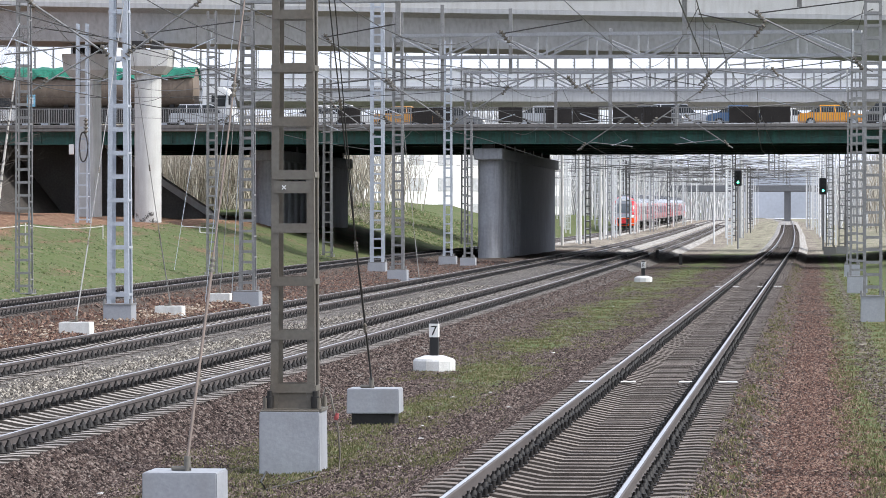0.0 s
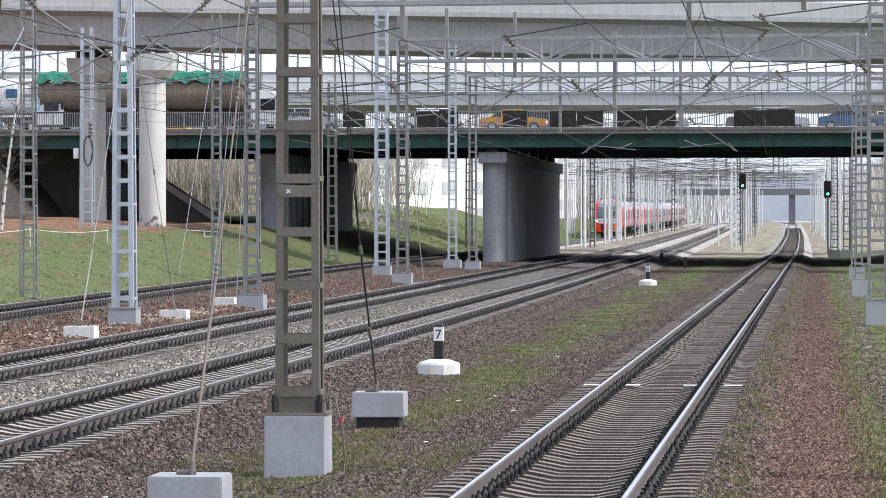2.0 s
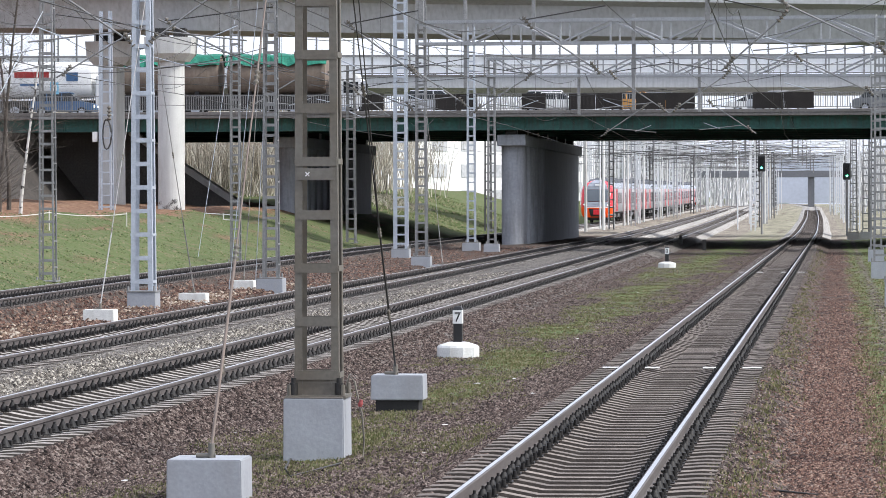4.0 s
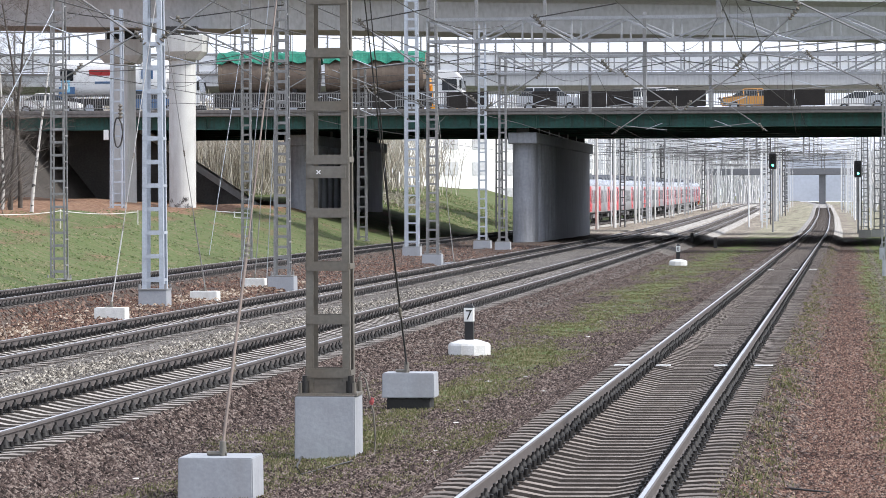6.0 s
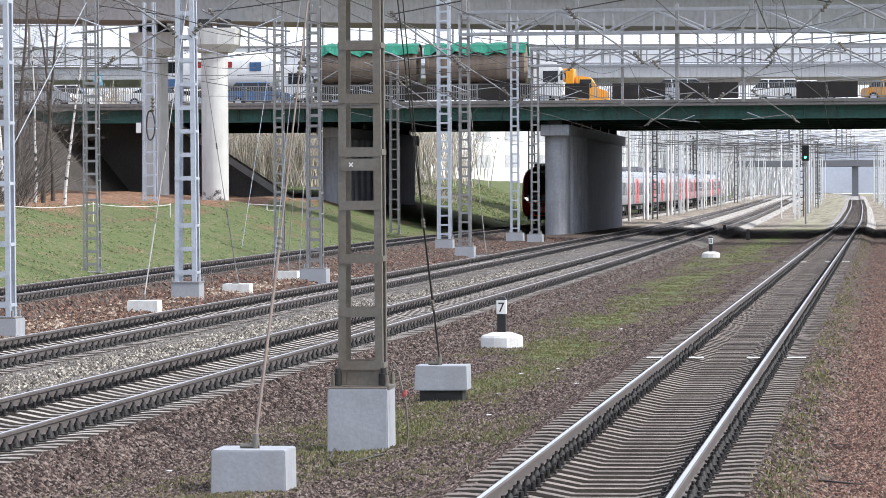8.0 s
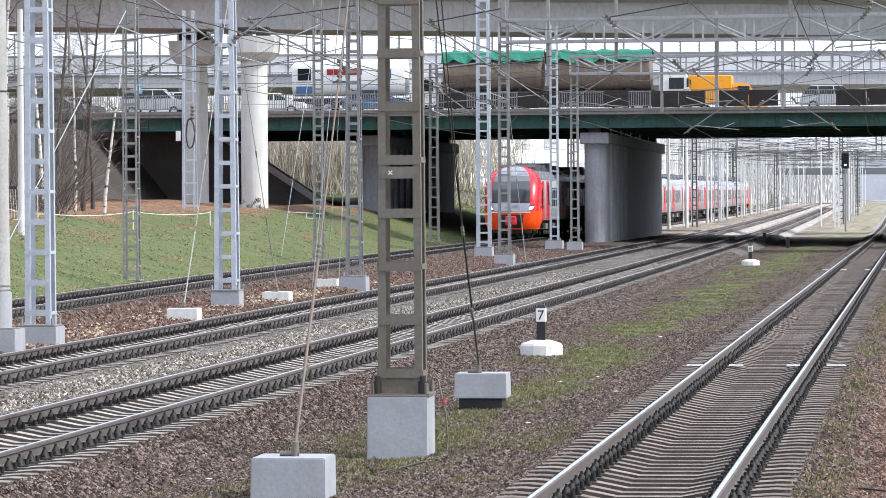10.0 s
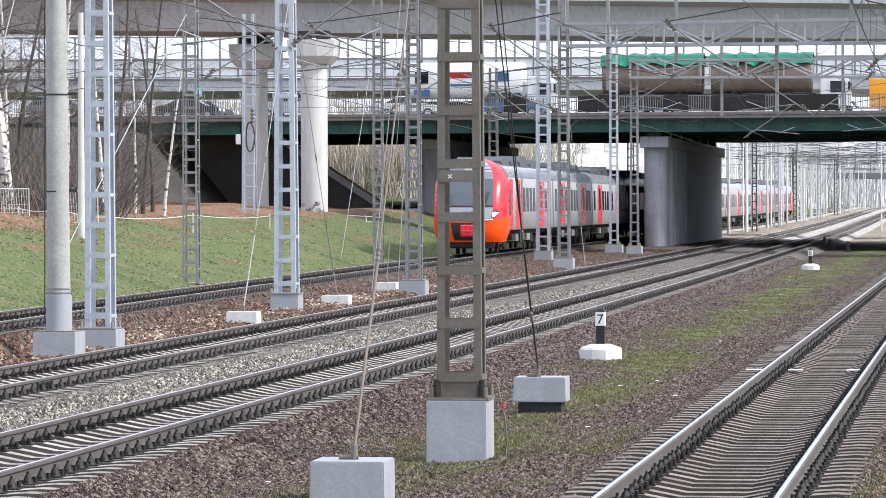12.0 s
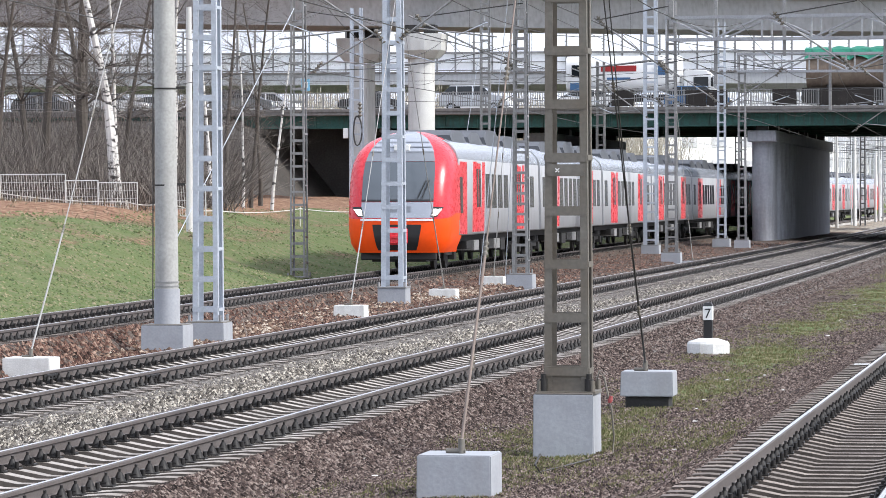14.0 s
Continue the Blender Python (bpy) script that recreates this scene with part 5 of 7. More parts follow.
    for j, (r0, r1) in enumerate(zip(rows[:-1], rows[1:])):
        for i in range(len(r0) - 1):
            f = bm.faces.new((r0[i], r0[i + 1], r1[i + 1], r1[i]))
            f.smooth = True
            if zs[j] > 3.7 and abs(i + 0.5 - mid) < 6.2:
                f.material_index = 2
            elif zs[j] < 1.45:
                f.material_index = 1
    f = bm.faces.new(rows[-1])
    f.material_index = 2
    cab = part("cab", bm, [T_RED, T_ORANGE, T_LIGHT], t, "rounded red cab with an orange lower front")
    bm = bmesh.new()
    nose_patch(bm, -0.29, 0.29, 2.16, 3.4, 0.014)
    part("windscreen", bm, T_SCREEN, cab, "large tinted windscreen")
    bm = bmesh.new()
    nose_patch(bm, -0.29, 0.29, 2.09, 2.16, 0.02, nz=2)
    part("windscreen_sill", bm, BLACK, cab)
    bm = bmesh.new()
    nose_patch(bm, -0.29, 0.29, 3.42, 3.72, 0.012, nz=4)
    part("destination_panel", bm, T_BAND, cab, "grey panel above the windscreen")
    for z in (3.41, 3.72, 3.88, 4.04):
        bm = bmesh.new()
        nose_patch(bm, -0.28, 0.28, z, z + 0.03, 0.03, nz=1)
        part("trim_line", bm, T_BAND, cab)
    # Plain white box for the white label above the cab front, no lamp
    bm = bmesh.new()
    box(bm, -0.26, knots(3.85, NOSE_Y) - 0.12, 3.76, 0.26, knots(3.85, NOSE_Y) + 0.3, 3.96, 0.02)
    part("roof_lamp", bm, WHITE, cab, "small white box on the cab roof")
    bm = bmesh.new()
    nose_patch(bm, -0.29, 0.29, 1.56, 2.07, 0.014, nz=4)
    part("front_panel", bm, T_LIGHT, cab, "silver front panel with a plain grey emblem")
    bm = bmesh.new()
    for k, w in ((-0.028, 0.014), (-0.012, 0.012), (0.002, 0.012), (0.016, 0.02)):
        nose_patch(bm, k, k + w, 1.74, 1.9 + k * 2, 0.02, nu=3, nz=1)
    part("emblem", bm, T_BAND, cab)
    bm = bmesh.new()
    nose_patch(bm, -0.3, 0.3, 1.46, 1.53, 0.024, nz=1)
    part("white_line", bm, WHITE, cab)
    bm = bmesh.new()
    nose_patch(bm, -0.1, 0.1, 0.5, 1.34, 0.016, nz=5, shape=lambda k: (-0.095 - 0.03 * k, 0.095 + 0.03 * k))
    part("coupler_recess", bm, BLACK, cab, "black coupler opening")
    bm = bmesh.new()
    box(bm, -0.36, -0.1, 0.68, 0.36, 0.1, 1.25, 0.06)
    box(bm, -0.3, -0.13, 0.9, 0.3, -0.09, 0.98, 0.01)
    part("coupler", bm, T_RED, cab, "dark red coupler cover")
    for s in (-1, 1):
        bm = bmesh.new()
        nose_patch(bm, s * 0.27, s * 0.5, 1.6, 1.92, 0.02, nu=6, nz=3, shape=lambda k, s=s: (s * (0.24 + 0.05 * k), s * (0.36 + 0.16 * k)))
        part("headlight_housing", bm, BLACK, cab)
        bm = bmesh.new()
        nose_patch(bm, s * 0.28, s * 0.46, 1.64, 1.85, 0.03, nu=5, nz=2, shape=lambda k, s=s: (s * (0.26 + 0.03 * k), s * (0.34 + 0.13 * k)))
        part("headlight", bm, T_LAMP, cab, "lit white headlight")
    for a in (0.16, 0.2):
        bm = bmesh.new()
        tube(bm, nose_point(a - 0.08, 2.2, 0.05), nose_point(a, 2.8, 0.06), 0.016, sides=5)
        part("wiper", bm, BLACK, cab)
    bm = bmesh.new()
    box(bm, -1.25, 0.35, 0.18, 1.25, 0.55, 0.55, 0.03)
    box(bm, -0.9, 0.5, 0.12, 0.9, 2.2, 0.3, 0.02)
    part("snow_guard", bm, T_DARK, cab)
    return t


RIDE = 0.18  # the car bodies ride this much higher on their bogies
TRAIN = []
_lead = train_car("lead", "red and orange leading train car with grey sides and dark windows")
_mid = train_car("middle", "grey train car with red slanted stripes and dark windows")


def make_train():
    at, order = 0.0, ("lead",) + ("middle",) * 10 + ("tail",)
    for i, k in enumerate(order):
        if i == 0:
            ob = _lead
        elif i == 1:
            ob = _mid
        else:
            ob = copy_thing(_mid if k == "middle" else _lead, pose(0, 0, 0))
        L = 24.6 if k == "middle" else 26.0
        TRAIN.append((ob, at, L, k == "tail"))
        at += L + 0.2


make_train()


def train_rows(start, L, turned):
    rows = []
    for i in range(29):
        t = i * 0.5
        nose = TRAIN_START - TRAIN_SPEED * t
        ya, yb = nose + start, nose + start + L
        a = Vector((track_x("d", ya), ya, grade(ya) + LIFT["d"] + RIDE))
        b = Vector((track_x("d", yb), yb, grade(yb) + LIFT["d"] + RIDE))
        yaw = -math.degrees(math.atan2(b.x - a.x, b.y - a.y))
        up = math.degrees(math.atan2(b.z - a.z, (b - a).length))
        rows.append((t, pose(b.x, b.y, b.z, 0, 0, yaw + 180) @ pose(0, 0, 0, -up) if turned else pose(a.x, a.y, a.z, 0, 0, yaw) @ pose(0, 0, 0, up)))
    return rows


TRAIN_START, TRAIN_SPEED = 501.2, 27.4

# ---------------------------------------------------------------- traffic on the road bridge
CAR_GLASS = material("car_glass", (0.015, 0.018, 0.02), 0.1, var=0.05, bump=0, spec=0.4)
TANK = material("brown_dusty_tank", (0.20, 0.155, 0.115), 0.7, var=0.2, scale=0.6, fine=6, bump=0.1, tint=(0.15, 0.11, 0.085), dirt=(0.3, 0.24, 0.18), dirt_amount=0.4)
NET = material("green_tarpaulin", (0.015, 0.20, 0.13), 0.8, var=0.35, scale=2, fine=9, bump=0.4)
LAMP = glowing("car_headlight", (1, 0.97, 0.9), 0.8)


def paint(name, c, rough=0.3):
    return material("car_paint_" + name, c, rough, 0.0, var=0.05, scale=0.8, fine=5, bump=0)


CAR_SIDE = {
    "sedan": ([(0, 0.35), (0, 0.72), (0.12, 0.85), (1.05, 0.98), (3.6, 1.0), (4.35, 0.92), (4.45, 0.7), (4.45, 0.35)], [(1.0, 0.97), (1.75, 1.42), (2.9, 1.45), (3.75, 0.99)]),
    "estate": ([(0, 0.38), (0, 0.75), (0.12, 0.9), (0.95, 1.05), (4.2, 1.1), (4.35, 1.0), (4.38, 0.7), (4.38, 0.38)], [(0.9, 1.04), (1.65, 1.6), (3.7, 1.62), (4.25, 1.08)]),
    "suv": ([(0, 0.45), (0, 0.9), (0.12, 1.05), (1.0, 1.18), (4.3, 1.22), (4.5, 1.1), (4.55, 0.8), (4.55, 0.45)], [(0.95, 1.17), (1.6, 1.75), (3.8, 1.78), (4.4, 1.2)]),
    "van": ([(0, 0.4), (0, 0.95), (0.2, 1.15), (0.9, 1.3), (5.2, 1.3), (5.25, 1.0), (5.25, 0.4)], [(0.8, 1.28), (1.5, 2.2), (5.1, 2.25), (5.22, 1.28)]),
}


def profile_solid(bm, pts, w_low, w_high, mat=0):
    """A side profile (y, z) with width narrowing with height."""
    z0, z1 = min(p[1] for p in pts), max(p[1] for p in pts)
    half = lambda z: w_low + (w_high - w_low) * (z - z0) / max(1e-6, z1 - z0)
    n = len(pts)
    L = [bm.verts.new((-half(z), y, z)) for y, z in pts]
    R = [bm.verts.new((half(z), y, z)) for y, z in pts]
    fs = [bm.faces.new(L), bm.faces.new(R[::-1])]
    for i in range(n):
        j = (i + 1) % n
        fs.append(bm.faces.new((L[j], L[i], R[i], R[j])))
    for f in fs:
        f.material_index = mat
    return fs


def wheel(parent, x, y, r, w=0.2):
    s = 1 if x > 0 else -1
    bm = bmesh.new()
    tube(bm, (x - s * w / 2, y, r), (x + s * w / 2, y, r), r, sides=16)
    wh = part("wheel", bm, RUBBER, parent)
    bm = bmesh.new()
    tube(bm, (x + s * (w / 2 - 0.02), y, r), (x + s * (w / 2 + 0.012), y, r), r * 0.62, sides=12)
    part("rim", bm, SILVER, wh)


def car(style, color, label):
    """Front at y = 0 looking along -y."""
    low, top = CAR_SIDE[style]
    p = paint(color, PAINTS[color])
    t = thing("car", label, "car", "cars on the bridge")
    bm = bmesh.new()
    profile_solid(bm, low, 0.86, 0.84)
    bmesh.ops.bevel(bm, geom=list(bm.edges), offset=0.05, segments=2, affect="EDGES")
    part("body", bm, p, t)
    bm = bmesh.new()
    profile_solid(bm, top, 0.82, 0.62)
    part("glasshouse", bm, CAR_GLASS, t, "tinted windows")
    bm = bmesh.new()
    (a, za), (b, zb) = top[1], top[2]
    box(bm, -0.63, a - 0.05, za - 0.03, 0.63, b + 0.06, zb + 0.03, 0.03)
    part("roof", bm, p, t)
    for y in (0.42 * (top[0][0] + top[3][0]), 0.62 * (top[0][0] + top[3][0])):
        bm = bmesh.new()
        for s in (-1, 1):
            beam(bm, (s * 0.835, y, top[0][1] - 0.02), (s * 0.64, y + 0.05, zb), 0.05, 0.1)
        part("pillar", bm, p, t)
    for s in (-1, 1):
        for y in (0.82, low[-1][0] - 0.85):
            wheel(t, s * 0.76, y, 0.33)
        bm = bmesh.new()
        box(bm, s * 0.62 - 0.16, -0.02, low[1][1] - 0.14, s * 0.62 + 0.16, 0.08, low[1][1] + 0.02, 0.02)
        part("headlight", bm, LAMP, t)
    return t


PAINTS = {"white": (0.75, 0.75, 0.74), "silver": (0.48, 0.5, 0.53), "grey": (0.14, 0.15, 0.16), "black": (0.015, 0.016, 0.018), "blue": (0.05, 0.12, 0.24), "yellow": (0.85, 0.36, 0.02), "red": (0.3, 0.02, 0.02), "beige": (0.45, 0.4, 0.33), "ochre": (0.6, 0.29, 0.06)}


def cab_over(t, color, w=1.22, h=2.9, z0=0.6):
    """A lorry's cab with windscreen, side panes, lamps and wheels."""
    p = paint(color, PAINTS[color])
    bm = bmesh.new()
    profile_solid(bm, [(0, z0), (0, 1.5), (0.12, 2.4), (0.5, h), (1.9, h + 0.1), (2.0, h), (2.0, z0)], w, w - 0.08)
    bmesh.ops.bevel(bm, geom=list(bm.edges), offset=0.07, segments=2, affect="EDGES")
    cab = part("cab", bm, p, t)
    bm = bmesh.new()
    v = [bm.verts.new(q) for q in ((-w + 0.12, -0.012, 1.62), (w - 0.12, -0.012, 1.62), (w - 0.2, 0.11, 2.45), (-w + 0.2, 0.11, 2.45))]
    bm.faces.new(v)
    part("windscreen", bm, CAR_GLASS, cab)
    for s in (-1, 1):
        bm = bmesh.new()
        box(bm, s * w - 0.02, 0.35, 1.6, s * w + 0.012, 1.35, 2.35, 0.01)
        part("side_window", bm, CAR_GLASS, cab)
        bm = bmesh.new()
        box(bm, s * (w + 0.12) - 0.08, 0.02, 1.7, s * (w + 0.12) + 0.08, 0.16, 2.3, 0.02)
        part("mirror", bm, BLACK, cab)
        bm = bmesh.new()
        box(bm, s * 0.85 - 0.2, -0.03, 0.75, s * 0.85 + 0.2, 0.05, 0.98, 0.02)
        part("headlight", bm, LAMP, cab)
    bm = bmesh.new()
    box(bm, -w, -0.05, 0.35, w, 0.3, 0.7, 0.04)
    part("bumper", bm, T_DARK, cab)
    for s in (-1, 1):
        wheel(t, s * 1.0, 1.25, 0.5, 0.3)


def tank_lorry():
    """A white-cabbed lorry with two long brown tanks below green tarpaulin."""
    t = thing("tank_lorry", "lorry with two dusty brown tanks under green tarpaulin", "lorry")
    cab_over(t, "white", h=2.9)
    bm = bmesh.new()
    box(bm, -0.9, 1.6, 0.75, 0.9, 17.0, 1.05, 0.03)
    part("chassis", bm, T_DARK, t)
    # Added skirts: a dark band that closes the view below the tanks
    for e in (-1, 1):
        bm = bmesh.new()
        box(bm, e * 1.17 - 0.02, 2.3, 0.5, e * 1.17 + 0.02, 16.9, 1.55, 0.01)
        part("side_skirt", bm, T_DARK, t, "dark side skirt filling the gap under the tanks")
    for a, b in ((2.6, 9.3), (9.9, 16.6)):
        bm = bmesh.new()
        tube(bm, (0, a, 2.8), (0, b, 2.8), 1.38, sides=32)
        tank = part("tank", bm, TANK, t, "dusty brown cylindrical tank")
        for y in (a + 0.05, b - 0.25):
            bm = bmesh.new()
            tube(bm, (0, y, 2.8), (0, y + 0.2, 2.8), 1.43, sides=32)
            part("tank_rim", bm, TANK, tank)
        bm = bmesh.new()
        sec = []
        n = 16
        for i in range(n + 1):
            y = a - 0.1 + (b - a + 0.2) * i / n
            wob = 0.12 * math.sin(i * 1.9) + 0.08 * math.sin(i * 4.1)
            ring = [(-1.46, y, 3.55 + wob), (-0.9, y, 4.15), (0, y, 4.32 + wob * 0.4), (0.9, y, 4.15), (1.46, y, 3.5 - wob)]
            sec.append(ring + [(px * 0.98, py, pz - 0.03) for px, py, pz in ring[::-1]])
        loft(bm, sec, smooth=False)
        part("tarpaulin", bm, NET, tank, "green tarpaulin draped over the tank")
        for y in (a + 1.5, b - 1.5):
            bm = bmesh.new()
            box(bm, -1.1, y - 0.15, 1.0, 1.1, y + 0.15, 1.75, 0.02)
            part("cradle", bm, T_DARK, tank)
    for y in (3.4, 4.7, 11.5, 12.8, 14.1, 15.4):
        for s in (-1, 1):
            wheel(t, s * 1.0, y, 0.5, 0.3)
    return t


def white_lorry():
    t = thing("white_lorry", "white lorry with a rounded body and red and blue lettering", "lorry")
    cab_over(t, "white", h=2.8)
    bm = bmesh.new()
    ring = [(1.25 * math.copysign(abs(math.cos(a)) ** 0.55, math.cos(a)), 2.6 + 1.25 * math.copysign(abs(math.sin(a)) ** 0.55, math.sin(a))) for a in [2 * math.pi * i / 28 for i in range(28)]]
    loft(bm, [[(x * k, y, 2.6 + (z - 2.6) * k) for x, z in ring] for y, k in ((2.3, 0.96), (2.45, 1), (9.8, 1), (10.0, 0.96))])
    body = part("cargo_body", bm, paint("white", PAINTS["white"]), t)
    bm = bmesh.new()
    box(bm, -0.9, 1.6, 0.75, 0.9, 10.0, 1.2, 0.03)
    part("chassis", bm, T_DARK, t)
    red, blue = paint("red", PAINTS["red"]), paint("blue", PAINTS["blue"])
    bars = ((-1, 5.2, 7.6, 2.75, 3.15, red), (-1, 5.6, 7.2, 2.2, 2.35, blue), (-1, 8.6, 9.7, 1.5, 2.0, blue), (-1, 8.7, 9.6, 2.4, 3.2, T_GLASS), (-1, 3.2, 4.0, 2.5, 3.1, blue))
    for s, a, b, z0, z1, m in bars:
        bm = bmesh.new()
        box(bm, s * 1.262 - 0.01, a, z0, s * 1.262 + 0.012, b, z1, 0.004)
        part("lettering_bar", bm, m, body)
    for y in (3.4, 7.6, 8.8):
        for s in (-1, 1):
            wheel(t, s * 1.0, y, 0.5, 0.3)
    return t


def yellow_lorry():
    t = thing("yellow_lorry", "small yellow lorry with a yellow box body", "lorry")
    p = paint("yellow", PAINTS["yellow"])
    bm = bmesh.new()
    profile_solid(bm, [(0, 0.5), (0, 1.05), (0.15, 1.2), (0.8, 1.35), (1.3, 2.15), (2.3, 2.25), (2.3, 0.5)], 1.0, 0.85)
    bmesh.ops.bevel(bm, geom=list(bm.edges), offset=0.06, segments=2, affect="EDGES")
    cab = part("cab", bm, p, t)
    bm = bmesh.new()
    v = [bm.verts.new(q) for q in ((-0.8, 0.86, 1.4), (0.8, 0.86, 1.4), (0.74, 1.27, 2.05), (-0.74, 1.27, 2.05))]
    bm.faces.new(v)
    part("windscreen", bm, CAR_GLASS, cab)
    for s in (-1, 1):
        bm = bmesh.new()
        box(bm, s * 0.9 - 0.03, 1.2, 1.4, s * 0.9 + 0.06, 2.0, 2.0, 0.01)
        part("side_window", bm, CAR_GLASS, cab)
    bm = bmesh.new()
    box(bm, -1.05, 2.4, 0.8, 1.05, 5.4, 2.75, 0.05)
    part("box_body", bm, p, t)
    for y in (0.95, 4.3):
        for s in (-1, 1):
            wheel(t, s * 0.85, y, 0.38, 0.24)
    return t


DECK_Z = 8.502
TRAFFIC = []


def make_traffic():
    """Lanes: distance, speed; each vehicle: kind, colour, where its front is at the start."""
    protos = {}
    near = [(-100, "sedan", "white"), (-91, "estate", "grey"), (-82, "sedan", "black"), (-75, "suv", "silver"), (-67, "sedan", "white"), (-60, "estate", "blue"), (-38.5, "estate", "silver"), (-30.5, "sedan", "white"), (-24.9, "sedan", "ochre"), (-15.5, "sedan", "silver"), (-8.6, "sedan", "grey"), (-2.6, "sedan", "blue"), (3.4, "sedan", "yellow"), (9, "sedan", "white")]
    far = [(-104, "suv", "black"), (-96, "sedan", "silver"), (-88, "estate", "white"), (-80, "sedan", "grey"), (-73, "suv", "white"), (-66, "sedan", "silver"), (-30.0, "suv", "white"), (-22.5, "estate", "grey"), (-16.0, "sedan", "white"), (-7.0, "suv", "silver"), (0.5, "sedan", "white"), (8, "suv", "black")]
    for lane, (y, rows) in enumerate(((243.4, near), (250.6, far))):
        for x0, style, color in rows:
            key = (style, color)
            kind = {"suv": "tall car", "estate": "estate car", "sedan": "saloon car"}[style]
            label = "%s %s in the queue on the road bridge" % (color, kind)
            if key not in protos:
                protos[key] = ob = car(style, color, label)
            else:
                ob = copy_thing(protos[key], pose(0, 0, 0))
            speed = (3.5 if x0 > -45 else 2.6) * (1.0 if lane == 0 else 0.92)
            TRAFFIC.append((ob, y, x0, speed))


make_traffic()
TANK_LORRY, WHITE_LORRY, YELLOW_LORRY = tank_lorry(), white_lorry(), yellow_lorry()

# ---------------------------------------------------------------- trees, scrub and fence on the bank
BARK = material("grey_bark", (0.10, 0.085, 0.072), 0.95, var=0.35, scale=3, fine=14, bump=0.5)
TWIG = island_material("bare_twigs", [(0.045, 0.04, 0.036), (0.115, 0.1, 0.09), (0.26, 0.235, 0.21)])
STRAW = island_material("dry_stems", [(0.11, 0.085, 0.06), (0.24, 0.19, 0.13), (0.38, 0.32, 0.22)])
# Sunlight and glare behind the bridge are put into these pale colours
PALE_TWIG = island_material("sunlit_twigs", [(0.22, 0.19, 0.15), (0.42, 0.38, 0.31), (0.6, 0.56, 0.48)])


# Distance haze is mixed into the greys of these twigs
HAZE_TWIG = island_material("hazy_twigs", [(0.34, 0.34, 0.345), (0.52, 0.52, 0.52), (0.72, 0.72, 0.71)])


def birch_bark():
    m = bpy.data.materials.new("birch_bark")
    m.use_nodes = True
    n, ln = m.node_tree.nodes, m.node_tree.links
    b = n["Principled BSDF"]
    b.inputs["Roughness"].default_value = 0.85
    geo = n.new("ShaderNodeNewGeometry")
    mp = n.new("ShaderNodeMapping")
    mp.inputs["Scale"].default_value = (4, 4, 9)
    ln.new(geo.outputs["Position"], mp.inputs[0])
    t = n.new("ShaderNodeTexNoise")
    t.inputs["Scale"].default_value, t.inputs["Detail"].default_value = 0.7, 5
    ln.new(mp.outputs[0], t.inputs["Vector"])
    r = n.new("ShaderNodeValToRGB")
    r.color_ramp.elements[0].position, r.color_ramp.elements[0].color = 0.37, (0.045, 0.04, 0.038, 1)
    r.color_ramp.elements[1].position, r.color_ramp.elements[1].color = 0.47, (0.58, 0.56, 0.53, 1)
    ln.new(t.outputs[0], r.inputs[0])
    ln.new(r.outputs[0], b.inputs["Base Color"])
    return m


BIRCH = birch_bark()


def limb(verts, faces, a, b, r0, r1, sides):
    d = (b - a).normalized()
    u = d.orthogonal().normalized()
    v = d.cross(u)
    k = len(verts)
    for c, r in ((a, r0), (b, r1)):
        for i in range(sides):
            w = 2 * math.pi * i / sides
            verts.append(c + u * (r * math.cos(w)) + v * (r * math.sin(w)))
    for i in range(sides):
        j = (i + 1) % sides
        faces.append((k + i, k + j, k + sides + j, k + sides + i))


def grow(rng, verts, faces, p, d, length, r, level, deepest, droop):
    """Adds a limb in segments, with side limbs on it."""
    n = 5 if level < 2 else 3
    for i in range(n):
        q = p + d * (length / n)
        r1 = r * (0.86 if level == 0 else 0.75)
        limb(verts, faces, p, q, r, r1, 6 if level == 0 else (4 if level == 1 else 3))
        if level < deepest and (level > 0 or i > 0):
            for _ in range(2 if level < 2 else 3):
                side = Vector((rng.uniform(-1, 1), rng.uniform(-1, 1), rng.uniform(-0.3, 0.6)))
                nd = (d * 0.55 + side * 0.75 + Vector((0, 0, 0.12))).normalized()
                grow(rng, verts, faces, q, nd, length * rng.uniform(0.32, 0.55), r1 * 0.45, level + 1, deepest, droop)
        p, r = q, r1
        d = (d + Vector((rng.uniform(-0.18, 0.18), rng.uniform(-0.18, 0.18), -droop if level else 0.03))).normalized()


def bare_tree(x, y, h, r, lean, seed, birch, label):
    rng = random.Random(seed)
    t = thing("tree", label, "tree", "bare trees on the bank", at=pose(x, y, land(x, y) - 0.2))
    tv, tf, cv, cf = [], [], [], []
    p, d = Vector((0, 0, 0)), Vector((lean, 0, 1)).normalized()
    n = 9
    rr = r
    for i in range(n):
        q = p + d * (h / n)
        r1 = rr * 0.87
        limb(tv, tf, p, q, rr, r1, 9)
        if i >= 2:
            for _ in range(5):
                a = rng.uniform(0, 2 * math.pi)
                nd = Vector((math.cos(a), math.sin(a), rng.uniform(0.1, 0.9))).normalized()
                grow(rng, cv, cf, q, nd, h * rng.uniform(0.16, 0.32) * (1.1 - i / n * 0.6), r1 * 0.34, 1, 3, 0.06)
        d = (d + Vector((rng.uniform(-0.07, 0.07), rng.uniform(-0.07, 0.07), 0.05))).normalized()
        p, rr = q, r1
    for name, v, f, m in (("trunk", tv, tf, BIRCH if birch else BARK), ("crown", cv, cf, TWIG)):
        me = bpy.data.meshes.new(name)
        me.from_pydata(v, [], f)
        me.materials.append(m)
        part(name, me, None, t)


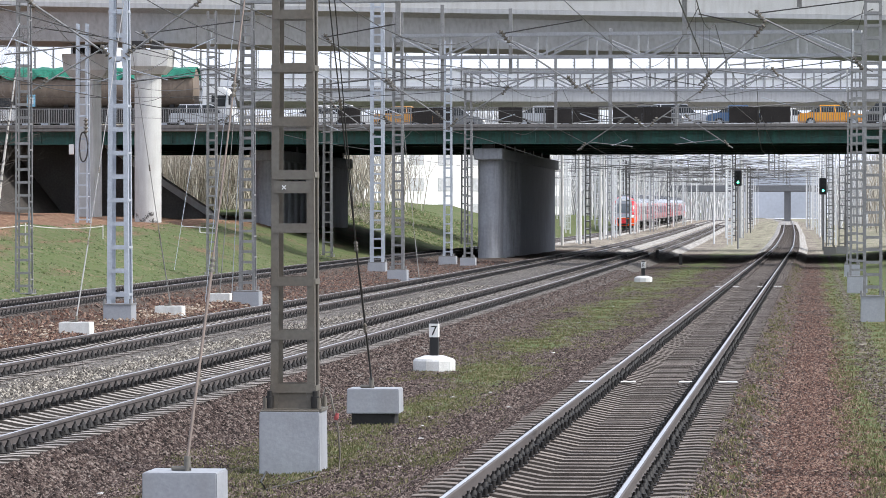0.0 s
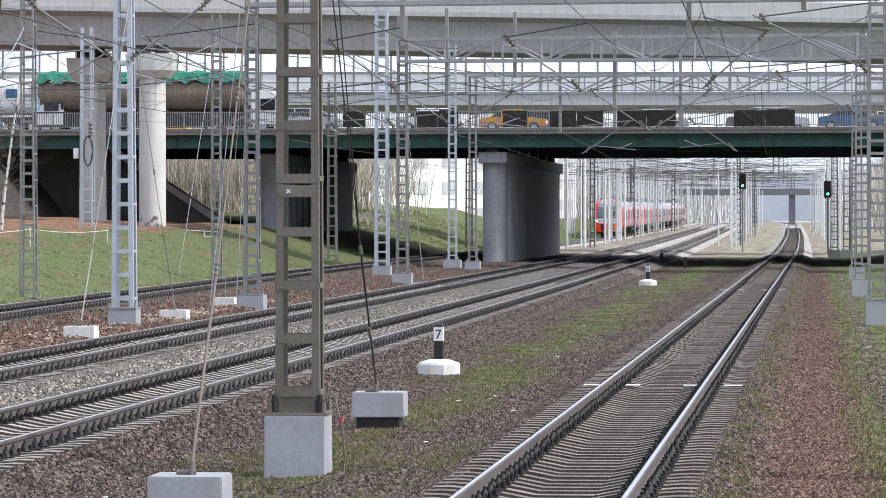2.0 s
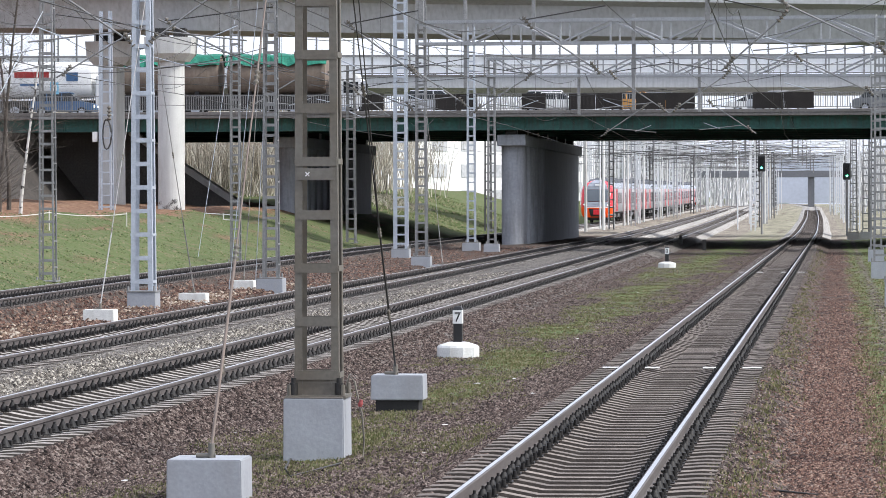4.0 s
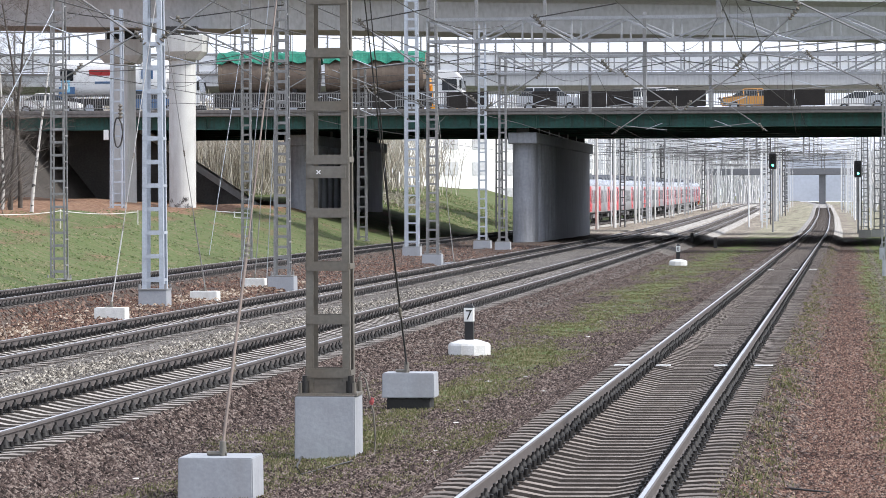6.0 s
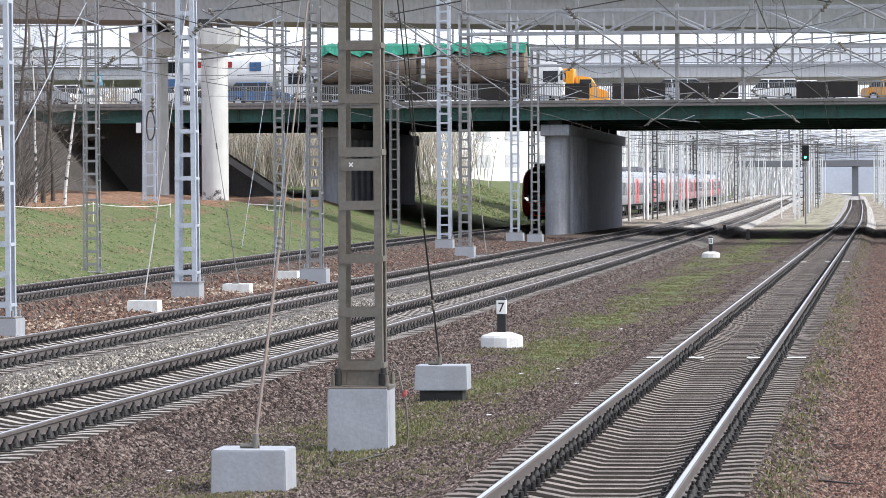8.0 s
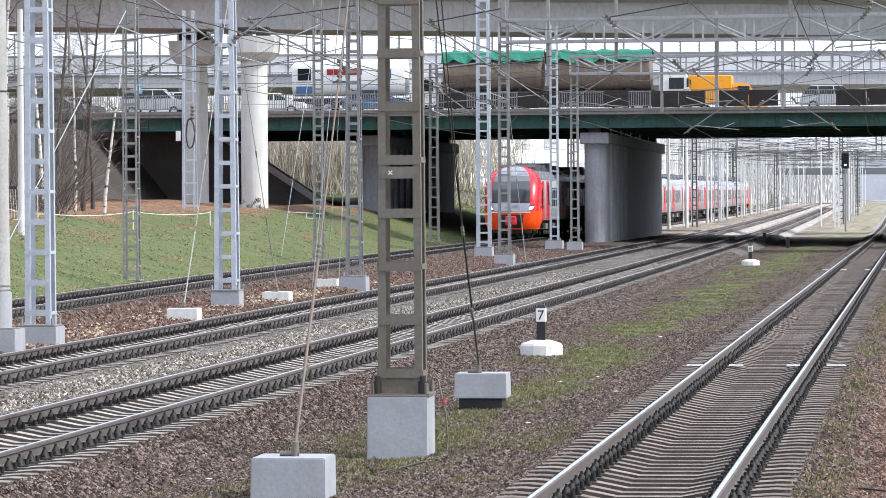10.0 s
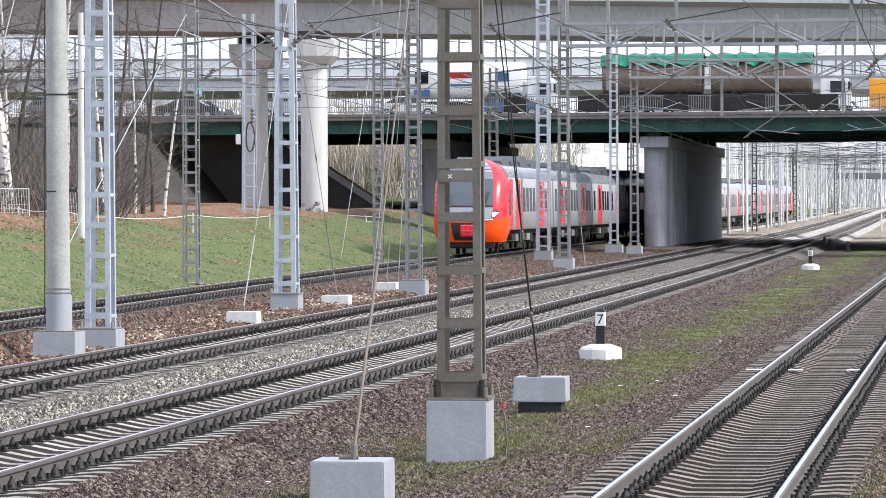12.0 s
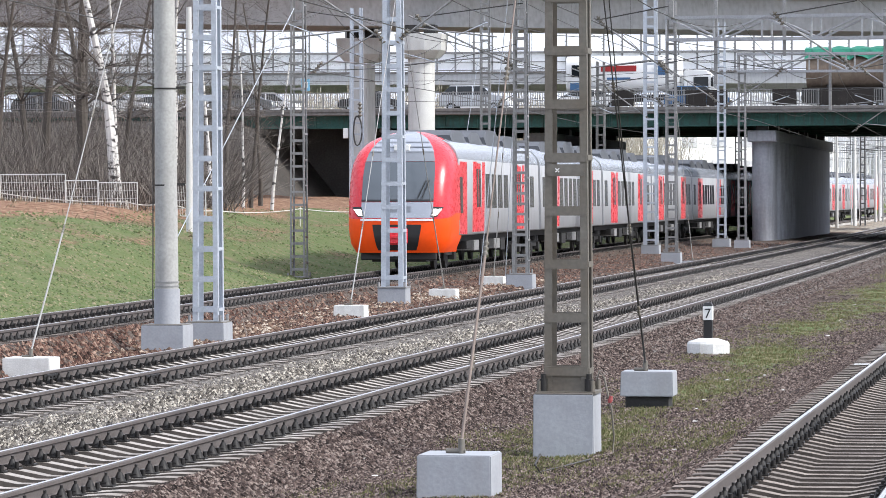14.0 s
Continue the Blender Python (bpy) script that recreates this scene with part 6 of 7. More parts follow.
for i, (px_x, px_y, h, r, lean, birch) in enumerate((
        (-42.6, 152, 14, 0.31, 0.03, False), (-39.4, 146, 13, 0.28, -0.06, True), (-40.5, 150, 12, 0.12, 0.0, True), (-37.2, 153, 12, 0.10, 0.02, True), (-46, 158, 15, 0.26, 0.05, False),
        (-36.9, 158, 8, 0.08, 0.05, True), (-35.6, 158, 8.5, 0.09, 0.07, True), (-44, 172, 13, 0.2, 0.0, False), (-49, 150, 14, 0.2, -0.04, True), (-39.3, 172, 10, 0.12, 0.02, False), (-48.5, 186, 9, 0.14, 0.1, False), (-45.6, 188, 7.5, 0.1, 0.08, False), (-43.0, 141, 13, 0.13, 0.02, False), (-44.8, 160, 14, 0.2, 0.02, False), (-41.2, 163, 13, 0.16, -0.03, True), (-47, 168, 14, 0.22, 0.0, False), (-38.4, 166, 12, 0.12, 0.04, False), (-51, 172, 14, 0.2, 0.03, False), (-42.4, 178, 12, 0.15, 0.0, False), (-46.2, 150, 14, 0.2, 0.03, False), (-44.9, 146, 13, 0.16, -0.05, False), (-50.5, 162, 15, 0.22, 0.02, True), (-47.6, 178, 13, 0.17, 0.0, False))):
    bare_tree(px_x, px_y, h, r, lean, 40 + i, birch, "bare birch tree with white and black bark on the bank" if birch else "bare dark-barked tree with fine twigs on the bank")


def thicket(name, label, spots, count, h0, h1, mat, r=0.012, seed=1, lean=0.25):
    """Tangled thin stems as one mass."""
    rng = random.Random(seed)
    v, f = [], []
    for _ in range(count):
        x0, x1, y0, y1 = rng.choice(spots)
        x, y = rng.uniform(x0, x1), rng.uniform(y0, y1)
        if y < 240 and x > -0.232 * y - 1.5 * rng.random():
            continue
        z = land(x, y)
        h = rng.uniform(h0, h1)
        a = Vector((x, y, z - 0.1))
        d = Vector((rng.gauss(0, lean), rng.gauss(0, lean), 1)).normalized()
        b = a + d * h * 0.6
        limb(v, f, a, b, r * 1.3, r, 3)
        for _ in range(3):
            e = (d + Vector((rng.gauss(0, 0.35), rng.gauss(0, 0.35), 0))).normalized()
            limb(v, f, a.lerp(b, rng.uniform(0.4, 1)), b + e * h * rng.uniform(0.25, 0.45), r * 0.8, r * 0.4, 3)
    me = bpy.data.meshes.new(name)
    me.from_pydata(v, [], f)
    me.materials.append(mat)
    tagged(new(name, me), label, "scrub", kind="stuff")


thicket("scrub", "tangled leafless grey-brown scrub on the bank", [(-62, -36, 152, 200), (-60, -38, 150, 205)], 6000, 1.2, 4.6, TWIG, 0.013, 5, 0.75)
thicket("scrub", "leafless grey brush in front of the road embankment", [(-75, -47, 205, 224)], 1600, 2.0, 6.5, TWIG, 0.02, 26, 0.35)
thicket("scrub", "leafless grey scrub behind the fence", [(-52, -34, 142, 152)], 1100, 1.0, 3.0, TWIG, 0.014, 6, 0.5)
thicket("dry_grass", "flattened straw-coloured stems on the bank top", [(-46, -30, 118, 175), (-60, -40, 175, 205)], 4200, 0.15, 0.5, STRAW, 0.012, 7, 1.2)
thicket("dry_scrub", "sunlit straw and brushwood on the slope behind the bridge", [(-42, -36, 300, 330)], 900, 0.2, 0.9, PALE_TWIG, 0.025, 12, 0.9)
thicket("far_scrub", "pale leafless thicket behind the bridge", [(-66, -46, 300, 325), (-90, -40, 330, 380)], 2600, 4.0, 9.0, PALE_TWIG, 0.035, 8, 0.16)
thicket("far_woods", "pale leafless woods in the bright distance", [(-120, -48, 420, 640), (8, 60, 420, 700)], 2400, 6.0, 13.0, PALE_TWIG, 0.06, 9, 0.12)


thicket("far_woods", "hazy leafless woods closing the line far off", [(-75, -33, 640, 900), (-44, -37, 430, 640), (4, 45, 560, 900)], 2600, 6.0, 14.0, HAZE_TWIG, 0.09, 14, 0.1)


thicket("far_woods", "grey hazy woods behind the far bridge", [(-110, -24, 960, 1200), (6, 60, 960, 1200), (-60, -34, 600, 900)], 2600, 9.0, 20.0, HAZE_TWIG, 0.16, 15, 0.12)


def fence():
    t = thing("wire_fence", "leaning galvanised mesh fence panels with pale rope", "fence", at=pose(0, 0, 0))
    wire = material("galvanised_mesh", (0.7, 0.7, 0.68), 0.5, 0.2, var=0.15, bump=0)
    y = 137.0
    spots = ((-41.6, 2.6), (-39.0, 1.3), (-37.7, 1.55), (-34.75, 1.3), (-44.4, 2.6))
    for x, w in spots:
        z = land(x + w / 2, y) - 0.05
        p = thing("fence_panel", "", "", at=pose(x, y, z, 4, 0, 2))
        p.parent = t
        bm = bmesh.new()
        for a, b in (((0, 0, 0.05), (0, 0, 1.35)), ((w, 0, 0.05), (w, 0, 1.35)), ((0, 0, 1.33), (w, 0, 1.33)), ((0, 0, 0.12), (w, 0, 0.12))):
            tube(bm, a, b, 0.022, sides=5)
        part("panel_frame", bm, wire, p)
        bm = bmesh.new()
        k = 0.1
        while k < w:
            tube(bm, (k, 0, 0.12), (k - 0.06, 0, 1.33), 0.009, sides=3, caps=False)
            k += 0.1
        for zz in (0.42, 0.72, 1.02):
            tube(bm, (0, 0, zz), (w, 0, zz), 0.007, sides=3, caps=False)
        tagged(part("wire_mesh", bm, wire, p), kind="stuff")
    rope = material("pale_rope", (0.6, 0.58, 0.54), 0.9, var=0.1, bump=0)
    stakes = ((-46, 0.55), (-41.5, 0.5), (-36.2, 0.45), (-34.6, 0.5), (-33.3, 0.42), (-33.0, 0.75), (-33.6, 0.6))
    ys = (135.5, 135.5, 135.6, 135.6, 138, 152, 172)
    prev = None
    for (x, h), yy in zip(stakes, ys):
        z = land(x, yy)
        bm = bmesh.new()
        tube(bm, (x, yy, z - 0.1), (x, yy, z + h + 0.08), 0.03, sides=5)
        part("stake", bm, rope, t)
        if prev is not None:
            bm = bmesh.new()
            chain(bm, sag(prev, (x, yy, z + h), 0.12, 6), 0.02)
            part("rope", bm, rope, t)
        prev = (x, yy, z + h)


fence()


def low_railing():
    """A short pale pipe railing by the columns."""
    t = thing("low_railing", "short pale pipe railing by the bridge columns", "railing")
    y = 208.0
    for i in range(5):
        bm = bmesh.new()
        x = -38.0 + i * 1.0
        tube(bm, (x, y, land(x, y) - 0.1), (x, y, 2.25 - i * 0.06), 0.035, sides=6)
        part("post", bm, CONCRETE, t)
    for z in (2.2, 1.9):
        bm = bmesh.new()
        tube(bm, (-38, y, z), (-34, y, z - 0.24), 0.03, sides=6)
        part("rail", bm, CONCRETE, t)


low_railing()

# ---------------------------------------------------------------- the distance behind the bridges
HALL = material("white_hall_wall", (0.88, 0.88, 0.86), 0.8, var=0.08, scale=0.15, fine=2, bump=0)
# Distance haze is put into the near-white colour of this steel
HAZY_STEEL = material("haze_paled_steel", (0.74, 0.75, 0.76), 0.7, 0.0, var=0.15, bump=0)


# Panes are bleached in colour to stand for glare on the far halls
PALE_PANE = material("glare_paled_pane", (0.62, 0.63, 0.64), 0.4, var=0.3, bump=0)


def hall(x, y, w, d, h, z, label, bays, mat, rz=0.0):
    t = thing("building", label, "building", "distant buildings", at=pose(x, y, z, 0, 0, rz))
    bm = bmesh.new()
    box(bm, 0, 0, 0, w, d, h, 0.05)
    part("wall", bm, mat, t)
    bm = bmesh.new()
    box(bm, -0.3, -0.3, h, w + 0.3, d + 0.3, h + 0.35)
    part("roof", bm, GREY_STEEL, t)
    for i in range(bays):
        for zz in np.arange(1.2, h - 1.6, 3.0):
            bm = bmesh.new()
            a = w * (i + 0.25) / bays
            box(bm, a, -0.06, zz, a + w / bays * 0.5, 0.0, zz + 1.5)
            part("window", bm, PALE_PANE, t)


hall(-60.0, 412.0, 28, 20, 9.5, 1.5, "white industrial hall behind the bridge", 7, HALL, 38)
hall(-36.6, 430.0, 7, 12, 6.0, 2.6, "small white building on the far bank", 2, HALL, 38)
hall(-40.0, 520.0, 7, 20, 10.0, 3.0, "pale building beyond the train", 4, HALL, 38)
hall(-120.0, 190.0, 38, 12, 10.0, 1.0, "brick and white building behind the trees", 9, material("far_brick", (0.34, 0.17, 0.12), 0.9, var=0.2, scale=0.3, fine=3, bump=0))
# The bluish wall colour of this one stands in for distance haze
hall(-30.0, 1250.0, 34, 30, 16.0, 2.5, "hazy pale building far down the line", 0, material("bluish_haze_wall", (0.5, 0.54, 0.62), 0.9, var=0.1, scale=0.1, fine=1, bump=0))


def far_mast(x, y, h, mat, label, w=0.55):
    t = thing("far_mast", label, "mast", "far overhead line masts", at=pose(x, y, land(x, y)))
    for sx in (-1, 1):
        bm = bmesh.new()
        beam(bm, (sx * w / 2, 0, 0), (sx * w * 0.42, 0, h), 0.14, 0.14)
        part("leg", bm, mat, t)
    bm = bmesh.new()
    k = 0.6
    while k < h:
        box(bm, -w / 2, -0.04, k, w / 2, 0.04, k + 0.12)
        k += 0.75
    tagged(part("rung", bm, mat, t), kind="stuff")


# Mast steel darkened in colour to read as a silhouette against bright sky
DARK_MAST = material("silhouette_dark_mast_steel", (0.1, 0.098, 0.096), 0.7, 0.1, var=0.25, scale=2, fine=12, bump=0.05)
rng_far = random.Random(77)


def far_pole(x, y, h, mat, r=0.2):
    bm = bmesh.new()
    tube(bm, (0, 0, -0.3), (0, 0, h), r, r * 0.7, sides=10)
    solid("far_pole", bm, mat, "pale concrete pole beside the line behind the bridge", "pole", "far poles", m=pose(x, y, land(x, y)))


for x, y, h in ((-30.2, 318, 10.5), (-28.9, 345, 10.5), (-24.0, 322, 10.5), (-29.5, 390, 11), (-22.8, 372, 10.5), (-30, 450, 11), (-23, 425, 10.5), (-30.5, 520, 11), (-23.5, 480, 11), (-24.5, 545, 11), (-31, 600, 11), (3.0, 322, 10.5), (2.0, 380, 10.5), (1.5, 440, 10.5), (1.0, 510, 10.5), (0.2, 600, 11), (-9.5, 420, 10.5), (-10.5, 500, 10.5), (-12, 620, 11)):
    far_mast(x, y, h, HAZY_STEEL if y > 345 else DARK_MAST, "lattice mast behind the bridge, coloured dark as a silhouette" if y < 346 else "pale hazy lattice mast down the line")
for x, y in ((-23.2, 340), (-22.6, 356), (-23.0, 398), (-23.4, 412), (-23.6, 450), (-24.2, 505), (-24.4, 530), (-25, 570), (-25.5, 610), (-9.0, 460), (-9.8, 540), (-11, 580), (-32.5, 360), (-33, 420), (-33, 480)):
    far_pole(x, y, 10.5, CONCRETE, 0.15)
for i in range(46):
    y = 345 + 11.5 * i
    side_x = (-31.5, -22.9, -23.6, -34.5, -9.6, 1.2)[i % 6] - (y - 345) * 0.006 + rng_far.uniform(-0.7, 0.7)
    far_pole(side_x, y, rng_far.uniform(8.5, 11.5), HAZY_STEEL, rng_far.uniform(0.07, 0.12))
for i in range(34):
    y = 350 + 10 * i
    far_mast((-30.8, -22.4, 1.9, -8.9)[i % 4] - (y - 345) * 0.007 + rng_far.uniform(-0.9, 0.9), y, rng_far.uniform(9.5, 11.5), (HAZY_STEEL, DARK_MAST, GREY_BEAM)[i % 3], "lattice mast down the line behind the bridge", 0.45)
for i in range(70):
    bm = bmesh.new()
    ya = rng_far.uniform(345, 620)
    xa, xb = rng_far.uniform(-33, -12), rng_far.uniform(-9, 3)
    chain(bm, sag((xa, ya, rng_far.uniform(7, 10.5) + grade(ya)), (xb, ya + rng_far.uniform(-30, 60), rng_far.uniform(7, 10.5) + grade(ya)), 0.4, 6), 0.03, sides=3)
    solid("far_wire", bm, WIRE, "dark cross-span wire behind the bridge", "overhead wire", "far wires")
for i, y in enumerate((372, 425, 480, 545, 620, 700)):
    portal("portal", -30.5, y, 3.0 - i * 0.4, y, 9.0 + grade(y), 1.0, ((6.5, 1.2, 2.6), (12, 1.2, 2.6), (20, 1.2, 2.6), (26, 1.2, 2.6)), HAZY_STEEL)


# Haze over the far bridge is put into this bluish grey
FAR_GREY = material("hazy_grey_structure", (0.17, 0.175, 0.19), 0.9, var=0.15, scale=0.2, fine=2, bump=0)


def far_bridge():
    t = thing("far_bridge", "dark girder bridge across the line in the haze", "bridge", kind="structure")
    y = 930.0
    bm = bmesh.new()
    box(bm, -120, y, 9.2, 90, y + 10, 10.8, 0.05)
    part("deck", bm, FAR_GREY, t)
    for x in (-17.2, -7.4, 4.0):
        bm = bmesh.new()
        box(bm, x, y + 1, 0, x + 1.6, y + 9, 9.2, 0.05)
        part("pier", bm, FAR_GREY, t)


far_bridge()


# ---------------------------------------------------------------- small things on the ground
def scatter(name, label, category, spots, count, size, mat, seed, flat=0.6, raised=0.0):
    """Loose stones or litter: low irregular lumps, as one mass."""
    rng = np.random.default_rng(seed)
    at = np.array([spots(rng) for _ in range(count)])
    s = size * rng.uniform(0.45, 1.45, count)
    a = rng.uniform(0, 2 * np.pi, count)
    c, d = np.cos(a), np.sin(a)
    base = np.array([(1, 0, -0.5), (0, 1, -0.5), (-1, 0, -0.5), (0, -1, -0.5), (0, 0, 1)], float)
    p = base[None] * rng.uniform(0.7, 1.3, (count, 5, 1))
    p[:, 4, :2] += rng.uniform(-0.45, 0.45, (count, 2))
    p *= np.stack([s, s * rng.uniform(0.5, 1, count), s * flat], 1)[:, None, :]
    v = np.stack([c[:, None] * p[..., 0] - d[:, None] * p[..., 1], d[:, None] * p[..., 0] + c[:, None] * p[..., 1], p[..., 2] + raised], 2) + at[:, None, :]
    tri = np.array([(0, 1, 4), (1, 2, 4), (2, 3, 4), (3, 0, 4)])
    f = (np.arange(count)[:, None, None] * 5 + tri[None]).reshape(-1, 3)
    me = bpy.data.meshes.new(name)
    me.from_pydata(v.reshape(-1, 3).tolist(), [], f.tolist())
    me.materials.append(mat)
    tagged(new(name, me), label, category, kind="stuff")


def near_bias(rng, y0, y1):
    """More pieces close by, where they show singly."""
    u = rng.uniform()
    return 1 / (1 / y0 + (1 / y1 - 1 / y0) * u)


GREY_STONE = island_material("grey_ballast_stones", [(0.035, 0.031, 0.028), (0.11, 0.098, 0.085), (0.25, 0.225, 0.19), (0.54, 0.5, 0.43)])
BROWN_STONE = island_material("brown_ballast_stones", [(0.04, 0.026, 0.022), (0.09, 0.058, 0.046), (0.15, 0.1, 0.078), (0.28, 0.22, 0.18)])
# The near-black end of this ramp paints shadow between leaves and stones
LEAF = island_material("leaf_litter_with_gap_shade", [(0.012, 0.009, 0.008), (0.05, 0.036, 0.032), (0.11, 0.079, 0.069), (0.25, 0.205, 0.18)])
GRASS = island_material("short_grass", [(0.09, 0.095, 0.042), (0.14, 0.15, 0.062), (0.2, 0.185, 0.09), (0.34, 0.29, 0.19)])
BANK_GRASS = island_material("bank_grass", [(0.05, 0.068, 0.028), (0.088, 0.122, 0.045), (0.13, 0.15, 0.065), (0.27, 0.23, 0.15)])
PAPER = island_material("pale_litter", [(0.5, 0.5, 0.48), (0.75, 0.75, 0.73)])


def between_bc(rng):
    y = near_bias(rng, 32, 150)
    x = rng.uniform(track_x("c", y) + 1.36, track_x("b", y) - 1.36)
    return x, y, -0.215 + rng.uniform(-0.02, 0.02)


def beds(key, top):
    def spot(rng):
        y = near_bias(rng, 31, 130)
        return track_x(key, y) + rng.uniform(-1.35, 1.35), y, top + LIFT[key] + rng.uniform(-0.03, 0.0)
    return spot


def bed_side(key, x, y, fall=0.42):
    """The slope of a track's bed, or the ground where that is higher."""
    o = abs(x - track_x(key, y))
    return max(land(x, y), LIFT[key] - 0.2 - max(0, o - 1.45) * fall)


def b_shoulder(rng):
    y = near_bias(rng, 32, 200)
    x = track_x("b", y) + rng.uniform(1.37, 2.3)
    return x, y, bed_side("b", x, y) + rng.uniform(-0.02, 0.01)


def verge_ab(rng):
    y = near_bias(rng, 33, 225)
    x = rng.uniform(track_x("b", y) + 2.0, track_x("a", y) - 1.25)
    return x, y, bed_side("a", x, y)


def bare_ab(rng):
    """As above, but few stones where grass grows."""
    while True:
        x, y, z = verge_ab(rng)
        if cover(x, y)[0] * 1.25 < rng.uniform():
            return x, y, z


def verge_right(rng):
    y = near_bias(rng, 33, 225)
    x = track_x("a", y) + rng.uniform(1.25, 5.2)
    return x, y, bed_side("a", x, y)


def bare_right(rng):
    while True:
        x, y, z = verge_right(rng)
        if cover(x, y)[0] * 1.3 < rng.uniform():
            return x, y, z


def verge_cd(rng):
    y = near_bias(rng, 50, 230)
    x = rng.uniform(track_x("d", y) + 1.35, track_x("c", y) - 1.5)
    return x, y, max(bed_side("d", x, y, 0.77), -0.36)


scatter("ballast_stones", "loose grey crushed stones between the main tracks", "stones", between_bc, 42000, 0.036, GREY_STONE, 11)
scatter("ballast_stones", "loose grey crushed stones beside the sleepers", "stones", b_shoulder, 60000, 0.032, LEAF, 12, 0.45, 0.02)
scatter("ballast_stones", "dark stones between the sleepers of the main track", "stones", beds("b", -0.28), 9000, 0.04, BROWN_STONE, 13)
scatter("ballast_stones", "dark stones between the sleepers of the far main track", "stones", beds("c", -0.26), 8000, 0.045, BROWN_STONE, 14)
scatter("ballast_stones", "brown stones between the sleepers of the straight track", "stones", beds("a", -0.31), 7000, 0.03, BROWN_STONE, 15)
scatter("leaf_litter", "dry brown leaves and gravel on the verge", "leaf litter", bare_ab, 100000, 0.03, LEAF, 16, 0.38, 0.01)
scatter("leaf_litter", "dry brown leaves along the straight track", "leaf litter", bare_right, 34000, 0.03, LEAF, 17, 0.36, 0.01)
def leaf_band(rng):
    y = near_bias(rng, 33, 225)
    x = track_x("a", y) + rng.normal(2.55, 0.38)
    return x, y, bed_side("a", x, y)


RED_LEAF = island_material("rusty_leaf_litter", [(0.018, 0.012, 0.01), (0.085, 0.046, 0.036), (0.16, 0.09, 0.068), (0.31, 0.22, 0.17)])
scatter("leaf_litter", "rust-brown fallen leaves in a band along the straight track", "leaf litter", leaf_band, 40000, 0.032, RED_LEAF, 25, 0.36, 0.012)
scatter("loose_stones", "rusty brown stones by the side track", "stones", verge_cd, 30000, 0.05, RED_LEAF, 18)


def litter_spot(rng):
    y = near_bias(rng, 38, 150)
    x = rng.uniform(track_x("b", y) + 2.2, track_x("a", y) - 1.6)
    return x, y, land(x, y) + 0.02


scatter("litter", "scraps of white paper and plastic on the verge", "litter", litter_spot, 22, 0.06, PAPER, 19, 0.12)


def grass_tufts(label, spot, count, h, seed, width=0.008):
    rng = np.random.default_rng(seed)
    v, f = [], []
    made = 0
    while made < count:
        x, y, z = spot(rng)
        if cover(x, y)[0] < rng.uniform(0.1, 0.9):
            continue
        made += 1
        for _ in range(4):
            a = rng.uniform(0, 6.28)
            hh = h * rng.uniform(0.5, 1.4)
            bx, by = x + rng.normal(0, 0.03), y + rng.normal(0, 0.03)
            k = len(v)
            w = width * (1 + y / 90)
            v += [(bx - w, by, z - 0.01), (bx + w, by, z - 0.01), (bx + math.cos(a) * hh * 0.6, by + math.sin(a) * hh * 0.6, z + hh)]
            f.append((k, k + 1, k + 2))
    me = bpy.data.meshes.new("grass")
    me.from_pydata(v, [], f)
    me.materials.append(GRASS)
    tagged(new("grass", me), label, "grass", kind="stuff")


def bank_spot(rng):
    y = near_bias(rng, 66, 235)
    x = track_x("d", y) - 2.8 - rng.uniform(0, 9)
    return x, y, land(x, y)


scatter("grass_clumps", "low clumps of green and dry grass on the bank", "grass", bank_spot, 30000, 0.06, BANK_GRASS, 24, 0.5)
grass_tufts("short patchy spring grass between the tracks", verge_ab, 15000, 0.034, 21, 0.006)
grass_tufts("short spring grass beside the straight track", verge_right, 10000, 0.045, 22, 0.006)


def far_bank_spot(rng):
    y = rng.uniform(297, 380)
    x = track_x("d", y) - 2.8 - rng.uniform(0, 14)
    return x, y, land(x, y)


scatter("grass_clumps", "sunlit clumps of grass on the bank behind the bridge", "grass", far_bank_spot, 12000, 0.14, BANK_GRASS, 27, 0.5)


def ground_cable(pts, label, mat, r=0.012):
    bm = bmesh.new()
    chain(bm, [Vector((x, y, land(x, y) + h)) for x, y, h in pts], r)
    return solid("ground_cable", bm, mat, label, "cable", "bonding cables")


_cable = ground_cable([(-5.78, 42.9, 0.78), (-5.72, 42.9, 0.98), (-5.66, 42.9, 0.9), (-5.6, 42.9, 0.62), (-5.57, 42.9, 0.5), (-5.55, 42.9, 0.2), (-5.56, 42.9, 0.0), (-5.75, 42.6, 0.0)], "thin rusty bonding cable with a red clamp beside a mast block", RUST_STEEL)
bm = bmesh.new()
ribbed(bm, (-5.6, 42.9, 0.18), (-5.58, 42.9, 0.26), 0.022, 0.032, 1)
part("clamp", bm, material("faded_red_clamp", (0.34, 0.07, 0.07), 0.7, var=0.1, bump=0), _cable, "faded red clamp")
ground_cable([(-6.5, 43.6, 0.02), (-6.2, 41.0, 0.03), (-6.0, 40.0, 0.02), (-5.7, 41.9, 0.03)], "thin dark bonding cable on the ground", WIRE)
ground_cable([(-1.3, 38.6, 0.03), (-0.6, 37.9, 0.04), (-0.2, 37.7, 0.02)], "thin dark stick of cable on the ground", WIRE)
ground_cable([(-17.0, 71.6, 0.45), (-16.75, 71.5, 0.7), (-16.6, 71.4, 0.3), (-16.65, 71.0, 0.0)], "pale bonding cable beside a mast block", GUY)
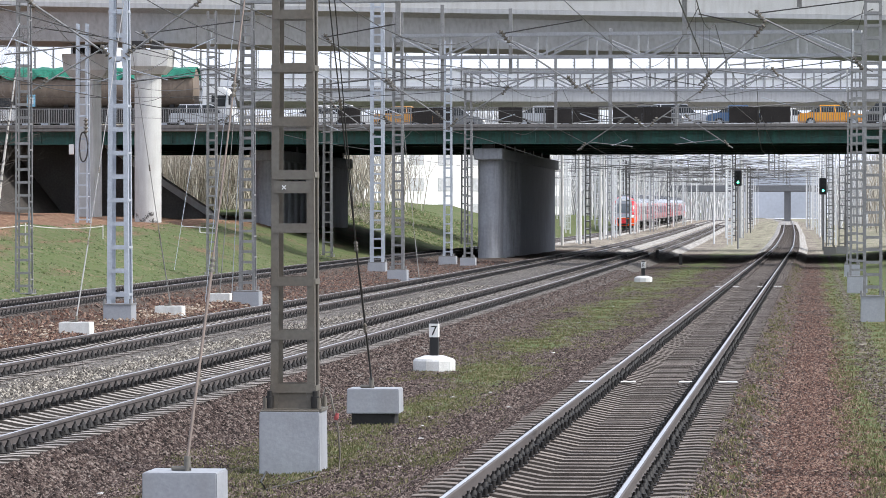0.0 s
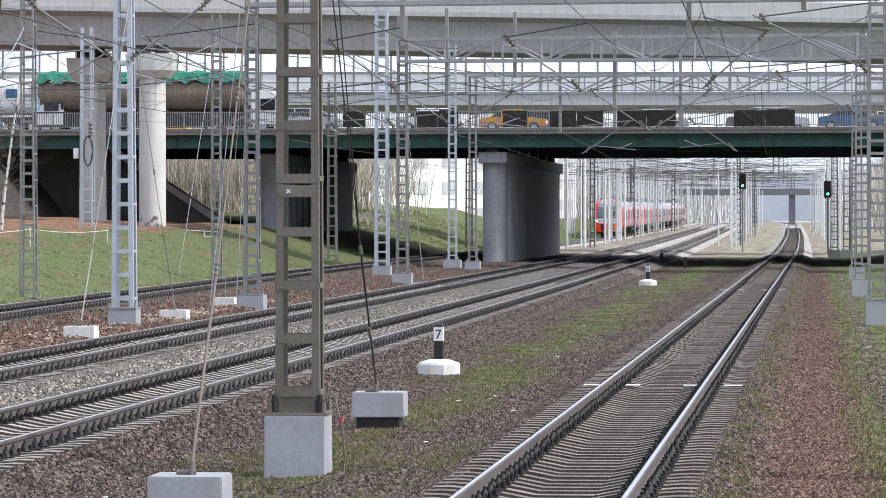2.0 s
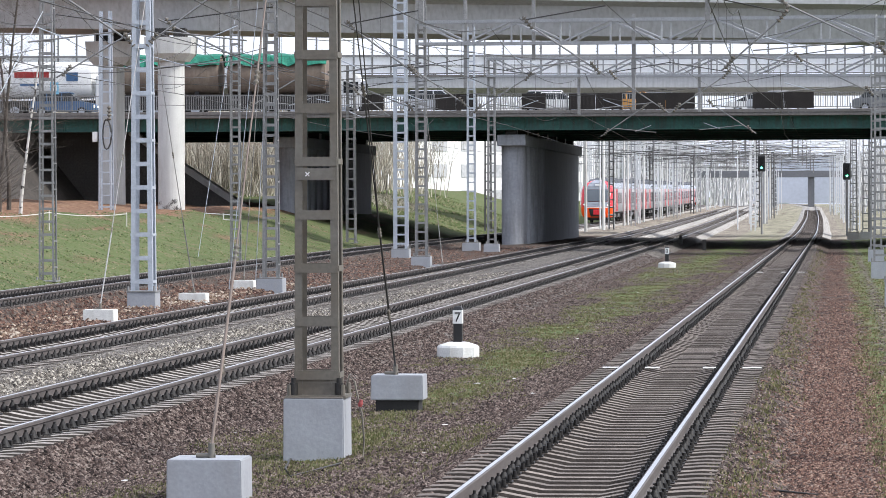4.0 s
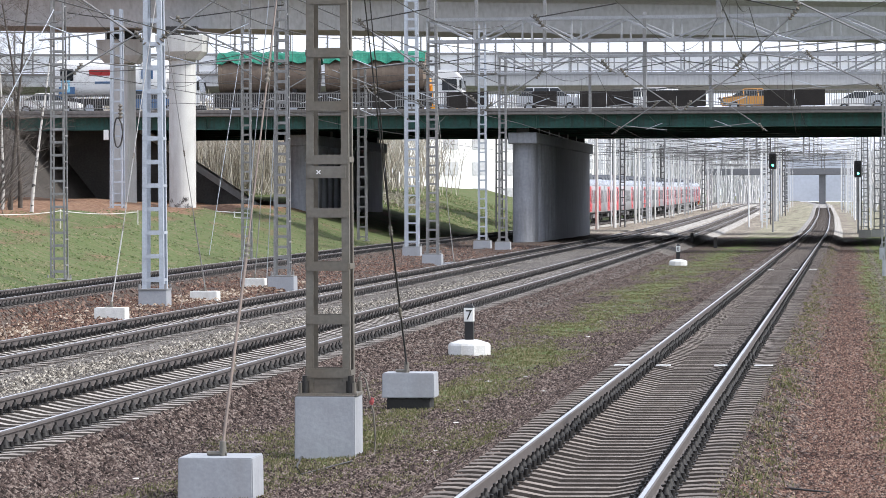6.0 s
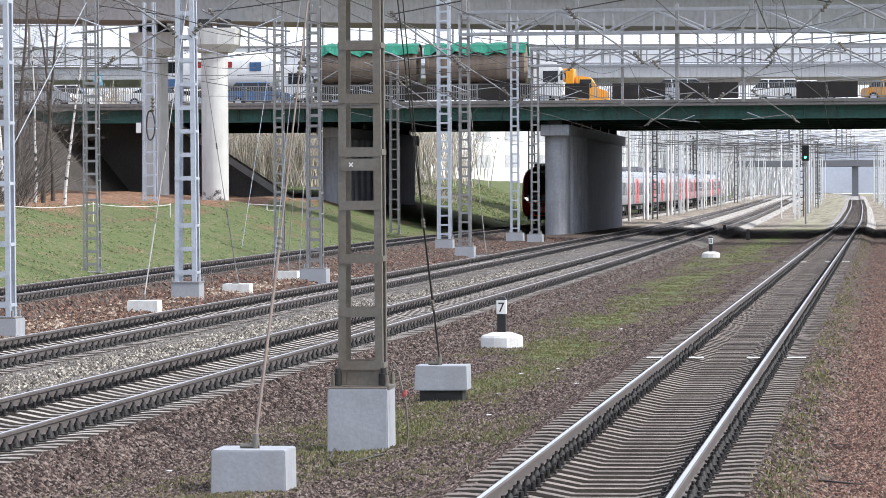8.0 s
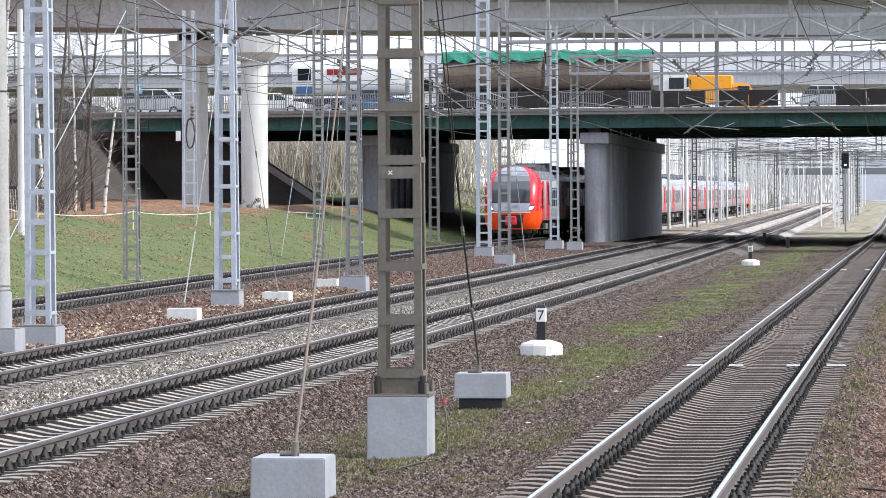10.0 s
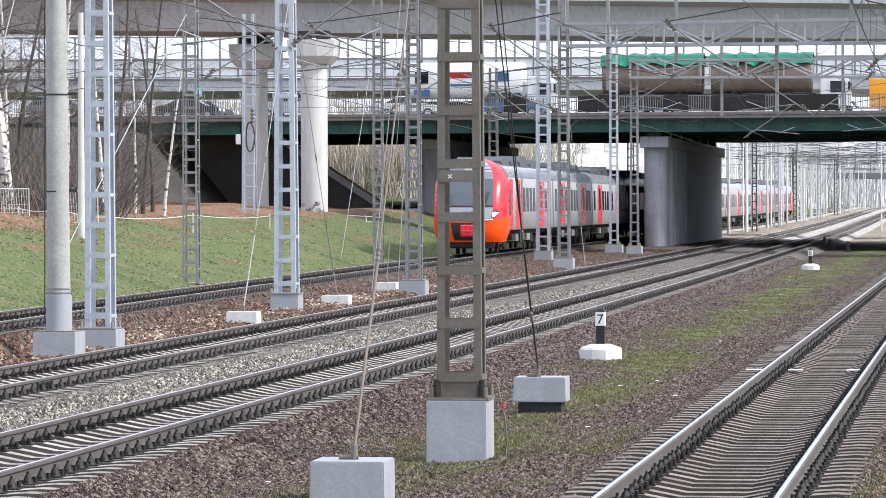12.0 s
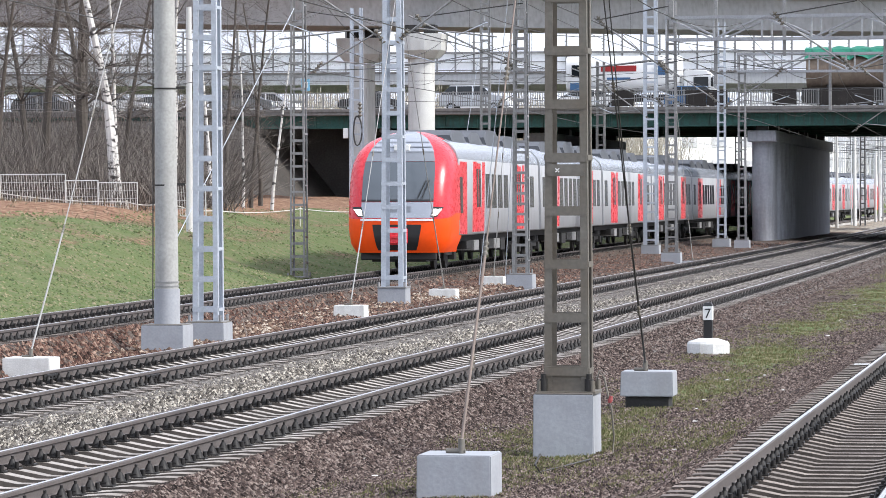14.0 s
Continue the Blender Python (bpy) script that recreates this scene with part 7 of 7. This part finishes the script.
ground_cable([(-17.5, 93.7, 0.45), (-17.25, 93.7, 0.7), (-17.1, 93.5, 0.2), (-17.1, 93.1, 0.0)], "pale bonding cable beside a mast block", GUY)


SPOIL = island_material("torn_roots_and_clods", [(0.06, 0.04, 0.03), (0.14, 0.09, 0.065), (0.26, 0.19, 0.14), (0.5, 0.44, 0.36)])


def spoil_heaps():
    """Torn clods and pale roots thrown up along the cable trench."""
    def spot(rng):
        y = rng.choice((78, 89, 99, 116, 70, 105)) + rng.normal(0, 2.5)
        x = -17.9 + rng.normal(0, 0.5)
        return x, y, land(x, y) + 0.05
    scatter("spoil", "pale torn roots and clods along the trench", "spoil", spot, 1800, 0.055, SPOIL, 31, 0.45)


spoil_heaps()

railway_track("a", 30.0, 165.0, 700, "straight concrete-sleeper track with bright rails")
railway_track("b", 31.0, 165.0, 700, "main-line concrete-sleeper track curving gently away")
railway_track("c", 40.0, 160.0, 700, "main-line concrete-sleeper track with brown dust")
railway_track("d", 60.0, 160.0, 700, "side track under a grass bank")


def drive(ob, y, rows):
    """Vehicles head to the right, along +x, on the bridge deck."""
    walk(ob, [(t, pose(x, y, DECK_Z, 0, 0, 90)) for t, x in rows])


def motions():
    for ob, start, length, turned in TRAIN:
        walk(ob, train_rows(start, length, turned))
    for ob, y, x0, v in TRAFFIC:
        drive(ob, y, [(t, x0 + v * t) for t in (0.0, 3.5, 7.0, 10.5, 14.0)])
    drive(TANK_LORRY, 247.0, [(0.0, -39.2), (1.5, -37.0), (3.0, -34.2), (5.5, -27.4), (6.5, -24.4), (8.0, -21.2), (10.5, -13.7), (12.5, -7.0), (14.0, -2.2)])
    drive(WHITE_LORRY, 247.0, [(0.0, -54.0), (1.5, -51.7), (3.0, -49.7), (5.5, -45.0), (6.5, -42.4), (8.0, -38.5), (10.5, -31.0), (12.5, -27.6), (14.0, -25.0)])
    drive(YELLOW_LORRY, 254.5, [(0.0, -52.2), (3.0, -39.6), (5.5, -28.7), (7.5, -20.6), (8.0, -18.7), (10.5, -8.4), (11.0, -6.3), (14.0, 5.5)])


motions()
